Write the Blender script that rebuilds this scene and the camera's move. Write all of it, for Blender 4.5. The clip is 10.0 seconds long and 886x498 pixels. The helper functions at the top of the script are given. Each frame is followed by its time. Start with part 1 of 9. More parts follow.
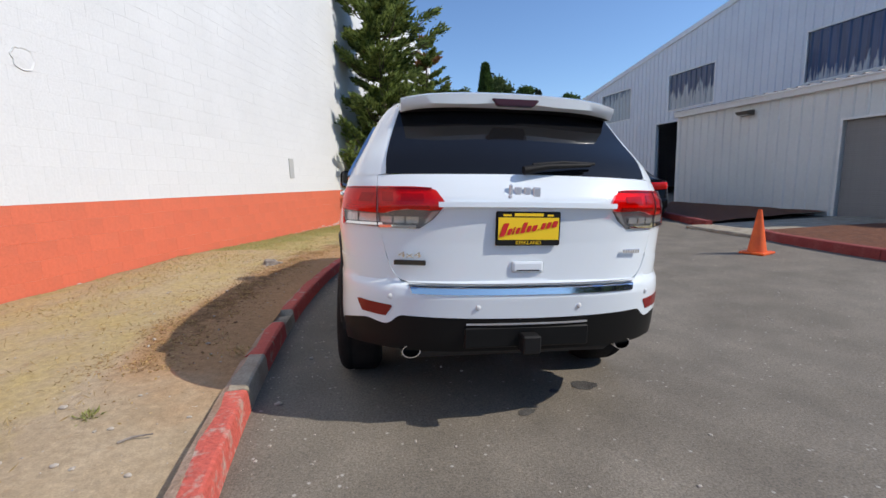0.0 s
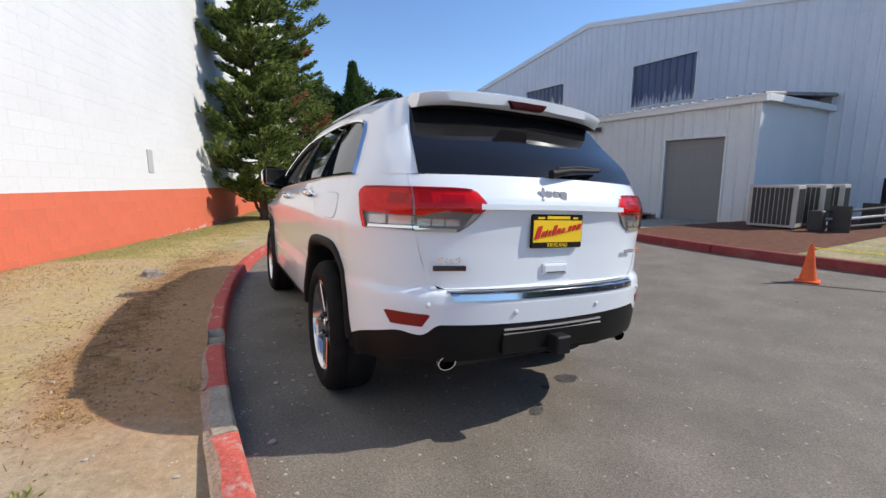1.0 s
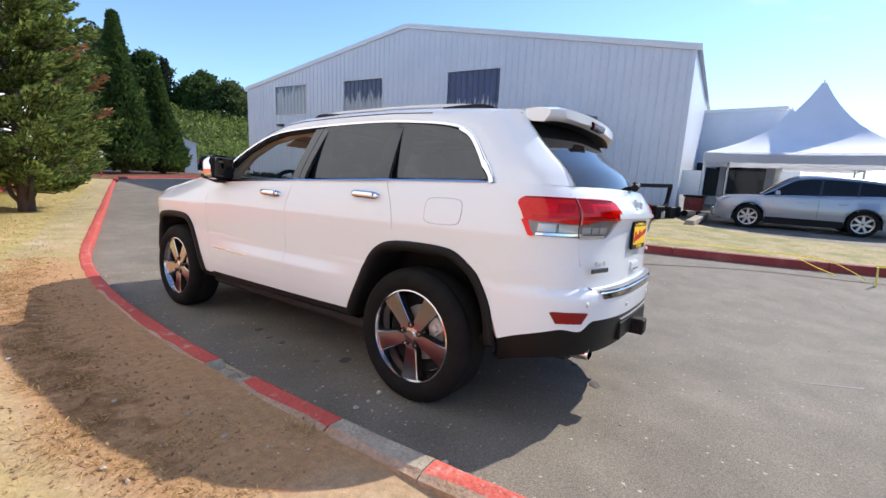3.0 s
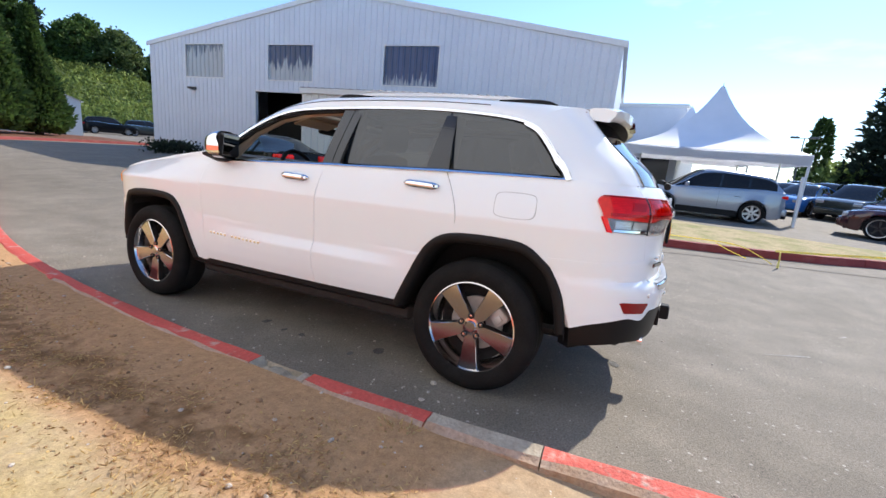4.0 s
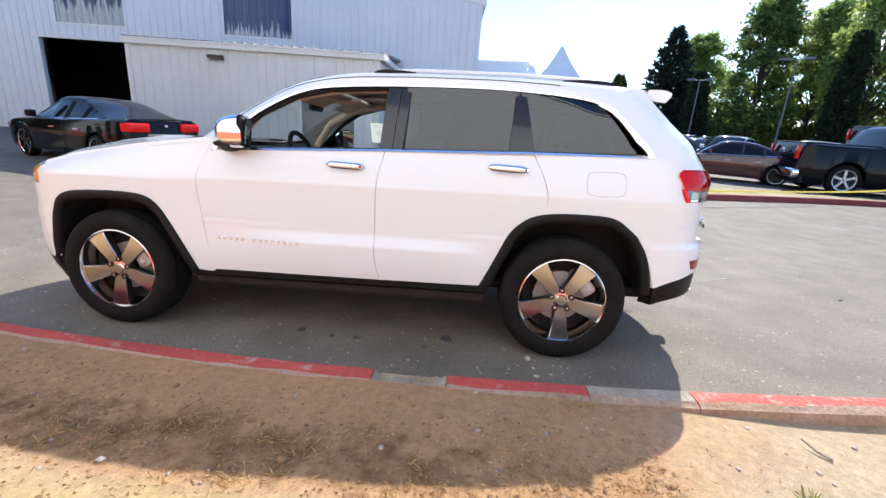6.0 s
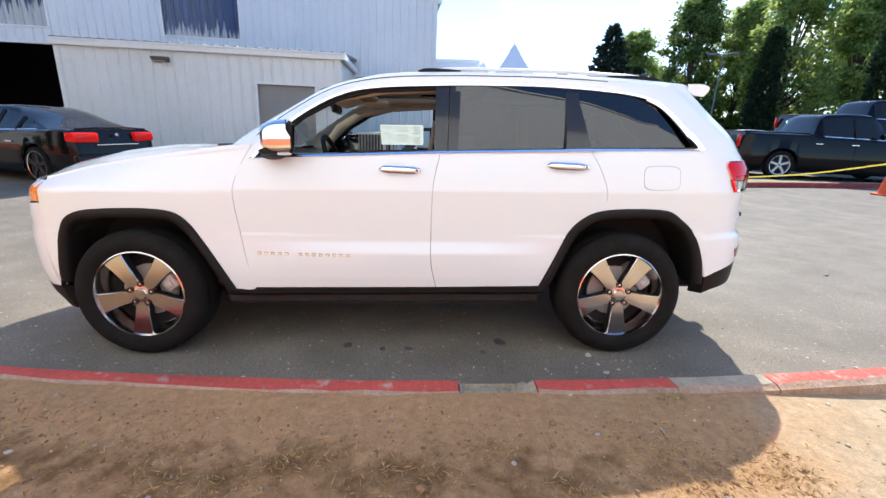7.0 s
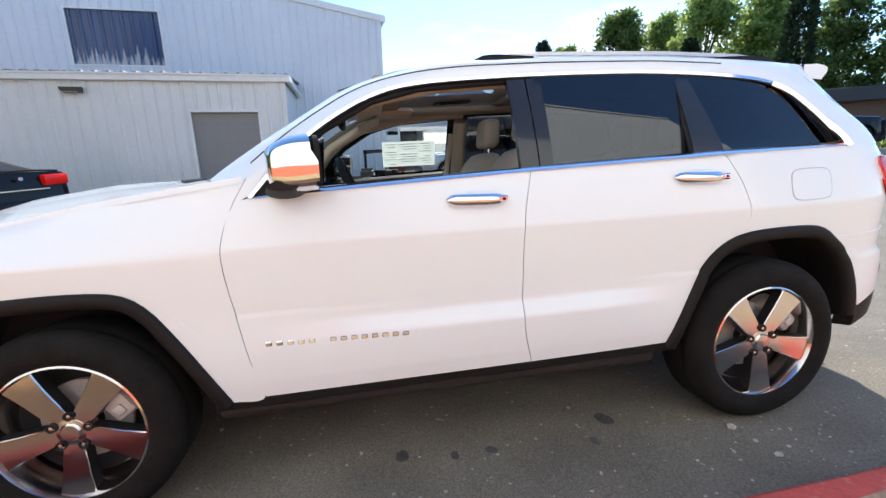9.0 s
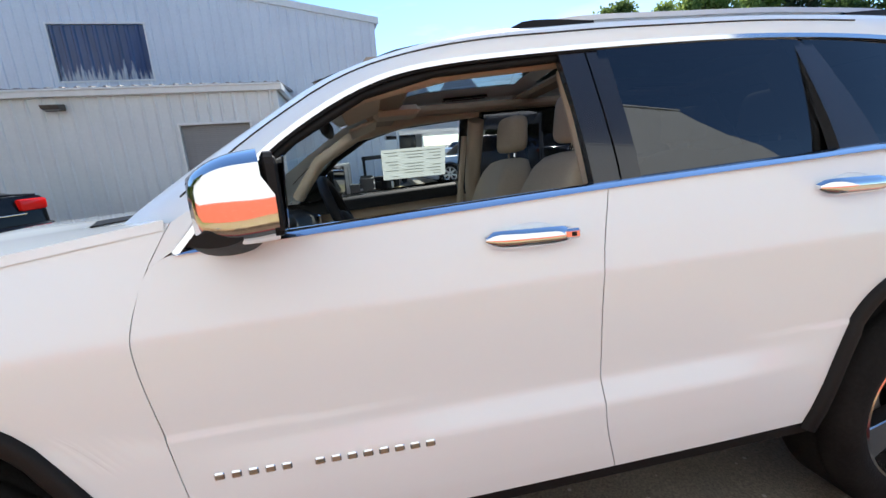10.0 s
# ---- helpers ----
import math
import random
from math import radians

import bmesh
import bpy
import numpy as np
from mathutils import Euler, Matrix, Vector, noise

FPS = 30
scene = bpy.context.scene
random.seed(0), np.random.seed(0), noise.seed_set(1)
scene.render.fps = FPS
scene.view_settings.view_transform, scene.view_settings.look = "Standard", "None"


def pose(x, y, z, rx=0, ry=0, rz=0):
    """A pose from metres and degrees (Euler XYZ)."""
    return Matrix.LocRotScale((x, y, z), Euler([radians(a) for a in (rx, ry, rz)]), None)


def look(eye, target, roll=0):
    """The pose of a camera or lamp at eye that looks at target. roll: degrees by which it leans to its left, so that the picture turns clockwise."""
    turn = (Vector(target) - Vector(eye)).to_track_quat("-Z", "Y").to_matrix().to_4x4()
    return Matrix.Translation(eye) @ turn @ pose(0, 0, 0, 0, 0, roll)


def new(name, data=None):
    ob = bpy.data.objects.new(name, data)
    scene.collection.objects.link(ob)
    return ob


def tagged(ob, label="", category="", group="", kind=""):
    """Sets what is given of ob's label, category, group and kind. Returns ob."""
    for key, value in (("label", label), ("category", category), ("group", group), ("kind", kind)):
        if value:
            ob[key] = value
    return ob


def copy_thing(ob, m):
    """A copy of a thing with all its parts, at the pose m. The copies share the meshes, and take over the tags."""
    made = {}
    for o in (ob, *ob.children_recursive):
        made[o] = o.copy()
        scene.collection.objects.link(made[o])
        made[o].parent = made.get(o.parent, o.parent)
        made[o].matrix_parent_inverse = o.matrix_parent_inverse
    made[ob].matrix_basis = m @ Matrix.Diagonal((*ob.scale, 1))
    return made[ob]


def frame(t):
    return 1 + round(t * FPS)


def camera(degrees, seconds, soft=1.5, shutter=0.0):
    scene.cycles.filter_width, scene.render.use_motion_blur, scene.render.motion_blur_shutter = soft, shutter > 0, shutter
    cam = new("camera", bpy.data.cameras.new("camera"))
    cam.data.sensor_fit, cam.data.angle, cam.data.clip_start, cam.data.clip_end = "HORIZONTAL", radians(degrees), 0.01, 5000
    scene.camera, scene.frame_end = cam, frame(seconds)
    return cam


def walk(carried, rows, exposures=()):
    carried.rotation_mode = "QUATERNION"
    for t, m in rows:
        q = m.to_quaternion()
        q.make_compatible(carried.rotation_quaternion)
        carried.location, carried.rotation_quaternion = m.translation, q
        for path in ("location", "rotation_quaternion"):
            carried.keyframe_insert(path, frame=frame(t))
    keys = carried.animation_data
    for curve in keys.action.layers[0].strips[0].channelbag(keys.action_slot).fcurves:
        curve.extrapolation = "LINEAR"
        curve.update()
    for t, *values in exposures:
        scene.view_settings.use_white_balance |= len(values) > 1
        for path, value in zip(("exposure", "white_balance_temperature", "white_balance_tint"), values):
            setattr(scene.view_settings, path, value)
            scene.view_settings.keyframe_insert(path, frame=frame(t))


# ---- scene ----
# The car's own frame leans a little against the vertical: the road falls off to its right and ahead.
UP = Vector((-0.058, -0.025, 1.0)).normalized()
SIDE = (Vector((1, 0, 0)) - UP.x * UP).normalized()
AHEAD = UP.cross(SIDE)
LEAN = Matrix((SIDE, AHEAD, UP)).to_4x4()

cam = camera(91.2, 10.0)
PATH = [
    (0, (-0.768, -4.36, 1.188), (-0.46, -2.401, 0.926), 0.9),
    (0.5, (-1.134, -4.182, 1.176), (-0.553, -2.284, 0.93), 0.9),
    (1, (-1.492, -4.014, 1.168), (-0.586, -2.247, 0.929), 1.9),
    (1.5, (-1.858, -3.846, 1.184), (-0.755, -2.199, 0.92), 3.0),
    (2, (-2.182, -3.544, 1.171), (-0.952, -1.991, 0.898), 3.0),
    (2.5, (-2.515, -3.275, 1.176), (-1.071, -1.914, 0.929), 2.5),
    (4, (-3.232, -2.266, 1.208), (-1.434, -1.449, 0.892), 5.4),
    (4.5, (-3.353, -1.936, 1.232), (-1.508, -1.265, 0.852), 4.9),
    (5, (-3.428, -1.585, 1.262), (-1.538, -1.085, 0.841), 5.5),
    (5.5, (-3.548, -1.24, 1.263), (-1.622, -0.932, 0.819), 4.0),
    (7, (-3.478, -0.264, 1.259), (-1.531, -0.336, 0.806), 0.8),
    (7.5, (-3.305, 0.004, 1.245), (-1.36, -0.14, 0.804), -0.7),
    (8, (-3.13, 0.214, 1.246), (-1.184, -0.034, 0.853), -0.6),
    (8.5, (-2.914, 0.326, 1.264), (-0.978, -0.015, 0.896), -2.3),
    (9, (-2.604, 0.294, 1.266), (-0.663, -0.015, 0.893), -3.1),
    (9.5, (-2.313, 0.301, 1.279), (-0.369, -0.033, 0.945), -4.3),
    (10, (-2.001, 0.273, 1.322), (-0.057, -0.023, 0.959), -5.7),
]
EXPOSURES = [(0, 0.0, 6650, 10), (1, 0.17, 6650, 10), (2.5, 0.51, 6690, 11), (4, 0.68, 6600, 10), (5.5, 0.92, 6580, 10), (7, 0.99, 6620, 8), (8.5, 0.98, 6600, 7), (10, 0.60, 6560, 5)]
walk(cam, [(t, LEAN @ look(eye, target, roll)) for t, eye, target, roll in PATH], EXPOSURES)

# ---- world and sun ----
SUN_WAY = Vector((1.10, -0.42, 0.975)).normalized()  # towards the sun
ELEVATION = math.asin(SUN_WAY.z)
world = bpy.data.worlds.new("sky")
scene.world = world
world.use_nodes = True
wn, wl = world.node_tree.nodes, world.node_tree.links
wn.clear()
w_out = wn.new("ShaderNodeOutputWorld")
w_bg = wn.new("ShaderNodeBackground")
sky = wn.new("ShaderNodeTexSky")
sky.sky_type = "NISHITA"
sky.sun_disc = False
sky.sun_elevation = ELEVATION
sky.sun_rotation = math.atan2(SUN_WAY.x, SUN_WAY.y)
sky.air_density, sky.dust_density, sky.ozone_density = 1.0, 0.12, 2.5
w_bg.inputs["Strength"].default_value = 0.15
# thin clouds, thicker on the sun's side
w_co = wn.new("ShaderNodeTexCoord")
w_map = wn.new("ShaderNodeMapping")
w_map.inputs["Scale"].default_value = (1.0, 1.0, 4.0)
w_noise = wn.new("ShaderNodeTexNoise")
w_noise.inputs["Scale"].default_value = 2.2
w_noise.inputs["Detail"].default_value = 6
w_noise.inputs["Roughness"].default_value = 0.55
w_dot = wn.new("ShaderNodeVectorMath")
w_dot.operation = "DOT_PRODUCT"
w_dot.inputs[1].default_value = (0.80, -0.60, 0.0)
w_side = wn.new("ShaderNodeMapRange")
w_side.inputs["From Min"].default_value, w_side.inputs["From Max"].default_value = 0.55, 1.0
w_side.inputs["To Min"].default_value, w_side.inputs["To Max"].default_value = -0.35, 0.0
w_add = wn.new("ShaderNodeMath")
w_ramp = wn.new("ShaderNodeMapRange")
w_ramp.inputs["From Min"].default_value, w_ramp.inputs["From Max"].default_value = 0.46, 0.66
w_mix = wn.new("ShaderNodeMix")
w_mix.data_type = "RGBA"
w_mix.inputs["B"].default_value = (4.9, 5.25, 5.8, 1)
wl.new(w_co.outputs["Generated"], w_map.inputs["Vector"])
wl.new(w_map.outputs["Vector"], w_noise.inputs["Vector"])
wl.new(w_co.outputs["Generated"], w_dot.inputs[0])
wl.new(w_dot.outputs["Value"], w_side.inputs["Value"])
wl.new(w_noise.outputs["Fac"], w_add.inputs[0])
wl.new(w_side.outputs["Result"], w_add.inputs[1])
wl.new(w_add.outputs["Value"], w_ramp.inputs["Value"])
wl.new(w_ramp.outputs["Result"], w_mix.inputs["Factor"])
w_tone = wn.new("ShaderNodeMix")
w_tone.data_type, w_tone.blend_type = "RGBA", "MULTIPLY"
w_tone.inputs["Factor"].default_value = 1.0
w_tone.inputs["B"].default_value = (0.80, 0.94, 1.13, 1)
wl.new(sky.outputs["Color"], w_tone.inputs["A"])
wl.new(w_tone.outputs["Result"], w_mix.inputs["A"])
wl.new(w_mix.outputs["Result"], w_bg.inputs["Color"])
wl.new(w_bg.outputs["Background"], w_out.inputs["Surface"])

sun_data = bpy.data.lights.new("sun", "SUN")
sun_data.energy, sun_data.angle, sun_data.color = 3.9, radians(0.53), (1.0, 0.95, 0.87)
sun = new("sun", sun_data)
sun.rotation_euler = (-SUN_WAY).to_track_quat("-Z", "Y").to_euler()
sun.location = (0, 0, 30)
# ---- materials ----
def material(name, color, rough=0.6, metal=0.0, second=None, scale=6.0, fine=0.0, fine_scale=90.0, bump=0.0, bump_scale=60.0,
             spread=(0.35, 0.65), coat=0.0, trans=0.0, ior=1.45, vary=0.0, alpha=1.0, coords="Object", stretch=(1, 1, 1)):
    """Principled material: two colours mixed by noise at one scale, a finer grain over it, and a fine relief."""
    m = bpy.data.materials.new(name)
    m.use_nodes = True
    n, l = m.node_tree.nodes, m.node_tree.links
    b = n["Principled BSDF"]
    b.inputs["Roughness"].default_value = rough
    b.inputs["Metallic"].default_value = metal
    b.inputs["IOR"].default_value = ior
    b.inputs["Coat Weight"].default_value = coat
    b.inputs["Coat Roughness"].default_value = 0.03
    b.inputs["Transmission Weight"].default_value = trans
    b.inputs["Alpha"].default_value = alpha
    b.inputs["Base Color"].default_value = (*color, 1)
    co = n.new("ShaderNodeTexCoord")
    mp = n.new("ShaderNodeMapping")
    mp.inputs["Scale"].default_value = stretch
    l.new(co.outputs[coords], mp.inputs["Vector"])
    last = None
    if second:
        t = n.new("ShaderNodeTexNoise")
        t.inputs["Scale"].default_value = scale
        t.inputs["Detail"].default_value = 5
        t.inputs["Roughness"].default_value = 0.6
        r = n.new("ShaderNodeMapRange")
        r.inputs["From Min"].default_value, r.inputs["From Max"].default_value = spread
        x = n.new("ShaderNodeMix")
        x.data_type = "RGBA"
        x.inputs["A"].default_value = (*color, 1)
        x.inputs["B"].default_value = (*second, 1)
        l.new(mp.outputs["Vector"], t.inputs["Vector"])
        l.new(t.outputs["Fac"], r.inputs["Value"])
        l.new(r.outputs["Result"], x.inputs["Factor"])
        last = x.outputs["Result"]
    if fine or vary:
        t = n.new("ShaderNodeTexNoise")
        t.inputs["Scale"].default_value = fine_scale
        t.inputs["Detail"].default_value = 3
        l.new(mp.outputs["Vector"], t.inputs["Vector"])
        v = n.new("ShaderNodeMapRange")
        v.inputs["From Min"].default_value, v.inputs["From Max"].default_value = 0.25, 0.75
        v.inputs["To Min"].default_value, v.inputs["To Max"].default_value = 1 - fine, 1 + fine
        l.new(t.outputs["Fac"], v.inputs["Value"])
        value = v.outputs["Result"]
        if vary:
            o = n.new("ShaderNodeObjectInfo")
            w = n.new("ShaderNodeMapRange")
            w.inputs["To Min"].default_value, w.inputs["To Max"].default_value = 1 - vary, 1 + vary
            l.new(o.outputs["Random"], w.inputs["Value"])
            p = n.new("ShaderNodeMath")
            p.operation = "MULTIPLY"
            l.new(value, p.inputs[0])
            l.new(w.outputs["Result"], p.inputs[1])
            value = p.outputs["Value"]
        h = n.new("ShaderNodeHueSaturation")
        if last:
            l.new(last, h.inputs["Color"])
        else:
            h.inputs["Color"].default_value = (*color, 1)
        l.new(value, h.inputs["Value"])
        last = h.outputs["Color"]
    if last:
        l.new(last, b.inputs["Base Color"])
    if bump:
        t = n.new("ShaderNodeTexNoise")
        t.inputs["Scale"].default_value = bump_scale
        t.inputs["Detail"].default_value = 4
        l.new(mp.outputs["Vector"], t.inputs["Vector"])
        u = n.new("ShaderNodeBump")
        u.inputs["Strength"].default_value = bump
        u.inputs["Distance"].default_value = 0.02
        l.new(t.outputs["Fac"], u.inputs["Height"])
        l.new(u.outputs["Normal"], b.inputs["Normal"])
    return m


def asphalt_material():
    """Worn asphalt: grey-brown binder, fine pale stone specks, broad darker and dustier patches."""
    m = material("asphalt", (0.175, 0.150, 0.117), 0.82, second=(0.208, 0.180, 0.144), scale=0.7, fine=0.40, fine_scale=100, bump=0.35, bump_scale=150)
    n, l = m.node_tree.nodes, m.node_tree.links
    b = n["Principled BSDF"]
    co = n.new("ShaderNodeTexCoord")
    speck = n.new("ShaderNodeTexVoronoi")
    speck.inputs["Scale"].default_value = 30
    near = n.new("ShaderNodeMapRange")
    near.inputs["From Min"].default_value, near.inputs["From Max"].default_value = 0.30, 0.16
    some = n.new("ShaderNodeMapRange")
    some.inputs["From Min"].default_value, some.inputs["From Max"].default_value = 0.80, 0.86
    both = n.new("ShaderNodeMath")
    both.operation = "MULTIPLY"
    mix = n.new("ShaderNodeMix")
    mix.data_type = "RGBA"
    mix.inputs["B"].default_value = (0.40, 0.375, 0.33, 1)
    l.new(co.outputs["Object"], speck.inputs["Vector"])
    l.new(speck.outputs["Distance"], near.inputs["Value"])
    l.new(speck.outputs["Color"], some.inputs["Value"])
    l.new(near.outputs["Result"], both.inputs[0])
    l.new(some.outputs["Result"], both.inputs[1])
    l.new(both.outputs["Value"], mix.inputs["Factor"])
    l.new(b.inputs["Base Color"].links[0].from_socket, mix.inputs["A"])
    stain = n.new("ShaderNodeTexNoise")
    stain.inputs["Scale"].default_value, stain.inputs["Detail"].default_value = 2.6, 6
    dull = n.new("ShaderNodeMapRange")
    dull.inputs["From Min"].default_value, dull.inputs["From Max"].default_value = 0.3, 0.7
    dull.inputs["To Min"].default_value, dull.inputs["To Max"].default_value = 0.84, 1.14
    tone = n.new("ShaderNodeHueSaturation")
    l.new(co.outputs["Object"], stain.inputs["Vector"])
    l.new(stain.outputs["Fac"], dull.inputs["Value"])
    l.new(dull.outputs["Result"], tone.inputs["Value"])
    l.new(mix.outputs["Result"], tone.inputs["Color"])
    l.new(tone.outputs["Color"], b.inputs["Base Color"])
    return m


M_ASPHALT = asphalt_material()


def verge_material():
    """Bare sand, brown soil that also deepens the car's shade, straw and thin grass, mixed by the ground cover painted
    on the sheet and by noise.
    """
    m = bpy.data.materials.new("verge_ground")
    m.use_nodes = True
    n, l = m.node_tree.nodes, m.node_tree.links
    b = n["Principled BSDF"]
    b.inputs["Roughness"].default_value = 0.95
    b.inputs["Specular IOR Level"].default_value = 0.2
    co = n.new("ShaderNodeTexCoord")

    def noise_at(scale, detail=5, rough=0.6):
        t = n.new("ShaderNodeTexNoise")
        t.inputs["Scale"].default_value, t.inputs["Detail"].default_value, t.inputs["Roughness"].default_value = scale, detail, rough
        l.new(co.outputs["Object"], t.inputs["Vector"])
        return t.outputs["Fac"]

    def ramp(value, lo, hi, to=(0, 1)):
        r = n.new("ShaderNodeMapRange")
        r.inputs["From Min"].default_value, r.inputs["From Max"].default_value = lo, hi
        r.inputs["To Min"].default_value, r.inputs["To Max"].default_value = to
        l.new(value, r.inputs["Value"])
        return r.outputs["Result"]

    def cover(name, scale, lo, hi):
        a = n.new("ShaderNodeAttribute")
        a.attribute_name = name
        s = n.new("ShaderNodeMath")
        s.operation = "ADD"
        l.new(a.outputs["Fac"], s.inputs[0])
        l.new(noise_at(scale), s.inputs[1])
        return ramp(s.outputs["Value"], lo, hi)

    def blend(fac, a, colour):
        x = n.new("ShaderNodeMix")
        x.data_type = "RGBA"
        l.new(fac, x.inputs["Factor"])
        if isinstance(a, tuple):
            x.inputs["A"].default_value = (*a, 1)
        else:
            l.new(a, x.inputs["A"])
        x.inputs["B"].default_value = (*colour, 1)
        return x.outputs["Result"]

    c = blend(ramp(noise_at(2.2), 0.35, 0.65), (0.46, 0.36, 0.245), (0.385, 0.29, 0.185))
    c = blend(cover("soil", 1.6, 0.75, 1.25), c, (0.415, 0.247, 0.126))
    c = blend(cover("straw", 3.0, 0.80, 1.2), c, (0.455, 0.345, 0.160))
    c = blend(cover("chaff", 10.0, 0.88, 1.16), c, (0.185, 0.100, 0.042))
    c = blend(ramp(noise_at(7.0, 6, 0.75), 0.60, 0.74), c, (0.33, 0.215, 0.12))
    c = blend(cover("grass", 2.5, 0.95, 1.3), c, (0.27, 0.265, 0.09))
    h = n.new("ShaderNodeHueSaturation")
    l.new(c, h.inputs["Color"])
    v = n.new("ShaderNodeMath")
    v.operation = "MULTIPLY"
    l.new(ramp(noise_at(22, 4, 0.7), 0.25, 0.75, (0.74, 1.22)), v.inputs[0])
    l.new(ramp(noise_at(120, 3, 0.7), 0.25, 0.75, (0.82, 1.16)), v.inputs[1])
    l.new(v.outputs["Value"], h.inputs["Value"])
    l.new(h.outputs["Color"], b.inputs["Base Color"])
    u = n.new("ShaderNodeBump")
    u.inputs["Strength"].default_value, u.inputs["Distance"].default_value = 0.55, 0.025
    l.new(noise_at(28, 8, 0.72), u.inputs["Height"])
    l.new(u.outputs["Normal"], b.inputs["Normal"])
    return m


M_DIRT = verge_material()
M_KERB_RED = material("red_kerb_paint", (0.47, 0.076, 0.058), 0.75, second=(0.42, 0.33, 0.28), scale=9.0, spread=(0.57, 0.72), fine=0.15, fine_scale=40, bump=0.4, bump_scale=50)
M_KERB_WORN = material("worn_kerb_paint", (0.54, 0.105, 0.078), 0.8, second=(0.45, 0.35, 0.29), scale=13.0, spread=(0.51, 0.68), fine=0.2, fine_scale=45, bump=0.5, bump_scale=50)
M_KERB_BACK = material("soiled_concrete", (0.40, 0.295, 0.225), 0.95, second=(0.33, 0.22, 0.145), scale=6.0, fine=0.2, fine_scale=50, bump=0.6, bump_scale=50)
M_CONCRETE = material("bare_concrete", (0.42, 0.365, 0.285), 0.9, second=(0.30, 0.25, 0.185), scale=5.0, fine=0.15, fine_scale=60, bump=0.5, bump_scale=60)
M_WALL_WHITE = material("white_wall_paint", (0.71, 0.71, 0.70), 0.7, second=(0.67, 0.67, 0.66), scale=0.8, fine=0.03, fine_scale=25, bump=0.25, bump_scale=40, vary=0.012)
M_WALL_ORANGE = material("orange_wall_paint", (0.68, 0.150, 0.078), 0.75, second=(0.57, 0.145, 0.082), scale=1.2, fine=0.06, fine_scale=30, bump=0.25, bump_scale=40, vary=0.03)
M_MORTAR = material("painted_joint", (0.70, 0.70, 0.69), 0.85, fine=0.05)
M_SIDING = material("pale_blue_grey_siding", (0.72, 0.75, 0.79), 0.45, second=(0.67, 0.70, 0.745), scale=0.7, fine=0.03, fine_scale=12, vary=0.02)
M_ANNEX = material("pale_grey_siding", (0.73, 0.745, 0.735), 0.45, second=(0.68, 0.70, 0.69), scale=0.9, fine=0.03, fine_scale=12, vary=0.02)
M_TRIM = material("white_metal_trim", (0.78, 0.78, 0.76), 0.5, fine=0.04, fine_scale=10)
# near-black for dark parts; also painted shade in doorways, bores and wheel insides
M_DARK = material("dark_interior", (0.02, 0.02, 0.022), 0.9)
M_ROOF_OLD = material("weathered_roof_sheet", (0.20, 0.185, 0.18), 0.6, metal=0.2, second=(0.30, 0.27, 0.25), scale=2.0, fine=0.1, fine_scale=20)
M_ROOF = material("metal_roof", (0.45, 0.46, 0.48), 0.5, metal=0.3, fine=0.08, fine_scale=8)
M_WHITE_CAR = material("white_car_paint", (0.765, 0.812, 0.835), 0.35, coat=1.0, ior=1.2, second=(0.755, 0.80, 0.825), scale=1.5)
M_BLACK_PLASTIC = material("black_plastic", (0.011, 0.0105, 0.0105), 0.6, ior=1.28, fine=0.15, fine_scale=300, bump=0.08, bump_scale=500)
M_GLOSS_BLACK = material("gloss_black", (0.012, 0.012, 0.013), 0.12, coat=0.6)
M_CHROME = material("chrome", (0.86, 0.86, 0.87), 0.06, metal=1.0)
M_ALLOY = material("polished_alloy", (0.66, 0.62, 0.60), 0.15, metal=1.0)
M_ALLOY_DARK = material("dark_alloy", (0.05, 0.05, 0.052), 0.4, metal=0.8)
M_RUBBER = material("tyre_rubber", (0.009, 0.009, 0.009), 0.85, ior=1.25, second=(0.014, 0.0135, 0.013), scale=8, fine=0.2, fine_scale=80, bump=0.2, bump_scale=120)
M_TINT = material("tinted_glass", (0.010, 0.010, 0.011), 0.03, ior=1.42)
M_LENS_RED = material("red_lens", (0.78, 0.012, 0.010), 0.12, ior=1.42)
M_LENS_DARKRED = material("dark_red_lens", (0.22, 0.008, 0.008), 0.12, ior=1.42)
M_LENS_CLEAR = material("clear_lens", (0.62, 0.62, 0.60), 0.06, coat=1.0, metal=0.4)
M_LENS_AMBER = material("amber_lens", (0.85, 0.25, 0.02), 0.12, coat=1.0)
M_BEIGE = material("beige_leather", (0.50, 0.41, 0.31), 0.6, fine=0.06, fine_scale=120, bump=0.1, bump_scale=220)
M_BROWN = material("brown_headliner", (0.34, 0.27, 0.21), 0.8)
M_PLATE = material("yellow_plate", (0.95, 0.62, 0.02), 0.45)
M_RED_INK = material("red_ink", (0.65, 0.02, 0.02), 0.5)
M_PAPER = material("sticker_paper", (0.78, 0.78, 0.72), 0.7)



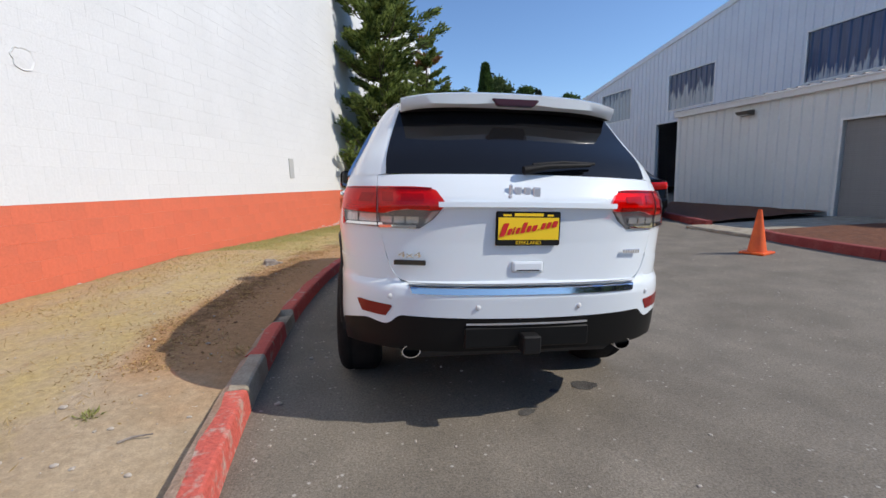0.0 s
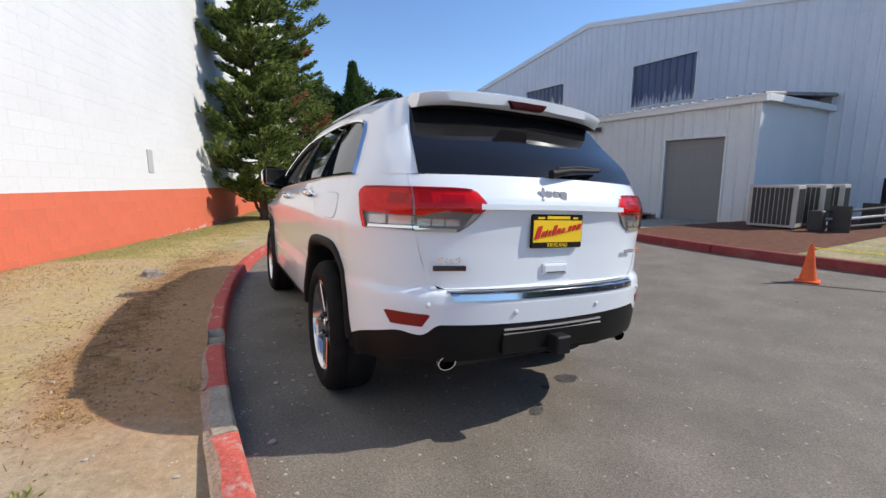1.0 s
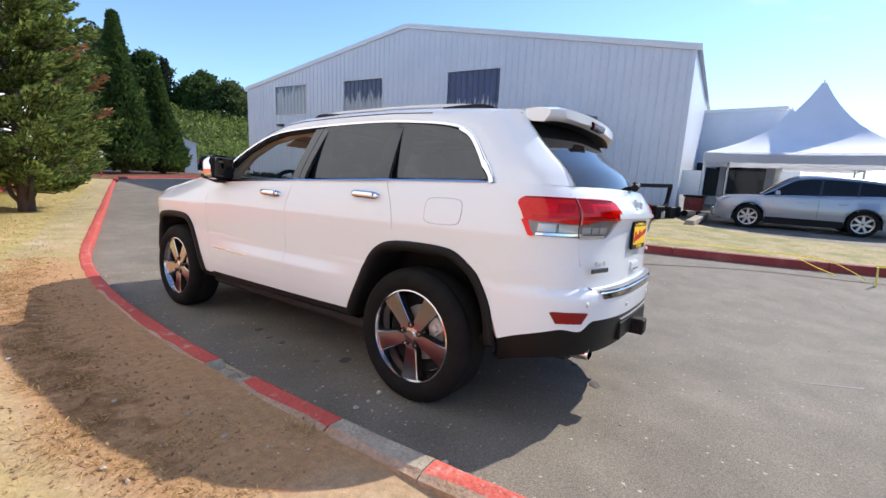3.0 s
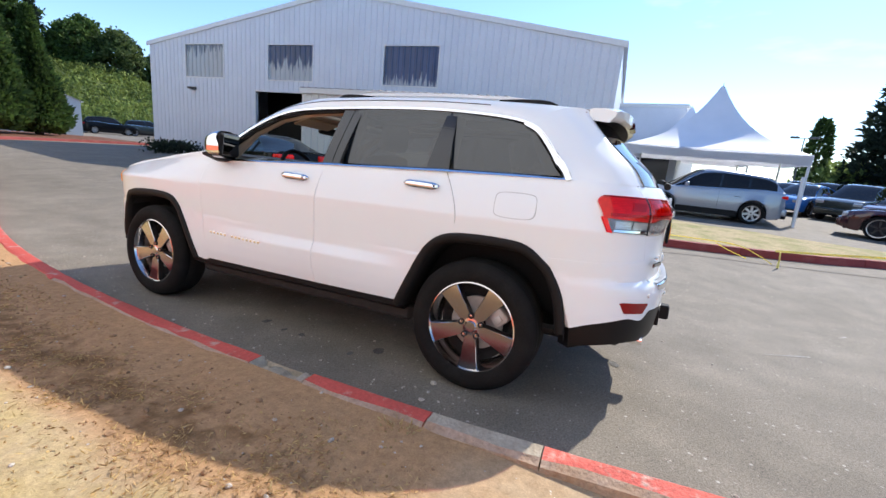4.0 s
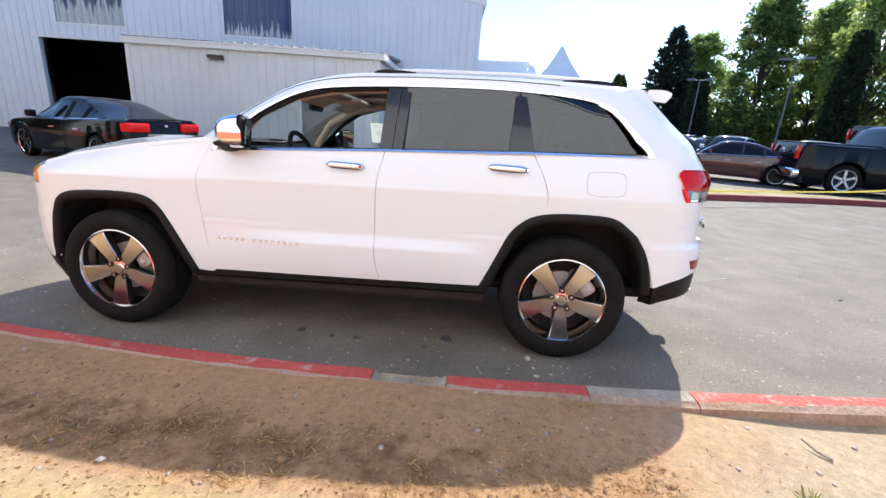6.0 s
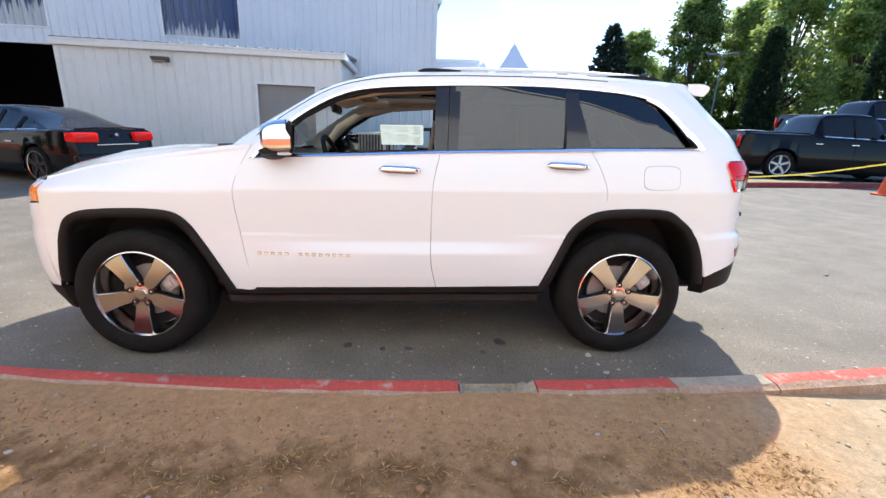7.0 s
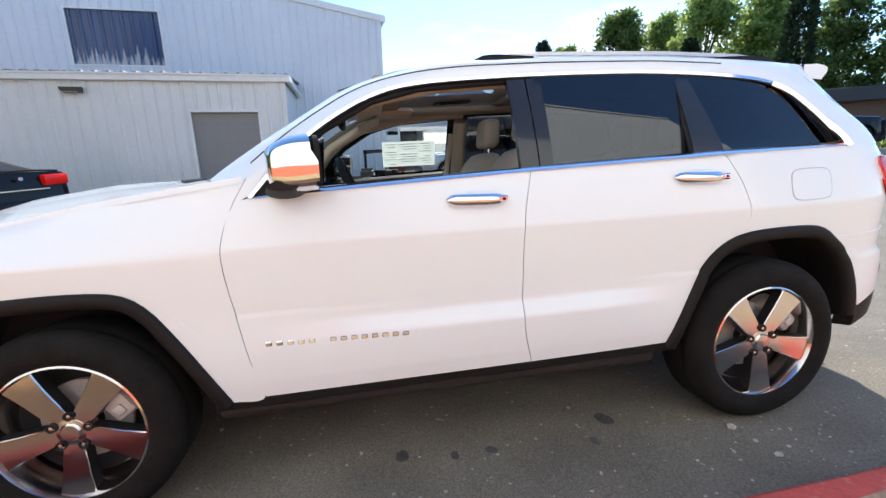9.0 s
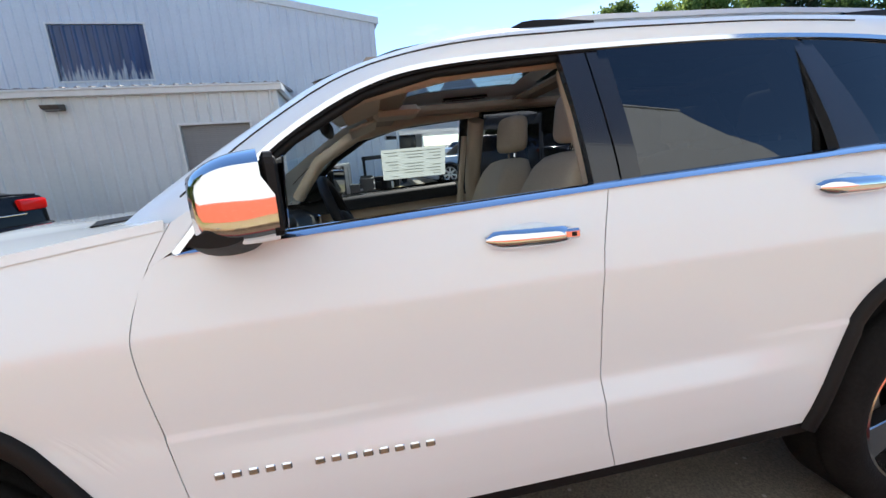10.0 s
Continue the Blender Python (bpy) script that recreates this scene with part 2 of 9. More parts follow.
def clear_glass(name, tint=(0.96, 0.97, 0.97), rough=0.0, ior=1.5):
    m = bpy.data.materials.new(name)
    m.use_nodes = True
    n, l = m.node_tree.nodes, m.node_tree.links
    n.clear()
    out = n.new("ShaderNodeOutputMaterial")
    mix = n.new("ShaderNodeMixShader")
    clear = n.new("ShaderNodeBsdfTransparent")
    clear.inputs["Color"].default_value = (*tint, 1)
    gloss = n.new("ShaderNodeBsdfGlossy")
    gloss.inputs["Roughness"].default_value = rough
    lw = n.new("ShaderNodeLayerWeight")
    power, scale_up = n.new("ShaderNodeMath"), n.new("ShaderNodeMath")
    power.operation, scale_up.operation = "POWER", "MULTIPLY_ADD"
    f0 = ((ior - 1) / (ior + 1)) ** 2
    power.inputs[1].default_value = 5.0
    scale_up.inputs[1].default_value, scale_up.inputs[2].default_value = 1 - f0, f0
    lw.inputs["Blend"].default_value = 0.5
    l.new(lw.outputs["Facing"], power.inputs[0])
    l.new(power.outputs["Value"], scale_up.inputs[0])
    l.new(scale_up.outputs["Value"], mix.inputs["Fac"])
    l.new(clear.outputs["BSDF"], mix.inputs[1])
    l.new(gloss.outputs["BSDF"], mix.inputs[2])
    l.new(mix.outputs["Shader"], out.inputs["Surface"])
    return m


M_GLASS = clear_glass("clear_glass", (0.80, 0.86, 0.84))
M_PRIVACY = clear_glass("privacy_glass", (0.10, 0.10, 0.11))


# ---- mesh helpers ----
def part(name, bm, mat, parent=None, label="", smooth=None, loc=None):
    """Link a bmesh as one mesh object, under a parent if given."""
    me = bpy.data.meshes.new(name)
    bm.normal_update()
    bm.to_mesh(me)
    bm.free()
    for m in (mat if isinstance(mat, (list, tuple)) else [mat]):
        me.materials.append(m)
    if smooth is not None:
        me.shade_smooth()
        if smooth < 180:
            me.set_sharp_from_angle(angle=radians(smooth))
    ob = new(name, me)
    if parent:
        ob.parent = parent
    if loc is not None:
        ob.location = loc
    if label:
        ob["label"] = label
    return ob


def share(name, me, parent, m):
    """One more object on the mesh me."""
    ob = new(name, me)
    ob.parent = parent
    ob.matrix_basis = m
    return ob


def thing(name, label, category, m=None, group="", kind=""):
    ob = new(name)
    ob.empty_display_size = 0.2
    if m is not None:
        ob.matrix_basis = m
    return tagged(ob, label, category, group, kind)


def add_box(bm, lo, hi, bevel=0.0, m=None, segments=1):
    c = [(a + b) / 2 for a, b in zip(lo, hi)]
    s = [abs(b - a) for a, b in zip(lo, hi)]
    mat = Matrix.Translation(c) @ Matrix.Diagonal((*s, 1))
    if m is not None:
        mat = m @ mat
    r = bmesh.ops.create_cube(bm, size=1, matrix=mat)
    if bevel:
        es = list({e for v in r["verts"] for e in v.link_edges})
        bmesh.ops.bevel(bm, geom=es, offset=bevel, segments=segments, affect="EDGES", profile=0.5)
    return r


def box(lo, hi, bevel=0.0, m=None, segments=1):
    bm = bmesh.new()
    add_box(bm, lo, hi, bevel, m, segments)
    return bm


def add_tube(bm, pts, radius, sides=8, caps=True):
    """A tube along points; radius a number or one per point."""
    pts = [Vector(p) for p in pts]
    rad = radius if isinstance(radius, (list, tuple)) else [radius] * len(pts)
    rings = []
    for i, p in enumerate(pts):
        d = (pts[min(i + 1, len(pts) - 1)] - pts[max(i - 1, 0)]).normalized()
        u = d.orthogonal().normalized() if i == 0 else (u - d * u.dot(d)).normalized()
        w = d.cross(u)
        rings.append([bm.verts.new(p + rad[i] * (math.cos(a) * u + math.sin(a) * w)) for a in [2 * math.pi * k / sides for k in range(sides)]])
    for a, b in zip(rings, rings[1:]):
        for k in range(sides):
            bm.faces.new((a[k], a[(k + 1) % sides], b[(k + 1) % sides], b[k]))
    if caps:
        bm.faces.new(rings[0][::-1])
        bm.faces.new(rings[-1])
    return bm


def tube(pts, radius, sides=8):
    return add_tube(bmesh.new(), pts, radius, sides)


def lathe(profile, steps=32, axis="x", close=False):
    """Revolve (radius, along) points about an axis."""
    bm = bmesh.new()
    rings = []
    for k in range(steps):
        a = 2 * math.pi * k / steps
        c, s = math.cos(a), math.sin(a)
        rings.append([bm.verts.new({"x": (d, r * c, r * s), "z": (r * c, r * s, d)}[axis]) for r, d in profile])
    n = len(profile)
    for k in range(steps):
        a, b = rings[k], rings[(k + 1) % steps]
        for i in range(n if close else n - 1):
            j = (i + 1) % n
            bm.faces.new((a[i], b[i], b[j], a[j]))
    bmesh.ops.remove_doubles(bm, verts=bm.verts, dist=1e-5)
    bmesh.ops.recalc_face_normals(bm, faces=bm.faces)
    return bm


def lerp_table(table, v):
    """Smooth lookup in a table of (key, value) rows, ascending keys."""
    return float(np.interp(v, [r[0] for r in table], [r[1] for r in table]))


def resample(pts, n):
    """n points evenly along a polyline, smoothed through by Catmull-Rom."""
    p = np.array(pts, float)
    if len(p) > 2:
        q = np.vstack([2 * p[0] - p[1], p, 2 * p[-1] - p[-2]])
        out = []
        for i in range(1, len(q) - 2):
            for t in np.linspace(0, 1, 9)[:-1]:
                a, b, c, d = q[i - 1], q[i], q[i + 1], q[i + 2]
                out.append(0.5 * (2 * b + (c - a) * t + (2 * a - 5 * b + 4 * c - d) * t * t + (3 * b - a - 3 * c + d) * t ** 3))
        out.append(q[-2])
        p = np.array(out)
    s = np.concatenate([[0], np.cumsum(np.linalg.norm(np.diff(p, axis=0), axis=1))])
    t = np.linspace(0, s[-1], n)
    return np.stack([np.interp(t, s, p[:, k]) for k in range(p.shape[1])], 1)


def coons(bottom, top, left, right, nu, nv, place=None, smooth_ends=True):
    """Grid of points between four boundary polylines: bottom and top run left to right, left and right run upwards."""
    f = resample if smooth_ends else linear
    b, t, l, r = f(bottom, nu), f(top, nu), f(left, nv), f(right, nv)
    u = np.linspace(0, 1, nu)[:, None, None]
    v = np.linspace(0, 1, nv)[None, :, None]
    g = (1 - v) * b[:, None] + v * t[:, None] + (1 - u) * l[None] + u * r[None]
    g = g - ((1 - u) * (1 - v) * b[0] + u * (1 - v) * b[-1] + (1 - u) * v * t[0] + u * v * t[-1])
    if place:
        g = np.array([[place(*g[i, j]) for j in range(nv)] for i in range(nu)])
    return g


def linear(pts, n):
    p = np.array(pts, float)
    s = np.concatenate([[0], np.cumsum(np.linalg.norm(np.diff(p, axis=0), axis=1))])
    t = np.linspace(0, s[-1], n)
    return np.stack([np.interp(t, s, p[:, k]) for k in range(p.shape[1])], 1)


def add_grid(bm, g, thick=0.0, inward=None, flip=False):
    """Faces over a grid of points; thick folds its rim back along inward."""
    nu, nv = g.shape[:2]
    vs = [[bm.verts.new(g[i, j]) for j in range(nv)] for i in range(nu)]
    fs = []
    for i in range(nu - 1):
        for j in range(nv - 1):
            q = (vs[i][j], vs[i + 1][j], vs[i + 1][j + 1], vs[i][j + 1])
            try:
                fs.append(bm.faces.new(q[::-1] if flip else q))
            except ValueError:
                pass
    if thick and inward is not None:
        rim = [vs[i][0] for i in range(nu)] + [vs[-1][j] for j in range(1, nv)] + [vs[i][-1] for i in range(nu - 2, -1, -1)] + [vs[0][j] for j in range(nv - 2, 0, -1)]
        mid = Vector(g.reshape(-1, 3).mean(0))
        low = []
        for v in rim:
            d = Vector(inward(v.co)) if callable(inward) else Vector(inward)
            low.append(bm.verts.new(v.co + thick * d + 0.15 * thick * (mid - v.co).normalized()))
        k = len(rim)
        for i in range(k):
            q = (rim[i], rim[(i + 1) % k], low[(i + 1) % k], low[i])
            try:
                bm.faces.new(q if flip else q[::-1])
            except ValueError:
                pass
    return vs


def mirror_x(bm):
    """Add the mirror image across x = 0 to a bmesh."""
    r = bmesh.ops.duplicate(bm, geom=bm.verts[:] + bm.edges[:] + bm.faces[:])
    vs = [e for e in r["geom"] if isinstance(e, bmesh.types.BMVert)]
    for v in vs:
        v.co.x = -v.co.x
    bmesh.ops.reverse_faces(bm, faces=[e for e in r["geom"] if isinstance(e, bmesh.types.BMFace)])
    return bm


def text_mesh(words, size, depth=0.002, shear=0.0):
    """A mesh from the built-in font, centred, in the xy plane."""
    cu = bpy.data.curves.new("letters", "FONT")
    cu.body, cu.size, cu.extrude, cu.shear = words, size, depth, shear
    cu.align_x, cu.align_y = "CENTER", "CENTER"
    ob = bpy.data.objects.new("letters", cu)
    scene.collection.objects.link(ob)
    dg = bpy.context.evaluated_depsgraph_get()
    dg.update()
    me = bpy.data.meshes.new_from_object(ob.evaluated_get(dg))
    bpy.data.objects.remove(ob)
    bm = bmesh.new()
    bm.from_mesh(me)
    return bm
M_GLASS_ROOF = clear_glass("roof_glass", (0.28, 0.31, 0.32))
M_SIDE_TINT = clear_glass("side_privacy_glass", (0.05, 0.05, 0.052), ior=2.0)
M_SATIN_BLACK = material("satin_black", (0.018, 0.018, 0.019), 0.2, coat=0.5, ior=1.45)
M_BRAKE_LENS = material("brake_lens", (0.055, 0.004, 0.004), 0.15, ior=1.45)
M_SENSOR = material("sensor_white", (0.62, 0.62, 0.62), 0.4)
M_MIRROR = material("mirror", (0.30, 0.31, 0.33), 0.01, metal=1.0)
M_GAP = material("panel_gap", (0.03, 0.03, 0.03), 0.9)
M_LENS_GLASS = clear_glass("lamp_glass", (0.92, 0.92, 0.92))
M_STEP = material("step_plate", (0.30, 0.30, 0.31), 0.4, metal=0.7)
M_STEP_BRIGHT = material("bright_step_plate", (0.62, 0.63, 0.65), 0.12, metal=1.0)
M_REFLECTOR = material("lamp_reflector", (0.55, 0.55, 0.56), 0.25, metal=0.7)
M_HOUSING = material("lamp_housing", (0.20, 0.20, 0.21), 0.25, metal=0.5)
M_RED_GLASS = clear_glass("red_lamp_glass", (0.92, 0.035, 0.025), ior=1.5)
M_LAMP_BOWL = material("lamp_bowl", (0.80, 0.74, 0.74), 0.4, metal=0.1, second=(0.66, 0.60, 0.60), scale=30)
M_BADGE = material("brushed_badge", (0.58, 0.58, 0.60), 0.35, metal=0.55)


def thin_paper(name, color):
    m = material(name, color, 0.7, fine=0.02, fine_scale=60)
    n, l = m.node_tree.nodes, m.node_tree.links
    thin, both = n.new("ShaderNodeBsdfTranslucent"), n.new("ShaderNodeMixShader")
    thin.inputs["Color"].default_value = (*color, 1)
    both.inputs["Fac"].default_value = 0.6
    l.new(n["Principled BSDF"].outputs["BSDF"], both.inputs[1])
    l.new(thin.outputs["BSDF"], both.inputs[2])
    l.new(both.outputs["Shader"], n["Material Output"].inputs["Surface"])
    return m


M_PAPER_DARK = thin_paper("sticker_print", (0.46, 0.47, 0.43))
M_VALANCE = material("valance_black", (0.006, 0.006, 0.006), 0.45, ior=1.3)
M_LENS_WINDOW = material("lens_window", (0.45, 0.20, 0.19), 0.3, ior=1.42)
M_STICKER = thin_paper("sticker_sheet", (0.60, 0.61, 0.56))
# ---- ground ----
def road_z(x, y):
    """Height of the asphalt: a level yard that climbs gently towards the kerb beside the car."""
    p1 = np.minimum(-0.058 * x - 0.025 * y, 0.3)
    p2 = -0.11 + 0.012 * np.minimum(x, 8.0)
    k = 0.006
    return p2 + k * np.log1p(np.exp(np.clip((p1 - p2) / k, -50, 50)))


def kerb_x(y):
    """The kerb's edge on the road side."""
    return np.where(y < 5.75, -1.5 + 0.026 * (y + 0.6) ** 2, -0.452 + 0.33 * (y - 5.75))


def wall_x(y):
    return -4.6 + 0.285 * y


def bumps(x, y, s, amp):
    return amp * noise.noise(Vector((x * s, y * s, 3.7)))


def sheet(name, xs, ys, height, mat, label, category, kind="structure"):
    bm = bmesh.new()
    vs = [[bm.verts.new((x, y, height(x, y))) for y in ys] for x in xs]
    for i in range(len(xs) - 1):
        for j in range(len(ys) - 1):
            bm.faces.new((vs[i][j], vs[i + 1][j], vs[i + 1][j + 1], vs[i][j + 1]))
    return tagged(part(name, bm, mat, smooth=180), label, category, kind=kind)


def spaced(lo, hi, step, far):
    a = list(np.arange(lo, hi + 1e-6, step))
    s, out = step, []
    v = hi
    while v < far:
        s *= 1.5
        v += s
        out.append(v)
    s, low = step, []
    v = lo
    while v > -far:
        s *= 1.5
        v -= s
        low.append(v)
    return low[::-1] + a + out


sheet("ground", spaced(-8, 16, 0.4, 900), spaced(-16, 32, 0.4, 900), lambda x, y: float(road_z(x, y)), M_ASPHALT,
      "worn grey asphalt of the yard with pale specks", "asphalt")


def verge_z(x, y):
    d = x - float(kerb_x(y)) + 0.12
    edge = min(1.0, max(0.0, -d / 0.25))
    dip = 0.075 / (1 + math.exp((y + 2.1) / 0.25)) * math.exp(-((max(0, -d) / 0.5) ** 2))
    return float(road_z(x, y)) + 0.113 - dip + 0.008 * edge + bumps(x, y, 4.0, 0.007) + edge * (bumps(x, y, 1.1, 0.018) + bumps(x, y, 5.0, 0.008))


bm = bmesh.new()
rows = []
for y in np.arange(-9, 29.01, 0.12):
    x0, x1 = wall_x(y) + 0.02, float(kerb_x(y)) - 0.092
    rows.append([bm.verts.new((x, y, verge_z(x, y))) for x in np.linspace(x0, x1, 36)])
for a, b in zip(rows, rows[1:]):
    for i in range(35):
        bm.faces.new((a[i], a[i + 1], b[i + 1], b[i]))
verge = part("verge", bm, M_DIRT, smooth=180)
cover = {"soil": [], "straw": [], "grass": [], "chaff": []}
for v in verge.data.vertices:
    x, y = v.co.x, v.co.y
    k = float(kerb_x(y)) - x
    w = x - wall_x(y)
    # brown soil by the kerb, kept to the car's shadow and darkening it too
    cover["soil"].append(min(1, max(0, 1.15 - 2.6 * max(0, k - 0.64))) * (1 / (1 + math.exp(-(y + 1.9) / 0.3))) * (1 / (1 + math.exp((y - 4.5) / 0.8))))
    cover["straw"].append(min(0.56, max(0, 2.2 * (k - 0.72))) * (1.0 if y > -2.5 else 0.8) + (0.35 if y > 3.5 else 0))
    cover["chaff"].append(0.60 * math.exp(-((k - 0.66) / 0.28) ** 2) / (1 + math.exp(-(y + 1.6) / 0.4)) / (1 + math.exp((y - 3.6) / 0.6)))
    cover["grass"].append((0.55 if y > 3.5 else 0.0) + max(0, 0.55 - 0.55 * w) * (1 if y > -1 else 0.6))
for name, values in cover.items():
    verge.data.attributes.new(name, "FLOAT", "POINT").data.foreach_set("value", values)
tagged(verge, "dry dirt verge with patches of straw and thin green grass", "verge", kind="structure")

# ---- left kerb: cast pieces, painted red, with bare and broken ones ----
kerb = thing("kerb_left", "worn red-painted concrete kerb along the dirt verge", "kerb", kind="structure")
JOINTS = [-8.0, -5.6, -3.9, -2.02, -1.5, -0.80, -0.42, 2.0, 4.4, 6.8, 9.2, 11.6, 14.0, 16.4, 18.8, 21.2, 23.6]
BARE = {-2.02, -0.80}
for a, b in zip(JOINTS, JOINTS[1:]):
    bm = bmesh.new()
    broken = a == -0.80
    n = 14 if broken else max(3, int((b - a) / 0.15))
    drop = 0.0
    loops = []
    for i in range(n + 1):
        y = a + 0.003 + (b - a - 0.006) * i / n
        x = float(kerb_x(y))
        t = Vector((float(kerb_x(y + 0.05)) - x, 0.05, 0)).normalized()
        nrm = Vector((-t.y, t.x, 0))
        z = float(road_z(x, y))
        drop = min(0.055, max(0.008, drop + random.uniform(-0.025, 0.028))) if broken and 0 < i < n else 0.0
        jit = lambda s: random.uniform(-s, s)
        prof = [(-0.022, -0.05), (-0.014, 0.095), (-0.008 + jit(.003), 0.117 - drop + jit(.002)), (0.006, 0.126 - drop + jit(.002)), (0.088 + jit(.014), 0.127 - drop + jit(.003)), (0.110, 0.116 - drop * 0.7 + jit(.006)),
                (0.125 + jit(.004), 0.112 - drop * 0.5), (0.13, -0.05)]
        loops.append([bm.verts.new(Vector((x, y, z)) + nrm * d + Vector((0, 0, h))) for d, h in prof])
    for p, q in zip(loops, loops[1:]):
        for k in range(7):
            f = bm.faces.new((p[k], p[k + 1], q[k + 1], q[k]))
            f.material_index = 1 if k >= 4 and b < 3 else 0
    bm.faces.new(loops[0])
    bm.faces.new(loops[-1][::-1])
    bmesh.ops.recalc_face_normals(bm, faces=bm.faces)
    part("kerb_piece", bm, [M_CONCRETE if a in BARE else M_KERB_WORN if a == -3.9 else M_KERB_RED, M_KERB_BACK], kerb, "bare cracked concrete" if a in BARE else "", smooth=28)

# ---- right kerb and its bed ----
KERB_R = [(7.6, 8.0), (6.95, 5.6), (6.75, 4.55)]
KERB_S = [(6.55, 2.95), (6.33, 2.35), (6.22, 0.5), (6.45, -1.6), (6.85, -3.6), (7.45, -5.5), (8.1, -6.9), (9.3, -11.1), (10.2, -17.0)]


def kerb_run(name, pts, label):
    run = thing(name, label, "kerb", kind="structure")
    p = resample([(*q, 0) for q in pts], int(sum((Vector(a) - Vector(b)).length for a, b in zip(pts, pts[1:])) / 0.4) + 2)
    for k in range(0, len(p) - 1, 6):
        seg = p[k:k + 7]
        if len(seg) < 2:
            continue
        bm = bmesh.new()
        loops = []
        for i, q in enumerate(seg):
            t = Vector(p[min(k + i + 1, len(p) - 1)] - p[max(k + i - 1, 0)]).normalized()
            nrm = Vector((-t.y, t.x, 0))
            shift = 0.006 * t * (1 if i == 0 else -1 if i == len(seg) - 1 else 0)
            base = Vector((q[0], q[1], float(road_z(q[0], q[1])))) + shift
            loops.append([bm.verts.new(base + nrm * d + Vector((0, 0, h))) for d, h in [(-0.03, -0.05), (-0.012, 0.12), (0.005, 0.145), (0.03, 0.15), (0.12, 0.15), (0.14, 0.14), (0.14, -0.05)]])
        for a, b in zip(loops, loops[1:]):
            for j in range(6):
                bm.faces.new((a[j], a[j + 1], b[j + 1], b[j]))
        bm.faces.new(loops[0])
        bm.faces.new(loops[-1][::-1])
        bmesh.ops.recalc_face_normals(bm, faces=bm.faces)
        part("kerb_piece", bm, M_KERB_RED2, run, smooth=40)
    return run


M_KERB_RED2 = material("dark_red_kerb_paint", (0.24, 0.036, 0.031), 0.75, second=(0.30, 0.08, 0.065), scale=3.0, spread=(0.5, 0.7), fine=0.15, fine_scale=40, bump=0.3, bump_scale=50)
kerb_run("kerb_right", KERB_S, "dark red painted kerb along the grass strip")
kerb_run("kerb_far", KERB_R, "dark red painted kerb by the metal annex")
M_MULCH = material("bark_mulch", (0.20, 0.075, 0.035), 0.95, second=(0.11, 0.045, 0.025), scale=9, fine=0.4, fine_scale=70, bump=1.0, bump_scale=45)
M_STRIP = material("lawn_strip_ground", (0.42, 0.33, 0.18), 0.95, second=(0.26, 0.25, 0.095), scale=1.6, spread=(0.42, 0.62), fine=0.35, fine_scale=18, bump=1.0, bump_scale=30)


def bed(name, pts, inner, mat, label, category, lift=0.125):
    """A strip of ground between a kerb line and a line further back."""
    p, q = resample([(*a, 0) for a in pts], 40), resample([(*a, 0) for a in inner], 40)
    bm = bmesh.new()
    rows = []
    for a, b in zip(p, q):
        rows.append([])
        for s in np.linspace(0, 1, 14):
            c = a * (1 - s) + b * s
            rows[-1].append(bm.verts.new((c[0], c[1], float(road_z(c[0], c[1])) + lift + bumps(c[0], c[1], 2.0, 0.02))))
    for a, b in zip(rows, rows[1:]):
        for i in range(13):
            bm.faces.new((a[i], a[i + 1], b[i + 1], b[i]))
    bmesh.ops.recalc_face_normals(bm, faces=bm.faces)
    if bm.faces[0].normal.z < 0:
        bmesh.ops.reverse_faces(bm, faces=bm.faces)
    return tagged(part(name, bm, mat, smooth=180), label, category, kind="structure")


bed("mulch_bed", [(6.66, 2.95), (6.44, 2.35), (6.33, 0.5), (6.40, -0.5)], [(10.9, 2.6), (10.9, 2.3), (15.0, 0.5), (15.1, -0.3)], M_MULCH, "red-brown bark mulch bed beside the annex", "mulch bed")
bed("mulch_bed_far", [(7.7, 8.0), (7.06, 5.6), (6.86, 4.55)], [(10.2, 10.4), (10.5, 6.8), (10.6, 5.1)], M_MULCH, "dark bark mulch bed in the annex's shade", "mulch bed")
bed("lawn_strip", [(6.41, -0.5), (6.55, -1.6), (6.95, -3.6), (7.55, -5.5), (8.2, -6.9), (9.4, -11.1), (10.3, -17.0)],
    [(15.1, -0.35), (12.2, -1.4), (10.9, -3.4), (10.6, -5.2), (10.2, -6.8), (10.1, -10.9), (10.6, -16.9)], M_STRIP, "dry yellow-green lawn strip behind the red kerb", "lawn")
bm = box((6.30, 2.85, -0.08), (10.72, 4.65, 0.03), 0.02)
tagged(part("pavement", bm, M_CONCRETE), "pale concrete slab in front of the roller door", "pavement", kind="structure")

# ---- painted block wall beside the verge ----
wall = thing("wall_west", "white-painted concrete block wall with a broad orange band along its foot", "wall", kind="structure")
WALL_YAW = math.atan2(0.285, 1)
W0 = Vector((wall_x(0), 0, 0))
WT = Vector((0.285, 1, 0)).normalized()
WN = Vector((WT.y, -WT.x, 0))
WALL_TOP, ORANGE_TOP = 9.75, 1.03
w_from, w_to = -9.0, 31.0
wm = Matrix.Translation(W0 + Vector((0, 0, 0.20))) @ Matrix.Rotation(-WALL_YAW, 4, "Z") @ Matrix.Rotation(radians(-1.0), 4, "X")
bm = box((-0.30, w_from, -0.6), (-0.004, w_to, WALL_TOP), 0.0)
core = part("core", bm, M_MORTAR, wall)
core.matrix_basis = wm
bm = box((-0.34, w_from - 0.02, WALL_TOP), (0.06, w_to, WALL_TOP + 0.12), 0.01)
part("coping", bm, M_TRIM, wall, "white metal coping").matrix_basis = wm
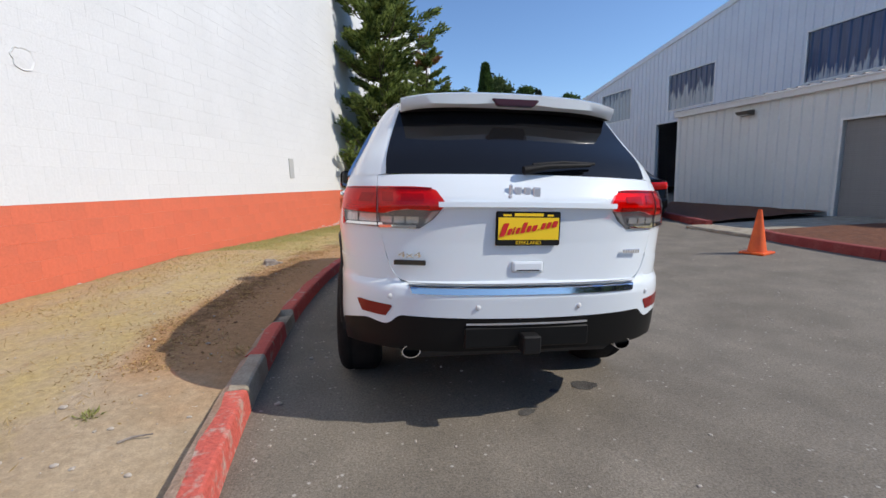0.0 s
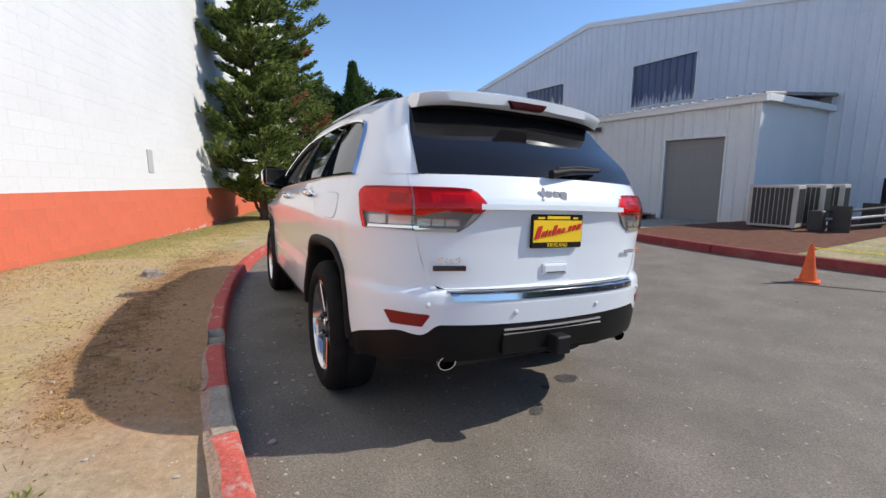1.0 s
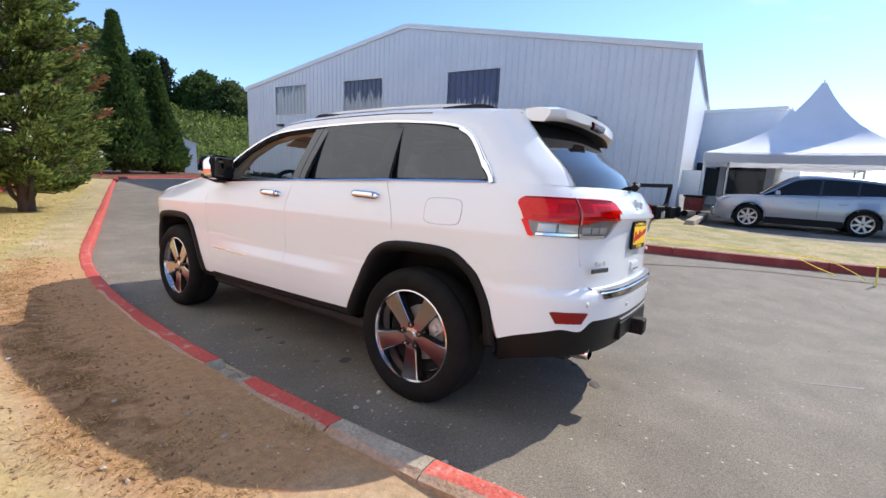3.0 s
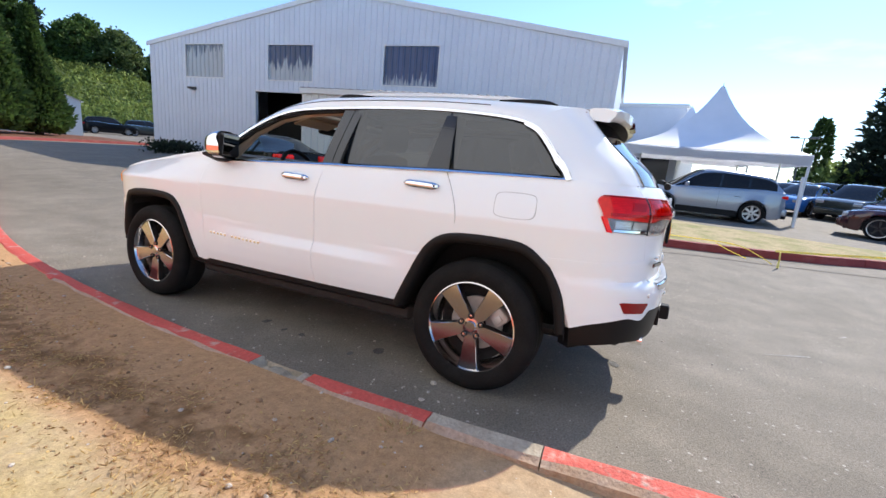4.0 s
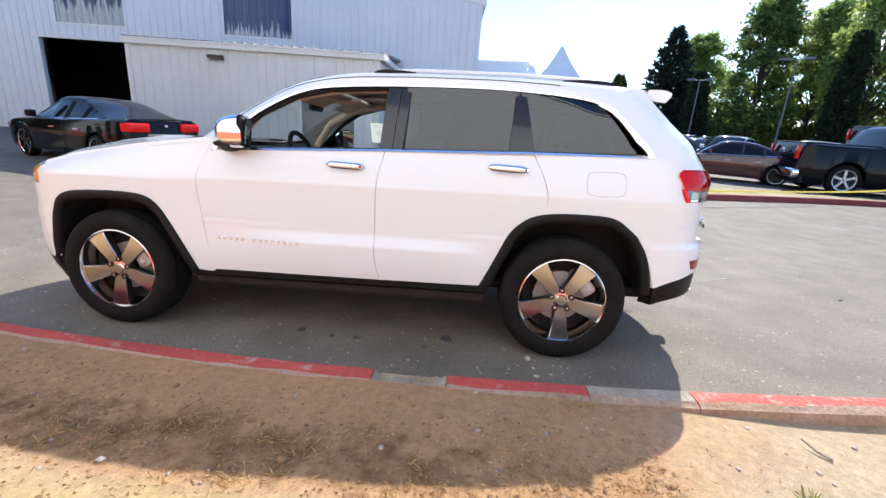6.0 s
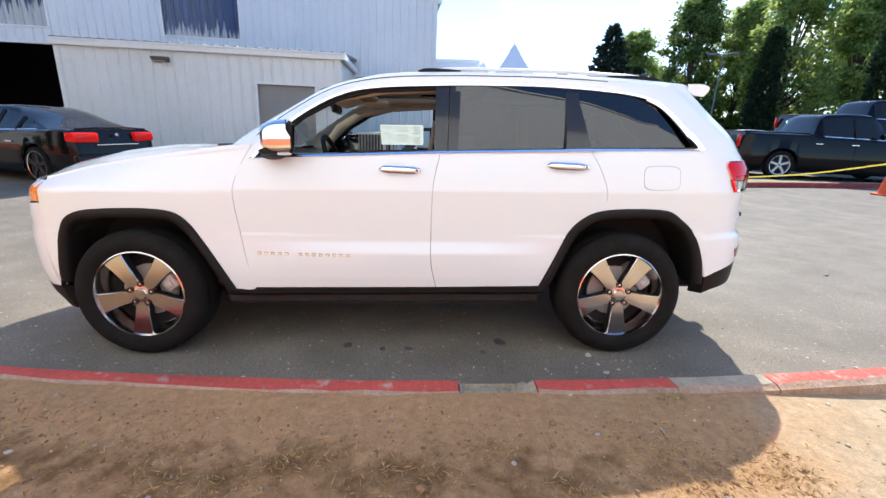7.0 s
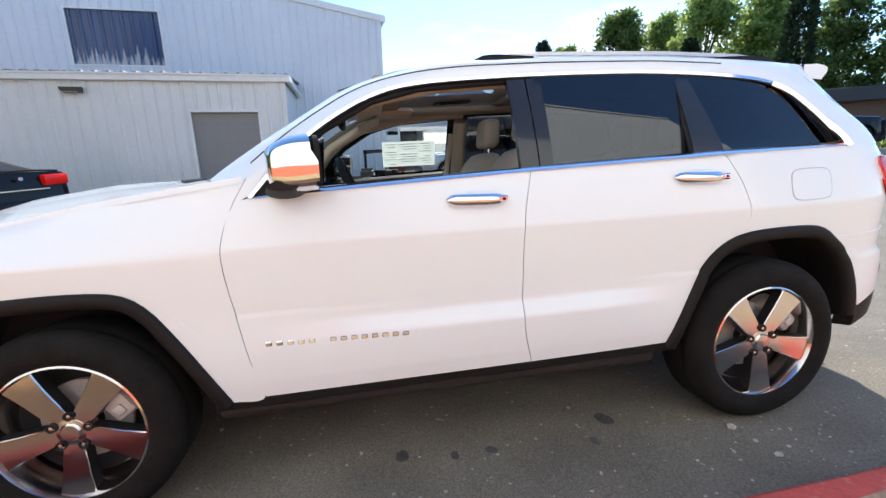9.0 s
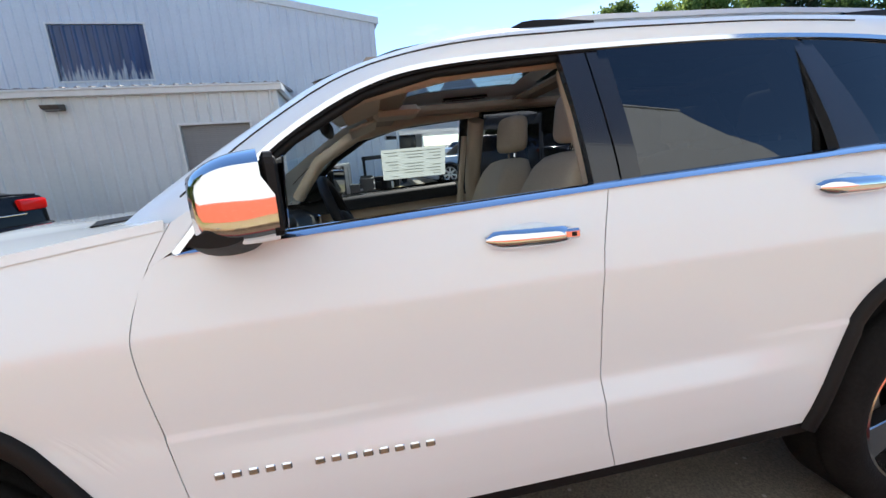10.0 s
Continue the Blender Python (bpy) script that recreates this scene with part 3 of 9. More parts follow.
bm = box((-28, w_from, -0.6), (-0.3, w_to, WALL_TOP - 0.3), 0.0)
tagged(part("building_behind_wall", bm, M_WALL_WHITE), "plain white block building behind the painted wall", "building", kind="structure").matrix_basis = wm

# ---- metal building ----
BZ = -0.06


def rib_panel(parent, mat, y0, y1, spans, step=0.3048, proud=0.028, name="siding_panel"):
    """One siding sheet: trapezoid ribs on the face x = 0, looking to -x. spans: list of z ranges by y."""
    bm = bmesh.new()
    y = y0 + step / 2
    while y < y1 - 0.02:
        for lo, hi in spans(y):
            if hi - lo < 0.05:
                continue
            a = [(-0.001, y - 0.045), (-proud, y - 0.018), (-proud, y + 0.018), (-0.001, y + 0.045)]
            v0 = [bm.verts.new((x, yy, lo)) for x, yy in a]
            v1 = [bm.verts.new((x, yy, hi)) for x, yy in a]
            for i in range(3):
                bm.faces.new((v0[i], v0[i + 1], v1[i + 1], v1[i]))
            bm.faces.new(v0)
            bm.faces.new(v1[::-1])
        y += step
    bmesh.ops.recalc_face_normals(bm, faces=bm.faces)
    return part(name, bm, mat, parent)


def wall_columns(ys, top, holes, thick, low):
    """A wall on x = 0 .. thick from columns between ys; holes: (y0, y1, z0, z1)."""
    bm = bmesh.new()
    for a, b in zip(ys, ys[1:]):
        cuts = sorted((h[2], h[3]) for h in holes if h[0] <= a + 1e-6 and h[1] >= b - 1e-6)
        z = low
        spans = []
        for z0, z1 in cuts:
            spans.append(((z, z), (z0, z0)))
            z = z1
        spans.append(((z, z), (top(a), top(b))))
        for (la, lb), (ha, hb) in spans:
            if ha - la < 1e-3 and hb - lb < 1e-3:
                continue
            v = [bm.verts.new(c) for c in [(0, a, la), (0, b, lb), (0, b, hb), (0, a, ha), (thick, a, la), (thick, b, lb), (thick, b, hb), (thick, a, ha)]]
            for f in [(0, 1, 2, 3), (7, 6, 5, 4), (0, 4, 5, 1), (1, 5, 6, 2), (2, 6, 7, 3), (3, 7, 4, 0)]:
                bm.faces.new([v[i] for i in f])
    bmesh.ops.recalc_face_normals(bm, faces=bm.faces)
    return bm


hall = thing("metal_hall", "large pale blue-grey metal hall with a gable front", "building", pose(15.13, 0, 0, 0, 0, 4.0), kind="structure")
H_R, H_L, H_RIDGE = -0.45, 24.8, 12.05
H_EAVE, H_TOP = 5.92, 8.12


def gable(y):
    return H_EAVE + (H_TOP - H_EAVE) * (1 - abs(y - H_RIDGE) / (H_RIDGE - H_R if y < H_RIDGE else H_L - H_RIDGE))


H_WINDOWS = [(6.92, 9.58, 4.12, 5.78), (13.5, 16.22, 4.16, 5.80), (19.22, 21.95, 4.18, 5.82)]
H_DOOR = (12.6, 17.05, BZ, 3.57)
ys = sorted({H_R, H_L, H_RIDGE, *[v for h in H_WINDOWS + [H_DOOR] for v in h[:2]]})
part("wall", wall_columns(ys, gable, H_WINDOWS + [H_DOOR], 0.14, BZ - 0.1), M_SIDING, hall)


def hall_spans(y):
    z, out = BZ, []
    for a, b, lo, hi in sorted(H_WINDOWS + [H_DOOR], key=lambda h: h[2]):
        if a - 0.06 < y < b + 0.06:
            out.append((z, lo - 0.05))
            z = hi + 0.06
    out.append((z, gable(y) - 0.12))
    return out


y = H_R + 0.02
while y < H_L - 0.1:
    rib_panel(hall, M_SIDING, y, min(y + 0.9144, H_L), hall_spans)
    y += 0.9144
# side walls, back and roof
for yy, d in ((H_R, 1), (H_L, -1)):
    bm = box((0.14, min(yy, yy + d * 0.14), BZ - 0.1), (34, max(yy, yy + d * 0.14), H_EAVE), 0.0)
    part("side_wall", bm, M_SIDING, hall)
part("back_wall", box((34, H_R, BZ), (34.14, H_L, H_EAVE)), M_SIDING, hall)
for a, b in ((H_R - 0.15, H_RIDGE), (H_L + 0.15, H_RIDGE)):
    bm = bmesh.new()
    za = H_EAVE + 0.03
    v = [bm.verts.new(c) for c in [(-0.06, a, za), (34.3, a, za), (34.3, b, H_TOP + 0.05), (-0.06, b, H_TOP + 0.05)]]
    f = bm.faces.new(v)
    r = bmesh.ops.extrude_face_region(bm, geom=[f])
    for q in r["geom"]:
        if isinstance(q, bmesh.types.BMVert):
            q.co.z -= 0.1
    bmesh.ops.recalc_face_normals(bm, faces=bm.faces)
    part("roof_slope", bm, M_ROOF, hall)
    # rake trim on the gable
    bm = bmesh.new()
    c0, c1 = Vector((0, a, za)), Vector((0, b, H_TOP + 0.05))
    v = [bm.verts.new(c) for c in [c0 + Vector((-0.075, 0, 0.02)), c1 + Vector((-0.075, 0, 0.02)), c1 + Vector((-0.075, 0, -0.2)), c0 + Vector((-0.075, 0, -0.2))]]
    f = bm.faces.new(v)
    r = bmesh.ops.extrude_face_region(bm, geom=[f])
    for q in r["geom"]:
        if isinstance(q, bmesh.types.BMVert):
            q.co.x += 0.05
    bmesh.ops.recalc_face_normals(bm, faces=bm.faces)
    part("rake_trim", bm, M_TRIM, hall)
# translucent corrugated windows
def pane_material(name, glass, streak_tone, reach):
    """Corrugated plastic: bluish sheet with a paler tone that reaches up from the sill in ragged streaks."""
    m = material(name, glass, 0.22, coat=0.25, second=tuple(c * 1.5 for c in glass), scale=1.0, stretch=(1, 5, 0.5))
    n, l = m.node_tree.nodes, m.node_tree.links
    b = n["Principled BSDF"]
    co = n.new("ShaderNodeTexCoord")
    part_z = n.new("ShaderNodeSeparateXYZ")
    l.new(co.outputs["Object"], part_z.inputs["Vector"])
    mp = n.new("ShaderNodeMapping")
    mp.inputs["Scale"].default_value = (1, 7, 0.8)
    l.new(co.outputs["Object"], mp.inputs["Vector"])
    t = n.new("ShaderNodeTexNoise")
    t.inputs["Scale"].default_value, t.inputs["Detail"].default_value = 1.1, 5
    l.new(mp.outputs["Vector"], t.inputs["Vector"])
    edge = n.new("ShaderNodeMath")
    edge.operation = "MULTIPLY_ADD"
    edge.inputs[1].default_value, edge.inputs[2].default_value = 2.6, 4.1 + reach - 1.3
    l.new(t.outputs["Fac"], edge.inputs[0])
    gap = n.new("ShaderNodeMath")
    gap.operation = "SUBTRACT"
    l.new(edge.outputs["Value"], gap.inputs[0])
    l.new(part_z.outputs["Z"], gap.inputs[1])
    soft = n.new("ShaderNodeMapRange")
    soft.inputs["From Min"].default_value, soft.inputs["From Max"].default_value = -0.06, 0.22
    l.new(gap.outputs["Value"], soft.inputs["Value"])
    mix = n.new("ShaderNodeMix")
    mix.data_type = "RGBA"
    mix.inputs["B"].default_value = (*streak_tone, 1)
    l.new(soft.outputs["Result"], mix.inputs["Factor"])
    l.new(b.inputs["Base Color"].links[0].from_socket, mix.inputs["A"])
    l.new(mix.outputs["Result"], b.inputs["Base Color"])
    return m


M_PANES = (pane_material("blue_corrugated_pane", (0.020, 0.045, 0.12), (0.42, 0.44, 0.48), 0.25), pane_material("half_pale_corrugated_pane", (0.020, 0.040, 0.10), (0.40, 0.42, 0.44), 0.85),
           pane_material("pale_corrugated_pane", (0.10, 0.12, 0.15), (0.42, 0.43, 0.43), 1.6))
for k, (a, b, lo, hi) in enumerate(H_WINDOWS):
    win = new("window_%d" % (k + 1))
    win.parent = hall
    win["label"] = ("dark corrugated plastic window", "half-dark corrugated plastic window", "pale corrugated plastic window")[k]
    for lo_, hi_ in (((-0.035, a - 0.05, lo - 0.05), (0.1, a, hi + 0.05)), ((-0.035, b, lo - 0.05), (0.1, b + 0.05, hi + 0.05)), ((-0.035, a, lo - 0.05), (0.1, b, lo)), ((-0.035, a, hi), (0.1, b, hi + 0.05))):
        part("window_frame", box(lo_, hi_, 0.004), M_TRIM, win)
    n = 9
    for i in range(n):
        y0 = a + (b - a) * i / n
        w = (b - a) / n
        bm = bmesh.new()
        prof = [(0.06, y0), (0.06, y0 + w * 0.55), (0.02, y0 + w * 0.68), (0.02, y0 + w * 0.87), (0.06, y0 + w)]
        v0 = [bm.verts.new((x, yy, lo)) for x, yy in prof]
        v1 = [bm.verts.new((x, yy, hi)) for x, yy in prof]
        for q in range(4):
            bm.faces.new((v0[q], v0[q + 1], v1[q + 1], v1[q]))
        part("pane", bm, M_PANES[k], win)
# doorway frame, and further down a near-black backdrop for the shade inside
a, b, lo, hi = H_DOOR
for lo_, hi_ in (((-0.03, b, lo), (0.16, b + 0.05, hi + 0.05)), ((-0.03, a - 0.05, lo), (0.16, a, hi + 0.05)), ((-0.03, a, hi), (0.16, b, hi + 0.05))):
    part("door_frame", box(lo_, hi_, 0.005), M_TRIM, hall)
tagged(part("hall_floor", box((0.14, H_R + 0.14, BZ - 0.12), (34, H_L - 0.14, BZ + 0.002)), M_CONCRETE), "bare concrete floor inside the hall", "floor", kind="structure").matrix_basis = pose(15.13, 0, 0, 0, 0, 4.0)
# added backdrop: the room's shade is put into its black colour
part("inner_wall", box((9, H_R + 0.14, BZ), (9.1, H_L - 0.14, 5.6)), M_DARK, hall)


def wall_lamp(m, label):
    lamp = thing("wall_lamp", label, "lamp", m, group="wall lamps")
    part("bracket", box((-0.04, -0.07, -0.07), (0.0, 0.07, 0.07), 0.01), M_BLACK_PLASTIC, lamp)
    bm = bmesh.new()
    v = [bm.verts.new(c) for c in [(-0.02, -0.22, 0.08), (-0.02, 0.22, 0.08), (-0.30, 0.20, 0.05), (-0.30, -0.20, 0.05), (-0.02, -0.22, -0.08), (-0.02, 0.22, -0.08), (-0.27, 0.18, -0.03), (-0.27, -0.18, -0.03)]]
    for f in [(0, 1, 2, 3), (7, 6, 5, 4), (0, 4, 5, 1), (1, 5, 6, 2), (2, 6, 7, 3), (3, 7, 4, 0)]:
        bm.faces.new([v[i] for i in f])
    bmesh.ops.recalc_face_normals(bm, faces=bm.faces)
    bmesh.ops.bevel(bm, geom=bm.edges[:], offset=0.012, segments=2, affect="EDGES")
    part("housing", bm, M_LAMP, lamp)
    part("lens", box((-0.25, -0.16, -0.065), (-0.06, 0.16, -0.05), 0.006), M_LENS_CLEAR, lamp)
    return lamp


M_LAMP = material("bronze_lamp_housing", (0.10, 0.085, 0.07), 0.5, fine=0.1)
HALL = pose(15.13, 0, 0, 0, 0, 4.0)
wall_lamp(HALL @ Matrix.Translation((-0.03, 21.4, 3.56)), "bronze floodlight on the metal hall's wall")

# ---- annex ----
ANX = pose(10.97, 0, 0, 0, 0, 4.0)
annex = thing("annex", "pale grey metal annex with a roller door and a white eave", "building", ANX, kind="structure")
A_R, A_L, A_TOP = 2.5, 10.36, 3.12
A_DOOR = (3.26, 4.94, BZ, 2.32)
ys = [A_R, A_DOOR[0], A_DOOR[1], A_L]
part("wall", wall_columns(ys, lambda y: A_TOP, [A_DOOR], 0.12, BZ - 0.1), M_ANNEX, annex)
y = A_R
while y < A_L - 0.1:
    rib_panel(annex, M_ANNEX, y, min(y + 0.9144, A_L), lambda y: [(BZ, A_TOP - 0.02)] if not A_DOOR[0] - 0.06 < y < A_DOOR[1] + 0.06 else [(A_DOOR[3] + 0.07, A_TOP - 0.02)], proud=0.03)
    y += 0.9144
for yy in (A_R, A_L - 0.12):
    bm = bmesh.new()
    part("side_wall", box((0.12, yy, BZ - 0.1), (4.14, yy + 0.12, A_TOP + 0.1)), M_ANNEX, annex)
bm = bmesh.new()
v = [bm.verts.new(c) for c in [(-0.14, A_R - 0.16, 3.30), (-0.14, A_L + 0.05, 3.30), (4.14, A_L + 0.05, 3.62), (4.14, A_R - 0.16, 3.62)]]
f = bm.faces.new(v)
r = bmesh.ops.extrude_face_region(bm, geom=[f])
for q in r["geom"]:
    if isinstance(q, bmesh.types.BMVert):
        q.co.z -= 0.06
bmesh.ops.recalc_face_normals(bm, faces=bm.faces)
part("roof_sheet", bm, M_ROOF_OLD, annex)
y = A_R - 0.1
while y < A_L:
    bm = bmesh.new()
    pr = [(y - 0.05, 0.0), (y - 0.025, 0.035), (y + 0.025, 0.035), (y + 0.05, 0.0)]
    v0 = [bm.verts.new((-0.15, yy, 3.288 + zz)) for yy, zz in pr]
    v1 = [bm.verts.new((4.1, yy, 3.62 + zz)) for yy, zz in pr]
    for i in range(3):
        bm.faces.new((v0[i], v0[i + 1], v1[i + 1], v1[i]))
    bm.faces.new(v0)
    bmesh.ops.recalc_face_normals(bm, faces=bm.faces)
    part("roof_rib", bm, M_ROOF_OLD, annex)
    y += 0.3048
part("fascia", box((-0.16, A_R - 0.17, 3.10), (-0.02, A_L + 0.06, 3.275), 0.012), M_TRIM, annex, "white metal fascia")
part("gutter_lip", box((-0.19, A_R - 0.18, 3.235), (-0.16, A_L + 0.06, 3.285), 0.006), M_TRIM, annex)
part("fascia_return", box((-0.02, A_R - 0.17, 3.12), (4.14, A_R - 0.05, 3.30), 0.012), M_TRIM, annex)
part("corner_trim", box((-0.035, A_R - 0.03, BZ), (0.1, A_R + 0.07, A_TOP - 0.02), 0.006), M_ANNEX, annex)
part("corner_trim", box((-0.035, A_L - 0.06, BZ), (0.1, A_L + 0.03, A_TOP - 0.02), 0.006), M_TRIM, annex)
a, b, lo, hi = A_DOOR
for lo_, hi_ in (((-0.045, a - 0.05, lo), (0.1, a, hi + 0.05)), ((-0.045, b, lo), (0.1, b + 0.05, hi + 0.05)), ((-0.045, a, hi), (0.1, b, hi + 0.05))):
    part("door_frame", box(lo_, hi_, 0.005), M_TRIM, annex)
M_ROLLER = material("grey_roller_slat", (0.27, 0.26, 0.255), 0.5, fine=0.05, fine_scale=20, vary=0.02)
door = new("roller_door")
door.parent = annex
door["label"] = "closed grey roller door"
slat = None
for i in range(48):
    z = lo + (hi - lo) * i / 48
    if slat is None:
        bm = bmesh.new()
        h = (hi - lo) / 48
        prof = [(0.094, 0), (0.090, h * 0.2), (0.088, h * 0.5), (0.090, h * 0.8), (0.094, h)]
        v0 = [bm.verts.new((x, a, zz)) for x, zz in prof]
        v1 = [bm.verts.new((x, b, zz)) for x, zz in prof]
        for q in range(4):
            bm.faces.new((v0[q + 1], v1[q + 1], v1[q], v0[q]))
        slat = part("slat", bm, M_ROLLER, door)
        slat.location.z = z
    else:
        share("slat", slat.data, door, Matrix.Translation((0, 0, z)))
wall_lamp(ANX @ Matrix.Translation((-0.03, 7.53, 2.86)), "bronze floodlight under the annex's eave")
# ---- the white car ----
CAR = LEAN @ Matrix.Translation((-0.045, 0, 0))
suv = thing("suv", "clean white off-road car with black arch trims parked by the kerb", "car", CAR)
FLANK = [(0.30, 0.900), (0.36, 0.912), (0.42, 0.930), (0.50, 0.944), (0.58, 0.952), (0.650, 0.956), (0.658, 0.954), (0.715, 0.930), (0.725, 0.929), (0.76, 0.931), (0.85, 0.9385), (0.95, 0.947),
         (1.014, 0.953), (1.022, 0.953), (1.06, 0.947), (1.12, 0.936), (1.18, 0.921), (1.24, 0.904), (1.30, 0.880)]
PLAIN = [(0.30, 0.900), (0.36, 0.912), (0.42, 0.928), (0.50, 0.937), (0.58, 0.939), (0.65, 0.937), (0.76, 0.936)]
TAIL_Y = [(0.30, 2.30), (0.38, 2.40), (0.46, 2.42), (0.60, 2.435), (0.70, 2.445), (0.745, 2.435), (0.765, 2.398), (0.95, 2.395), (1.06, 2.40), (1.12, 2.415), (1.16, 2.41), (1.22, 2.375), (1.27, 2.34), (1.40, 2.22), (1.64, 2.01)]
NOSE_Y = [(0.25, 2.20), (0.35, 2.30), (0.50, 2.36), (0.70, 2.38), (0.85, 2.36), (1.00, 2.31), (1.06, 2.24), (1.12, 2.10), (1.2, 1.8)]
Y_REAR, Y_FRONT, P_LEN = -1.80, 1.62, 1.35


def half_width(y, z):
    """Half the car's width at a place along it and a height."""
    if z <= 1.27:
        w = lerp_table(FLANK, z)
        if z < 0.76:  # the ledge over the sill thins out towards both wheels
            k = max(0.0, min(1.0, (0.82 - y) / 0.75, (y + 1.02) / 0.35))
            w = w * k + lerp_table(PLAIN, z) * (1 - k)
    else:
        w = 0.892 - 0.222 * ((z - 1.27) / 0.40) ** 1.12
    if y < -1.2:
        w -= 0.045 * ((-1.2 - y) / 0.7) ** 2
    if y > 1.0 and z < 1.12:
        w -= 0.03 * ((y - 1.0) / 0.7) ** 2 * min(1.0, (1.12 - z) / 0.35)
    if z > 1.0 and y > 0.35:
        w -= 0.05 * min(1.0, (z - 1.0) / 0.2) * ((y - 0.35) / 0.7) ** 2
    return w


def shell(p, z, out=0.0):
    """Place on the left half of the body. p is the place along the car, running on round the corners: to the tail's middle below
    Y_REAR, to the nose's middle above Y_FRONT."""
    if p >= Y_REAR and p <= Y_FRONT:
        return (-(half_width(p, z) + out), p, z)
    if p < Y_REAR:
        a = min(1.0, (Y_REAR - p) / P_LEN) * math.pi / 2
        n, depth, w = 2.9, lerp_table(TAIL_Y, z) + Y_REAR, half_width(Y_REAR, z)
        return (-(w + out) * math.cos(a) ** (2 / n), Y_REAR - (depth + out) * math.sin(a) ** (2 / n), z)
    a = min(1.0, (p - Y_FRONT) / P_LEN) * math.pi / 2
    n, depth, w = 2.5, lerp_table(NOSE_Y, z) - Y_FRONT, half_width(Y_FRONT, z)
    return (-(w + out) * math.cos(a) ** (2 / n), Y_FRONT + (depth + out) * math.sin(a) ** (2 / n), z)


def p_at_x(x, z, rear=True):
    """The running place p at which the tail or nose has the half width x."""
    w = half_width(Y_REAR if rear else Y_FRONT, z)
    a = math.acos(min(1.0, max(0.0, x / w)) ** ((2.9 if rear else 2.5) / 2)) / (math.pi / 2) * P_LEN
    return Y_REAR - a if rear else Y_FRONT + a


def p_at_y(y, z):
    if y >= Y_REAR:
        return y
    a = min(1.0, ((Y_REAR - y) / (lerp_table(TAIL_Y, z) + Y_REAR))) ** 1.45
    return Y_REAR - math.asin(min(1, a)) / (math.pi / 2) * P_LEN


def inward(co):
    return Vector((-co[0], -co[1] * 0.12 if abs(co[1]) < 1.9 else -co[1] * 0.8, 0)).normalized()


def panel(bottom, top, left, right, nu, nv, thick=0.025, out=0.0, both=True, smooth_ends=True):
    """A body panel bounded by four curves of (p, z), on one flank or on both."""
    g = coons(bottom, top, left, right, nu, nv, lambda p, z: shell(p, z, out), smooth_ends)
    bm = bmesh.new()
    add_grid(bm, g, thick, inward)
    bmesh.ops.recalc_face_normals(bm, faces=bm.faces)
    return mirror_x(bm) if both == "joined" else bm


def on_both(name, bm, mat, parent, label="", smooth=35):
    """A part on the left and its mirror image on the right, as two objects."""
    other = bm.copy()
    for v in other.verts:
        v.co.x = -v.co.x
    bmesh.ops.reverse_faces(other, faces=other.faces)
    return part(name, bm, mat, parent, label, smooth), part(name, other, mat, parent, label, smooth)


BELT = [(0.72, 1.195), (0.2, 1.215), (-0.34, 1.235), (-1.2, 1.258), (-1.86, 1.268)]


def belt_z(y):
    return lerp_table(sorted(BELT), y)


GAP = 0.0014
HUB_F, HUB_R = 1.442, -1.452
ARCH_F = [(1.90, 0.46), (1.865, 0.62), (1.81, 0.80), (1.69, 0.882), (1.46, 0.902), (1.25, 0.896), (1.155, 0.868), (1.088, 0.80), (1.004, 0.668), (0.92, 0.52), (0.873, 0.428)]
ARCH_R = [(-0.94, 0.432), (-1.03, 0.633), (-1.105, 0.785), (-1.185, 0.868), (-1.28, 0.908), (-1.43, 0.922), (-1.63, 0.918), (-1.73, 0.895), (-1.812, 0.825), (-1.875, 0.69), (-1.91, 0.58), (-1.932, 0.46)]
# doors
SHUT_F = [(0.752, 0.437), (0.79, 0.60), (0.818, 0.79), (0.833, 0.94), (0.826, 1.05), (0.785, 1.165), (0.725, 1.193)]
WING_REAR = SHUT_F[:-1] + [(0.755, 1.22), (0.730, 1.262)]
SHUT_M = [(-0.315, 0.443), (-0.285, 0.60), (-0.285, 0.80), (-0.295, 1.05), (-0.335, 1.233)]
SHUT_R = [(-0.94, 0.450), (-1.028, 0.635), (-1.10, 0.785), (-1.18, 0.868), (-1.27, 0.904), (-1.305, 1.00), (-1.27, 1.13), (-1.205, 1.256)]
fl = lambda pts, d: [(p + d, z) for p, z in pts]
bm = panel([(-0.315 + GAP, 0.443), (0.752 - GAP, 0.437)], [(y, belt_z(y)) for y in np.linspace(-0.335 + GAP, 0.725 - GAP, 6)], fl(SHUT_M, GAP), fl(SHUT_F, -GAP), 30, 90)
doors_f = on_both("front_door", bm, M_WHITE_CAR, suv)
bm = panel([(-0.94 + GAP, 0.450), (-0.315 - GAP, 0.443)], [(y, belt_z(y)) for y in np.linspace(-1.205 + GAP, -0.335 - GAP, 6)], fl(SHUT_R, GAP), fl(SHUT_M, -GAP), 26, 90)
doors_r = on_both("rear_door", bm, M_WHITE_CAR, suv)
# front wing
WING = [(0.730 + GAP, 1.262), (0.95, 1.236), (1.3, 1.192), (1.65, 1.13), (1.98, 1.06)]
bm = panel(ARCH_F[::-1][:], WING, [(0.873, 0.428), (0.752 + GAP, 0.435)] + fl(WING_REAR[1:], GAP), [(1.90, 0.46), (1.965, 0.60), (1.98, 0.85), (1.98, 1.06)], 34, 44)
on_both("front_wing", bm, M_WHITE_CAR, suv)
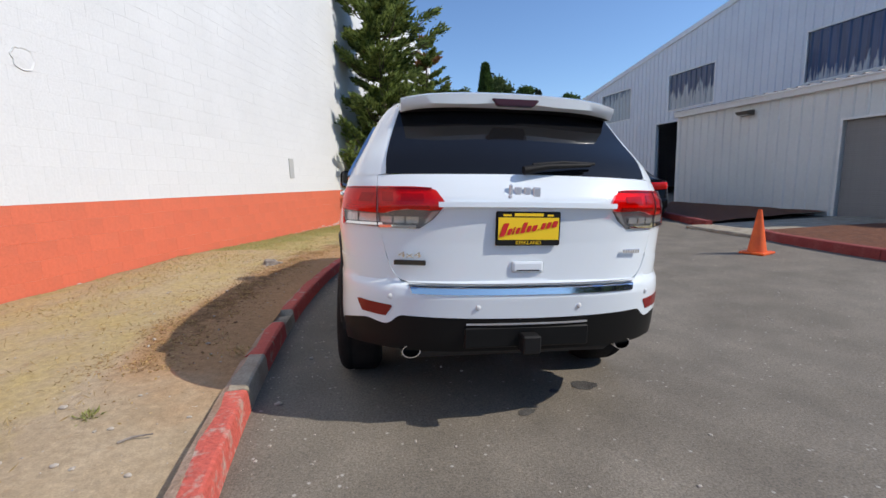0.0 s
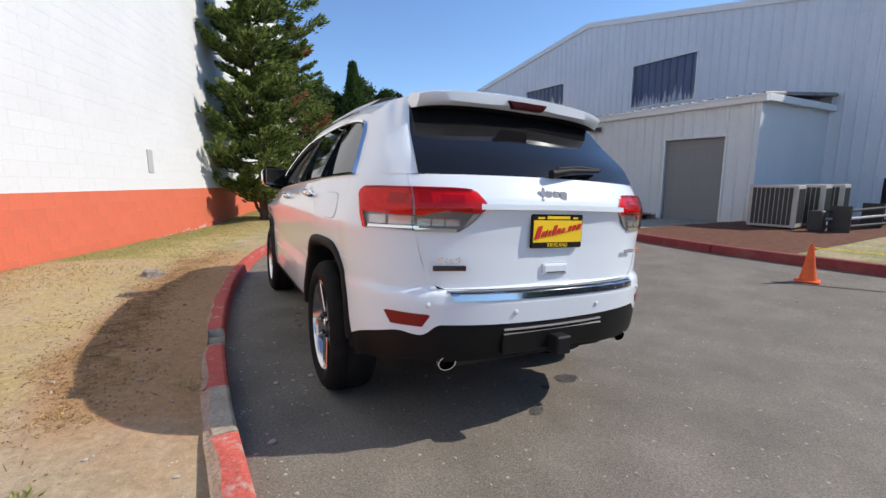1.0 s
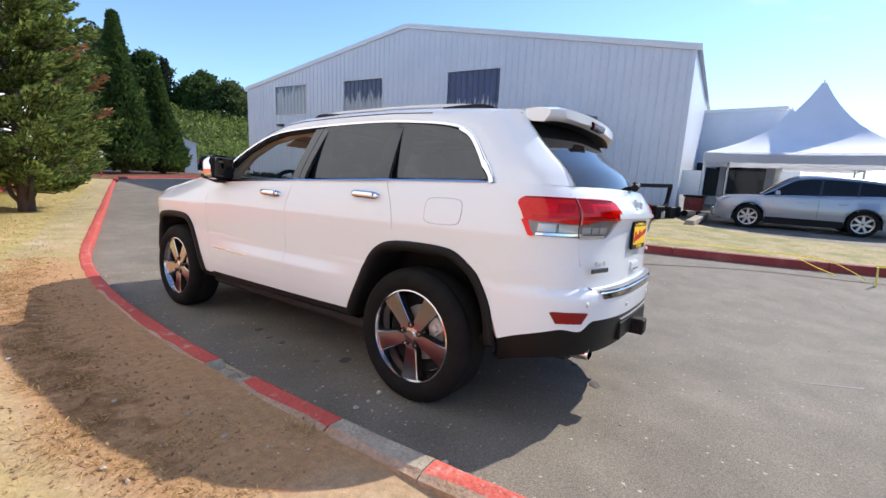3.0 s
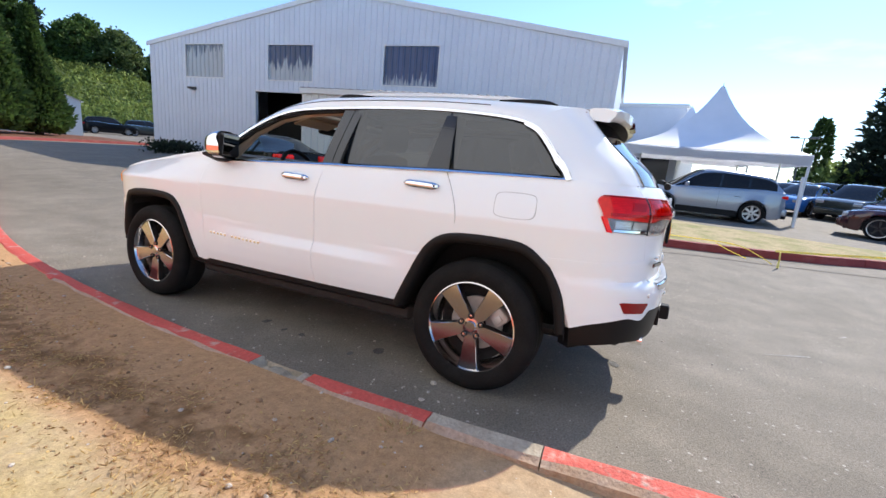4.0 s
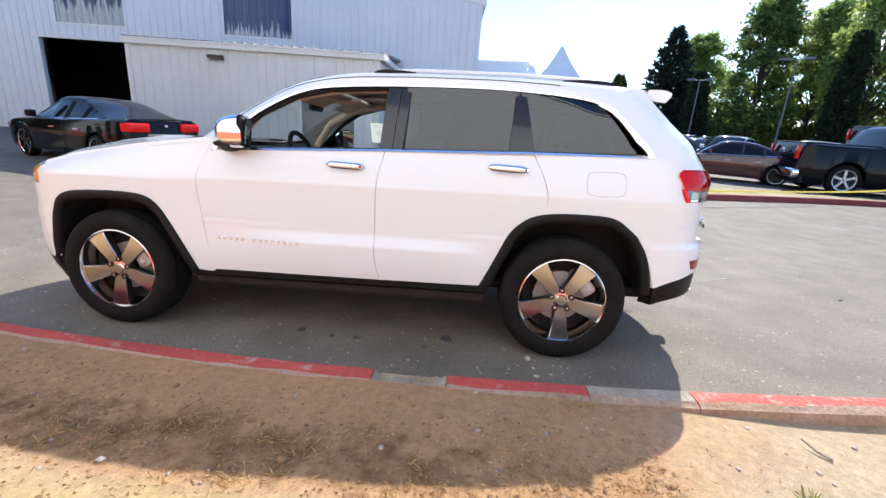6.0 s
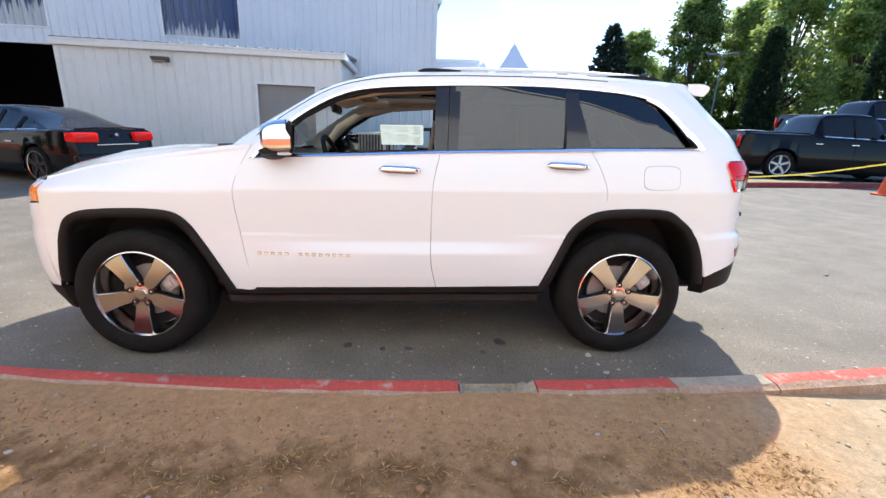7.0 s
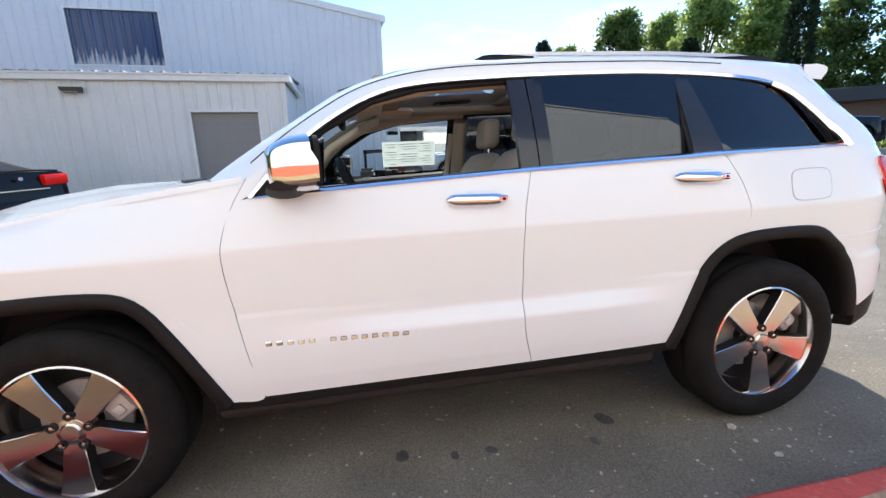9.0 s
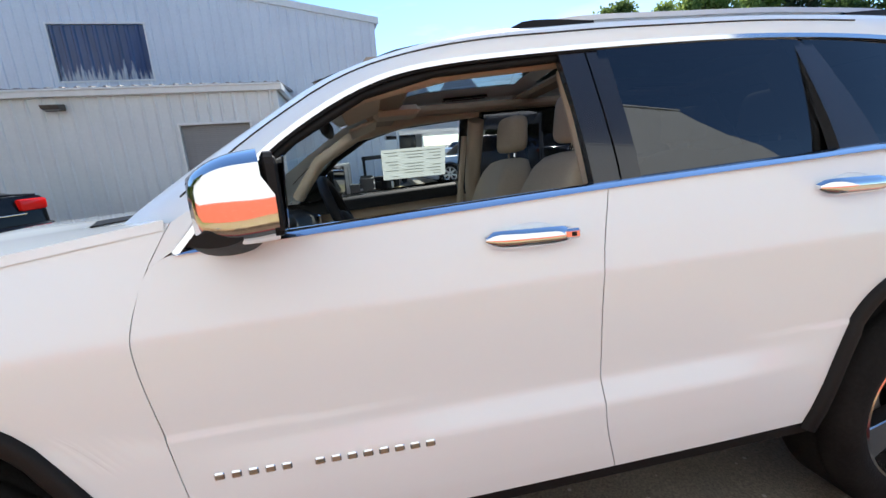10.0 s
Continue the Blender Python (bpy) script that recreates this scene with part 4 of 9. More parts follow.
# corner of the door's frame ahead of the window
bm = panel([(0.727, 1.199), (0.784, 1.167)], [(0.640, 1.312), (0.728, 1.262)], [(0.727, 1.199), (0.69, 1.245), (0.640, 1.312)], [(0.784, 1.167), (0.754, 1.22), (0.728, 1.262)], 8, 8, 0.02, 0.001)
on_both("door_corner", bm, M_WHITE_CAR, suv)
# rear quarter from the door to the bumper and the tail lamp
pg = lambda x, z: (p_at_x(x, z), z)
bm = panel([(-1.2715, 0.902), (-1.34, 0.912), (-1.44, 0.925), (-1.56, 0.922), (-1.66, 0.915), (-1.73, 0.89), (-1.785, 0.852), (-1.86, 0.852), (-1.95, 0.853), (-2.05, 0.856), pg(0.80, 0.861), pg(0.670, 0.876)],
           [(-1.2065, 1.258), (-1.5, 1.262), (-1.86, 1.268), (p_at_x(0.71, 1.265), 1.265)],
           [(-1.2715, 0.902), (-1.3065, 1.00), (-1.2715, 1.13), (-1.2065, 1.258)], [pg(0.670, 0.876), pg(0.680, 0.92), pg(0.7065, 1.06), (p_at_x(0.71, 1.265), 1.265)], 44, 30)
on_both("quarter_panel", bm, M_WHITE_CAR, suv)
# tailgate below the glass, on both halves and joined
pg = lambda x, z: (p_at_x(x, z), z)
bm = panel([pg(0.572, 0.761), (Y_REAR - P_LEN, 0.759)], [pg(0.709, 1.2635), (Y_REAR - P_LEN, 1.275)], [pg(0.572, 0.761), pg(0.613, 0.778), pg(0.644, 0.815), pg(0.666, 0.878), pg(0.679, 0.92), pg(0.7055, 1.06), pg(0.709, 1.2635)], [(Y_REAR - P_LEN, 0.759), (Y_REAR - P_LEN, 1.275)], 44, 40, 0.02, both="joined")
bmesh.ops.remove_doubles(bm, verts=bm.verts, dist=0.0015)
gate = part("tailgate", bm, M_WHITE_CAR, suv, smooth=40)
# bumper, white above and black below
WHITE_EDGE = [(-1.955, 0.500), (-2.08, 0.535), pg(0.80, 0.568), pg(0.755, 0.575), pg(0.69, 0.560), pg(0.655, 0.568), pg(0.612, 0.603), pg(0.55, 0.606), (Y_REAR - P_LEN, 0.596)]
bm = panel(WHITE_EDGE, [(-1.79, 0.8555), (-1.95, 0.8575), pg(0.80, 0.8655), pg(0.69, 0.881), pg(0.668, 0.876), pg(0.642, 0.813), pg(0.611, 0.776), pg(0.57, 0.759), (Y_REAR - P_LEN, 0.757)],
           [(-1.955, 0.500), (-1.925, 0.57), (-1.875, 0.70), (-1.79, 0.8555)], [(Y_REAR - P_LEN, 0.596), (Y_REAR - P_LEN, 0.757)], 80, 18, 0.03, 0.003, both="joined", smooth_ends=True)
bmesh.ops.remove_doubles(bm, verts=bm.verts, dist=0.0015)
bumper = part("rear_bumper", bm, M_WHITE_CAR, suv, smooth=40)
bm = panel([(-1.97, 0.385), (-2.1, 0.415), pg(0.74, 0.435), pg(0.6, 0.43), (Y_REAR - P_LEN, 0.43)], [(p, z - 0.002) for p, z in WHITE_EDGE],
           [(-1.97, 0.385), (-1.955, 0.498)], [(Y_REAR - P_LEN, 0.43), (Y_REAR - P_LEN, 0.594)], 80, 10, 0.08, 0.0, both="joined")
bmesh.ops.remove_doubles(bm, verts=bm.verts, dist=0.0015)
g_top = np.array([[(x, shell(p_at_x(abs(x), 0.745), 0.745, 0.003)[1] + d, 0.7572 - 0.02 * (d > 0.03)) for d in (0.0, 0.03, 0.075)] for x in np.linspace(-0.57, 0.57, 33)])
bm_top = bmesh.new()
add_grid(bm_top, g_top)
bmesh.ops.recalc_face_normals(bm_top, faces=bm_top.faces)
if sum(f.normal.z for f in bm_top.faces) < 0:
    bmesh.ops.reverse_faces(bm_top, faces=bm_top.faces)
part("bumper_ledge", bm_top, M_STEP, suv, "dull metal step on the bumper", smooth=40)
valance = part("rear_valance", bm, M_VALANCE, suv, "black plastic lower bumper", smooth=40)
bm = panel([pg(0.76, 0.775), pg(0.50, 0.765)], [pg(0.76, 0.92), pg(0.50, 0.92)], [pg(0.76, 0.775), pg(0.76, 0.92)], [pg(0.50, 0.765), pg(0.50, 0.92)], 14, 6, 0.004, -0.016)
on_both("gate_frame", bm, M_WHITE_CAR, suv)
# front bumper and nose
bm = panel([(1.95, 0.42), (p_at_x(0.6, 0.42, False), 0.40), (Y_FRONT + P_LEN, 0.40)], [(1.985, 0.92), (p_at_x(0.62, 0.92, False), 0.90), (Y_FRONT + P_LEN, 0.88)], [(1.95, 0.42), (1.975, 0.62), (1.985, 0.92)], [(Y_FRONT + P_LEN, 0.40), (Y_FRONT + P_LEN, 0.88)], 26, 16, 0.03, both="joined")
bmesh.ops.remove_doubles(bm, verts=bm.verts, dist=0.0015)
part("front_bumper", bm, M_WHITE_CAR, suv, smooth=40)
bm = panel([(1.95, 0.27), (Y_FRONT + P_LEN, 0.27)], [(1.945, 0.415), (p_at_x(0.6, 0.41, False), 0.395), (Y_FRONT + P_LEN, 0.395)], [(1.95, 0.27), (1.945, 0.415)], [(Y_FRONT + P_LEN, 0.27), (Y_FRONT + P_LEN, 0.395)], 26, 6, 0.05, 0.004, both="joined")
bmesh.ops.remove_doubles(bm, verts=bm.verts, dist=0.0015)
part("front_valance", bm, M_BLACK_PLASTIC, suv, "black plastic lower bumper", smooth=40)
bm = panel([(p_at_x(0.52, 0.92, False), 0.905), (Y_FRONT + P_LEN, 0.89)], [(p_at_x(0.52, 1.05, False), 1.055), (Y_FRONT + P_LEN, 1.06)], [(p_at_x(0.52, 0.92, False), 0.905), (p_at_x(0.52, 1.05, False), 1.055)], [(Y_FRONT + P_LEN, 0.89), (Y_FRONT + P_LEN, 1.06)], 16, 8, 0.03, both="joined")
bmesh.ops.remove_doubles(bm, verts=bm.verts, dist=0.0015)
part("grille", bm, M_GLOSS_BLACK, suv, "dark grille")
bm = panel([(1.995, 0.93), (p_at_x(0.535, 0.93, False), 0.91)], [(1.99, 1.05), (p_at_x(0.535, 1.05, False), 1.055)], [(1.995, 0.93), (1.99, 1.05)], [(p_at_x(0.535, 0.93, False), 0.91), (p_at_x(0.535, 1.05, False), 1.055)], 14, 8, 0.03)
on_both("headlight", bm, M_LENS_CLEAR, suv, "clear headlight")
bm = panel([(1.99, 0.93), (2.10, 0.93)], [(2.0, 1.035), (2.11, 1.03)], [(1.99, 0.93), (2.0, 1.035)], [(2.10, 0.93), (2.11, 1.03)], 8, 6, 0.02, 0.006)
on_both("side_marker", bm, M_LENS_AMBER, suv, "amber side marker")

# sills
bm = bmesh.new()
prof = [(0.905, 0.448), (0.925, 0.430), (0.922, 0.402), (0.87, 0.372), (0.80, 0.37), (0.80, 0.45)]
loops = [[bm.verts.new((-x, y, z + 0.008 * (-y) * 0.8)) for x, z in prof] for y in np.linspace(0.93, -0.98, 12)]
for a, b in zip(loops, loops[1:]):
    for k in range(6):
        bm.faces.new((a[k], a[(k + 1) % 6], b[(k + 1) % 6], b[k]))
bmesh.ops.recalc_face_normals(bm, faces=bm.faces)
on_both("sill", bm, M_BLACK_PLASTIC, suv, "black plastic sill")


# wheel arch trims
def arch_trim(pts, hub, name):
    path = resample(pts, 44)
    bm = bmesh.new()
    loops = []
    for i, (y, z) in enumerate(path):
        q = np.array(path[min(i + 1, 43)]) - np.array(path[max(i - 1, 0)])
        t = np.array([-q[1], q[0]]) / np.linalg.norm(q)
        if np.dot(t, np.array([hub, 0.45]) - np.array([y, z])) < 0:
            t = -t
        row = []
        for d, out, deep in [(-0.004, 0.0, 0.0), (0.0, 0.014, 0.0), (0.012, 0.020, 0), (0.036, 0.016, 0), (0.05, 0.004, 0), (0.056, -0.02, 0.0), (0.06, -0.16, 0.0)]:
            yy, zz = y + t[0] * d, z + t[1] * d
            x, yb, _ = shell(y, max(z, 0.36), 0)
            yy += yb - y
            row.append(bm.verts.new((x - out, yy, zz)))
        loops.append(row)
    for a, b in zip(loops, loops[1:]):
        for k in range(6):
            bm.faces.new((a[k], a[k + 1], b[k + 1], b[k]))
    bmesh.ops.recalc_face_normals(bm, faces=bm.faces)
    if sum(f.normal.x for f in bm.faces if abs(f.normal.x) > 0.7) > 0:
        bmesh.ops.reverse_faces(bm, faces=bm.faces)
    return on_both(name, bm, M_BLACK_PLASTIC, suv, "black plastic wheel arch trim", smooth=50)


arch_trim(ARCH_F, HUB_F, "arch_trim")
arch_trim(ARCH_R, HUB_R, "arch_trim")
# wheel wells and underbody
for hub in (HUB_F, HUB_R):
    bm = bmesh.new()
    loops = [[bm.verts.new((x, hub + (0.485 if hub > 0 else 0.52) * math.cos(a), 0.40 + 0.53 * math.sin(a))) for x in (-0.875 if hub > 0 else -0.90, -0.55)] for a in np.linspace(0.04, math.pi - 0.04, 20)]
    for a, b in zip(loops, loops[1:]):
        bm.faces.new((a[0], a[1], b[1], b[0]))
    bm.faces.new([a[1] for a in loops])
    on_both("wheel_well", bm, M_DARK, suv, smooth=60)
M_UNDER = material("underbody", (0.03, 0.03, 0.03), 0.8, fine=0.2, fine_scale=20)
for lo, hi in (((-0.80, -1.0, 0.28), (0.80, 1.0, 0.40)), ((-0.55, -2.25, 0.34), (0.55, -1.002, 0.44)), ((-0.55, 1.002, 0.28), (0.55, 2.2, 0.42))):
    part("underbody", box(lo, hi, 0.03), M_UNDER, suv)
for hub in (HUB_F, HUB_R):
    part("axle", tube([(-0.75, hub, 0.386), (0.75, hub, 0.386)], 0.05, 10), M_UNDER, suv)

# ---- roof, pillars and glass ----
ROOF_Z = [(-2.05, 1.690), (-1.85, 1.712), (-1.6, 1.728), (-1.1, 1.748), (-0.5, 1.752), (-0.1, 1.742), (0.15, 1.712), (0.40, 1.640)]
ROOF_W = [(-2.05, 0.555), (-1.85, 0.60), (-1.5, 0.635), (-1.0, 0.645), (0.0, 0.645), (0.40, 0.615)]


def roof_edge(y):
    w = lerp_table(ROOF_W, y)
    return Vector((-w, y, lerp_table(ROOF_Z, y) - 0.042))


ys = np.linspace(-1.97, 0.40, 40)
roof_bm, glass_bm = bmesh.new(), bmesh.new()
us = np.linspace(-1, 1, 25)
for bm, keep in ((roof_bm, False), (glass_bm, True)):
    vs = [[bm.verts.new((u * lerp_table(ROOF_W, y), y, lerp_table(ROOF_Z, y) - 0.042 * abs(u) ** 2.6 - (0.004 if keep else 0))) for u in us] for y in ys]
    for i in range(39):
        for j in range(24):
            y, u = (ys[i] + ys[i + 1]) / 2, (us[j] + us[j + 1]) / 2
            pane = abs(u) < 0.70 and (-0.60 < y < 0.16 or -1.55 < y < -0.72)
            if pane == keep:
                bm.faces.new((vs[i][j], vs[i][j + 1], vs[i + 1][j + 1], vs[i + 1][j]))
    bmesh.ops.delete(bm, geom=[v for v in bm.verts if not v.link_faces], context="VERTS")
    bmesh.ops.recalc_face_normals(bm, faces=bm.faces)
part("roof", roof_bm, M_WHITE_CAR, suv, smooth=60)
part("sunroof", glass_bm, M_GLASS_ROOF, suv, "dark glass sunroof", smooth=60)

# side window outline
DLO_TOP = [(0.725, 1.20), (0.60, 1.335), (0.46, 1.455), (0.27, 1.562), (0.07, 1.612), (-0.32, 1.635), (-0.80, 1.642), (-1.12, 1.632), (-1.44, 1.604), (-1.60, 1.570)]
DLO_REAR = [(-1.60, 1.570), (-1.69, 1.520), (-1.785, 1.415), (-1.852, 1.315), (-1.872, 1.268)]
S3 = lambda p, z, out=0.0: shell(p, z, out)
# cantrail and A-pillar: from the window outline up to the windscreen's edge and the roof's edge
inner = np.array([S3(p, z) for p, z in resample(DLO_TOP, 46)])
outer_pts = [(-0.738, 0.900, 1.262), (-0.720, 0.845, 1.305), (-0.690, 0.69, 1.408), (-0.655, 0.535, 1.504), (-0.622, 0.385, 1.594)] + [tuple(roof_edge(y)) for y in np.linspace(0.25, -1.80, 12)]
outer = resample(outer_pts, 46)
bm = bmesh.new()
mid = (inner + outer) / 2
mid[:, 0] -= 0.012
mid[:, 2] += 0.008
g = np.stack([inner, (inner + mid) / 2 + [-.004, 0, .003], mid, (mid + outer) / 2 + [-.004, 0, .004], outer], 1)
add_grid(bm, g, 0)
gap_line = [Vector(p) * 0.999 + Vector((-0.002, 0, 0.0015)) for p in g[2:40, 2]]
rim = [bm.verts.new(Vector(p) + Vector((0.035, 0, -0.01))) for p in inner]
bm.verts.ensure_lookup_table()
for i in range(45):
    bm.faces.new((bm.verts[i * 5], rim[i], rim[i + 1], bm.verts[(i + 1) * 5]))
bmesh.ops.recalc_face_normals(bm, faces=bm.faces)
on_both("cantrail", bm, M_WHITE_CAR, suv, smooth=45)
on_both("frame_gap", tube(gap_line, 0.0028, 5), M_GAP, suv, "thin gap over the door frames")
# D-pillar
bot = [S3(-1.86, 1.268), S3(p_at_x(0.80, 1.266), 1.266), S3(p_at_x(0.71, 1.265), 1.265), S3(p_at_x(0.66, 1.27), 1.27)]
topc = [tuple(q) for q in g[-1]] + [tuple(roof_edge(-1.88)), (-0.572, -1.925, 1.640)]
left = [S3(p, z) for p, z in DLO_REAR[::-1]]
right = [bot[-1], (-0.655, -2.175, 1.36), (-0.622, -2.035, 1.49), (-0.582, -1.92, 1.62), topc[-1]]
g = coons(bot, topc, left, right, 18, 20)
bm = bmesh.new()
add_grid(bm, g, 0.03, inward)
bmesh.ops.recalc_face_normals(bm, faces=bm.faces)
on_both("rear_pillar", bm, M_WHITE_CAR, suv, smooth=45)

def pane_patch(bottom, top, left, right, nu, nv, out):
    bm = bmesh.new()
    add_grid(bm, coons(bottom, top, left, right, nu, nv, lambda p, z: shell(p, z, out - 0.036 + 0.050 * (z - 1.24) / 0.38), False), 0)
    bmesh.ops.recalc_face_normals(bm, faces=bm.faces)
    return bm


def top_between(y0, y1, n=10, drop=0.006):
    t = resample(DLO_TOP, 200)
    return [(y, float(np.interp(-y, -t[:, 0], t[:, 1])) - drop) for y in np.linspace(y0, y1, n)]


def bot_between(y0, y1, n=6):
    return [(y, belt_z(y) + 0.008) for y in np.linspace(y0, y1, n)]


def side_pane(name, y0b, y1b, y0t, y1t, mat, out=-0.014, sides="both", label=""):
    """Side glass between two leaning edges; index 0 is the rear edge."""
    b, t = bot_between(y0b, y1b), top_between(y0t, y1t)
    bm = pane_patch(b, t, [b[0], t[0]], [b[-1], t[-1]], 14, 10, out)
    if sides == "right":
        for v in bm.verts:
            v.co.x = -v.co.x
        return part(name, bm, mat, suv, label, smooth=60)
    return on_both(name, bm, mat, suv, label, smooth=60)


# rear door glass, quarter glass
side_pane("rear_door_glass", -1.09, -0.405, -1.11, -0.43, M_SIDE_TINT, label="dark tinted side glass")
t = resample(DLO_REAR, 30)[::-1]
b = bot_between(-1.860, -1.18)
tp = top_between(-1.597, -1.12)


def quarter_skin(p, z):
    """The quarter glass: the side's own curve up to its middle, then straight on."""
    q = shell(max(p, -1.5), z, -0.050 + 0.050 * (z - 1.24) / 0.38)
    return (q[0] + 0.07 * max(0, -1.5 - p), min(p, q[1]) if p < -1.5 else q[1], q[2])


edge = [(float(shell(p, z)[1]) - 0.055, z) for p, z in t[2:-1]]
bm = bmesh.new()
add_grid(bm, coons([edge[0]] + b[1:], [edge[-1]] + tp[1:], edge, [b[-1], tp[-1]], 16, 16, quarter_skin, False), 0)
bmesh.ops.recalc_face_normals(bm, faces=bm.faces)
on_both("quarter_glass", bm, M_SIDE_TINT, suv, "dark tinted side glass", smooth=60)
# front right glass is up, the left one is down
b, tp = bot_between(-0.30, 0.66), top_between(-0.30, 0.62)
side_pane("front_door_glass", -0.30, 0.67, -0.30, 0.60, M_GLASS, sides="right", label="clear closed side glass")
# black pillar covers
for y0b, y1b, y0t, y1t in ((-0.374, -0.30, -0.390, -0.31), (-0.435, -0.380, -0.46, -0.396), (-1.21, -1.065, -1.15, -1.09)):
    b, tp = bot_between(y0b, y1b, 3), top_between(y0t, y1t, 3, 0.004)
    bm = bmesh.new()
    add_grid(bm, coons(b, tp, [b[0], tp[0]], [b[-1], tp[-1]], 8, 10, lambda p, z: shell(p, z, -0.004), False), 0.03, inward)
    bmesh.ops.recalc_face_normals(bm, faces=bm.faces)
    on_both("pillar_cover", bm, M_SATIN_BLACK, suv, "satin black pillar cover", smooth=45)
# sail patch by the mirror
b, tp = bot_between(0.55, 0.70, 4), top_between(0.55, 0.69, 4, 0.01)
bm = bmesh.new()
add_grid(bm, coons(b, tp, [b[0], tp[0]], [b[-1], tp[-1]], 6, 6, lambda p, z: shell(p, z, -0.002), False), 0.02, inward)
bmesh.ops.recalc_face_normals(bm, faces=bm.faces)
on_both("mirror_patch", bm, M_BLACK_PLASTIC, suv, "black plastic triangle under the mirror")


def strip(path, width, out, mat, name, label="", tilt=0.0):
    """A thin bright strip along a path of (p, z) on the flank."""
    pts = resample(path, 60)
    bm = bmesh.new()
    loops = []
    for i, (p, z) in enumerate(pts):
        q = np.array(pts[min(i + 1, 59)]) - np.array(pts[max(i - 1, 0)])
        t = np.array([-q[1], q[0]]) / np.linalg.norm(q)
        row = []
        for d, o in [(-0.5, -0.004 - tilt), (-0.42, out - tilt), (0.42, out), (0.5, -0.004)]:
            row.append(bm.verts.new(shell(p + t[0] * d * width, z + t[1] * d * width, o)))
        loops.append(row)
    for a, b in zip(loops, loops[1:]):
        for k in range(3):
            bm.faces.new((a[k], a[k + 1], b[k + 1], b[k]))
    bmesh.ops.recalc_face_normals(bm, faces=bm.faces)
    if sum(f.normal.x for f in bm.faces) > 0:
        bmesh.ops.reverse_faces(bm, faces=bm.faces)
    return on_both(name, bm, mat, suv, label, smooth=40)


strip([(0.725, 1.198)] + [(y, belt_z(y) + 0.004) for y in np.linspace(0.6, -1.84, 20)], 0.020, 0.008, M_CHROME, "belt_strip", "chrome strip under the side windows", tilt=0.012)
strip([(p - 0.004, z - 0.008) for p, z in DLO_TOP] + [(p + 0.008, z - 0.002) for p, z in DLO_REAR[1:]], 0.016, 0.006, M_CHROME, "window_strip", "chrome strip round the side windows", tilt=-0.005)
strip([(p + 0.020, z - 0.005) for p, z in DLO_REAR], 0.026, 0.006, M_CHROME, "window_strip", "broad chrome strip behind the rear side window", tilt=-0.010)
strip([(p - 0.008, z - 0.018) for p, z in DLO_TOP] + [(p + 0.036, z - 0.006) for p, z in DLO_REAR[1:]], 0.008, -0.001, M_BLACK_PLASTIC, "window_seal", "black window seal")

# windscreen, header, bonnet
wl_ = [tuple(p) for p in resample(outer_pts[:5], 12)]
bm = bmesh.new()
lft, rgt = np.array(wl_), np.array([(-x, y, z) for x, y, z in wl_])
g = np.zeros((17, 12, 3))
for j in range(12):
    for i, s in enumerate(np.linspace(-1, 1, 17)):
        w = -lft[j, 0]
        g[i, j] = (s * (w - 0.012), lft[j, 1] + 0.11 * (1 - s * s) * (1 - 0.45 * j / 11), lft[j, 2] + 0.035 * (1 - s * s) * j / 11 - 0.004)
add_grid(bm, g)
bmesh.ops.recalc_face_normals(bm, faces=bm.faces)
part("windscreen", bm, M_GLASS, suv, "clear windscreen", smooth=80)
# roof front strip between header glass edge and roof
bm = bmesh.new()
top_edge = g[:, 11]
back = np.array([(u * lerp_table(ROOF_W, 0.40), 0.40, lerp_table(ROOF_Z, 0.40) - 0.042 * abs(u) ** 2.6) for u in np.linspace(-1, 1, 17)])
add_grid(bm, np.stack([top_edge, (top_edge + back) / 2 + [0, 0, 0.006], back], 1))
bmesh.ops.recalc_face_normals(bm, faces=bm.faces)
if sum(f.normal.z for f in bm.faces) < 0:
    bmesh.ops.reverse_faces(bm, faces=bm.faces)
part("roof_header", bm, M_WHITE_CAR, suv, smooth=60)
# bonnet
bm = bmesh.new()
ny, nx = 46, 27
g = np.zeros((ny, nx, 3))
for i in range(ny):
    s = i / (ny - 1)
    p = 0.742 + 1.243 * s
    ex, ey, ez = shell(p, lerp_table(WING, p) - 0.001)
    ez += 0.007
    yc = 1.13 + (2.27 - 1.13) * s
    zc = lerp_table([(0, 1.262), (0.3, 1.255), (0.6, 1.215), (0.85, 1.15), (1.0, 1.065)], s)
    for j, u in enumerate(np.linspace(-1, 1, nx)):
        q = abs(u) ** 2.2
        bulge = 0.012 * (1 / (1 + math.exp(-(0.55 - abs(u)) * 40))) * math.sin(math.pi * min(1, s + 0.15))
        g[i, j] = (u * (abs(ex) - 0.002), yc + (ey - yc) * q, zc + (ez - zc) * q + bulge)
for i in range(ny):  # lip lying over the wing's edge
    p = 0.742 + 1.243 * i / (ny - 1)
    for j, k, s in ((0, 1, 1), (nx - 1, nx - 2, -1)):
        ex, ey, ez = shell(p, lerp_table(WING, p))
        g[i, k] = (s * (ex - 0.001), ey, ez + 0.009)
        g[i, j] = (s * (ex - 0.008), ey, ez - 0.014)
add_grid(bm, g)
bmesh.ops.recalc_face_normals(bm, faces=bm.faces)
if sum(f.normal.z for f in bm.faces) < 0:
    bmesh.ops.reverse_faces(bm, faces=bm.faces)
part("bonnet", bm, M_WHITE_CAR, suv, smooth=50)
# cowl with wiper
bm = bmesh.new()
g2 = np.stack([g[0], np.array([(u * 0.735, 1.02 - 0.12 * u * u, 1.245) for u in np.linspace(-1, 1, nx)])], 1)
add_grid(bm, g2)
part("cowl", bm, M_BLACK_PLASTIC, suv, "black plastic cowl")

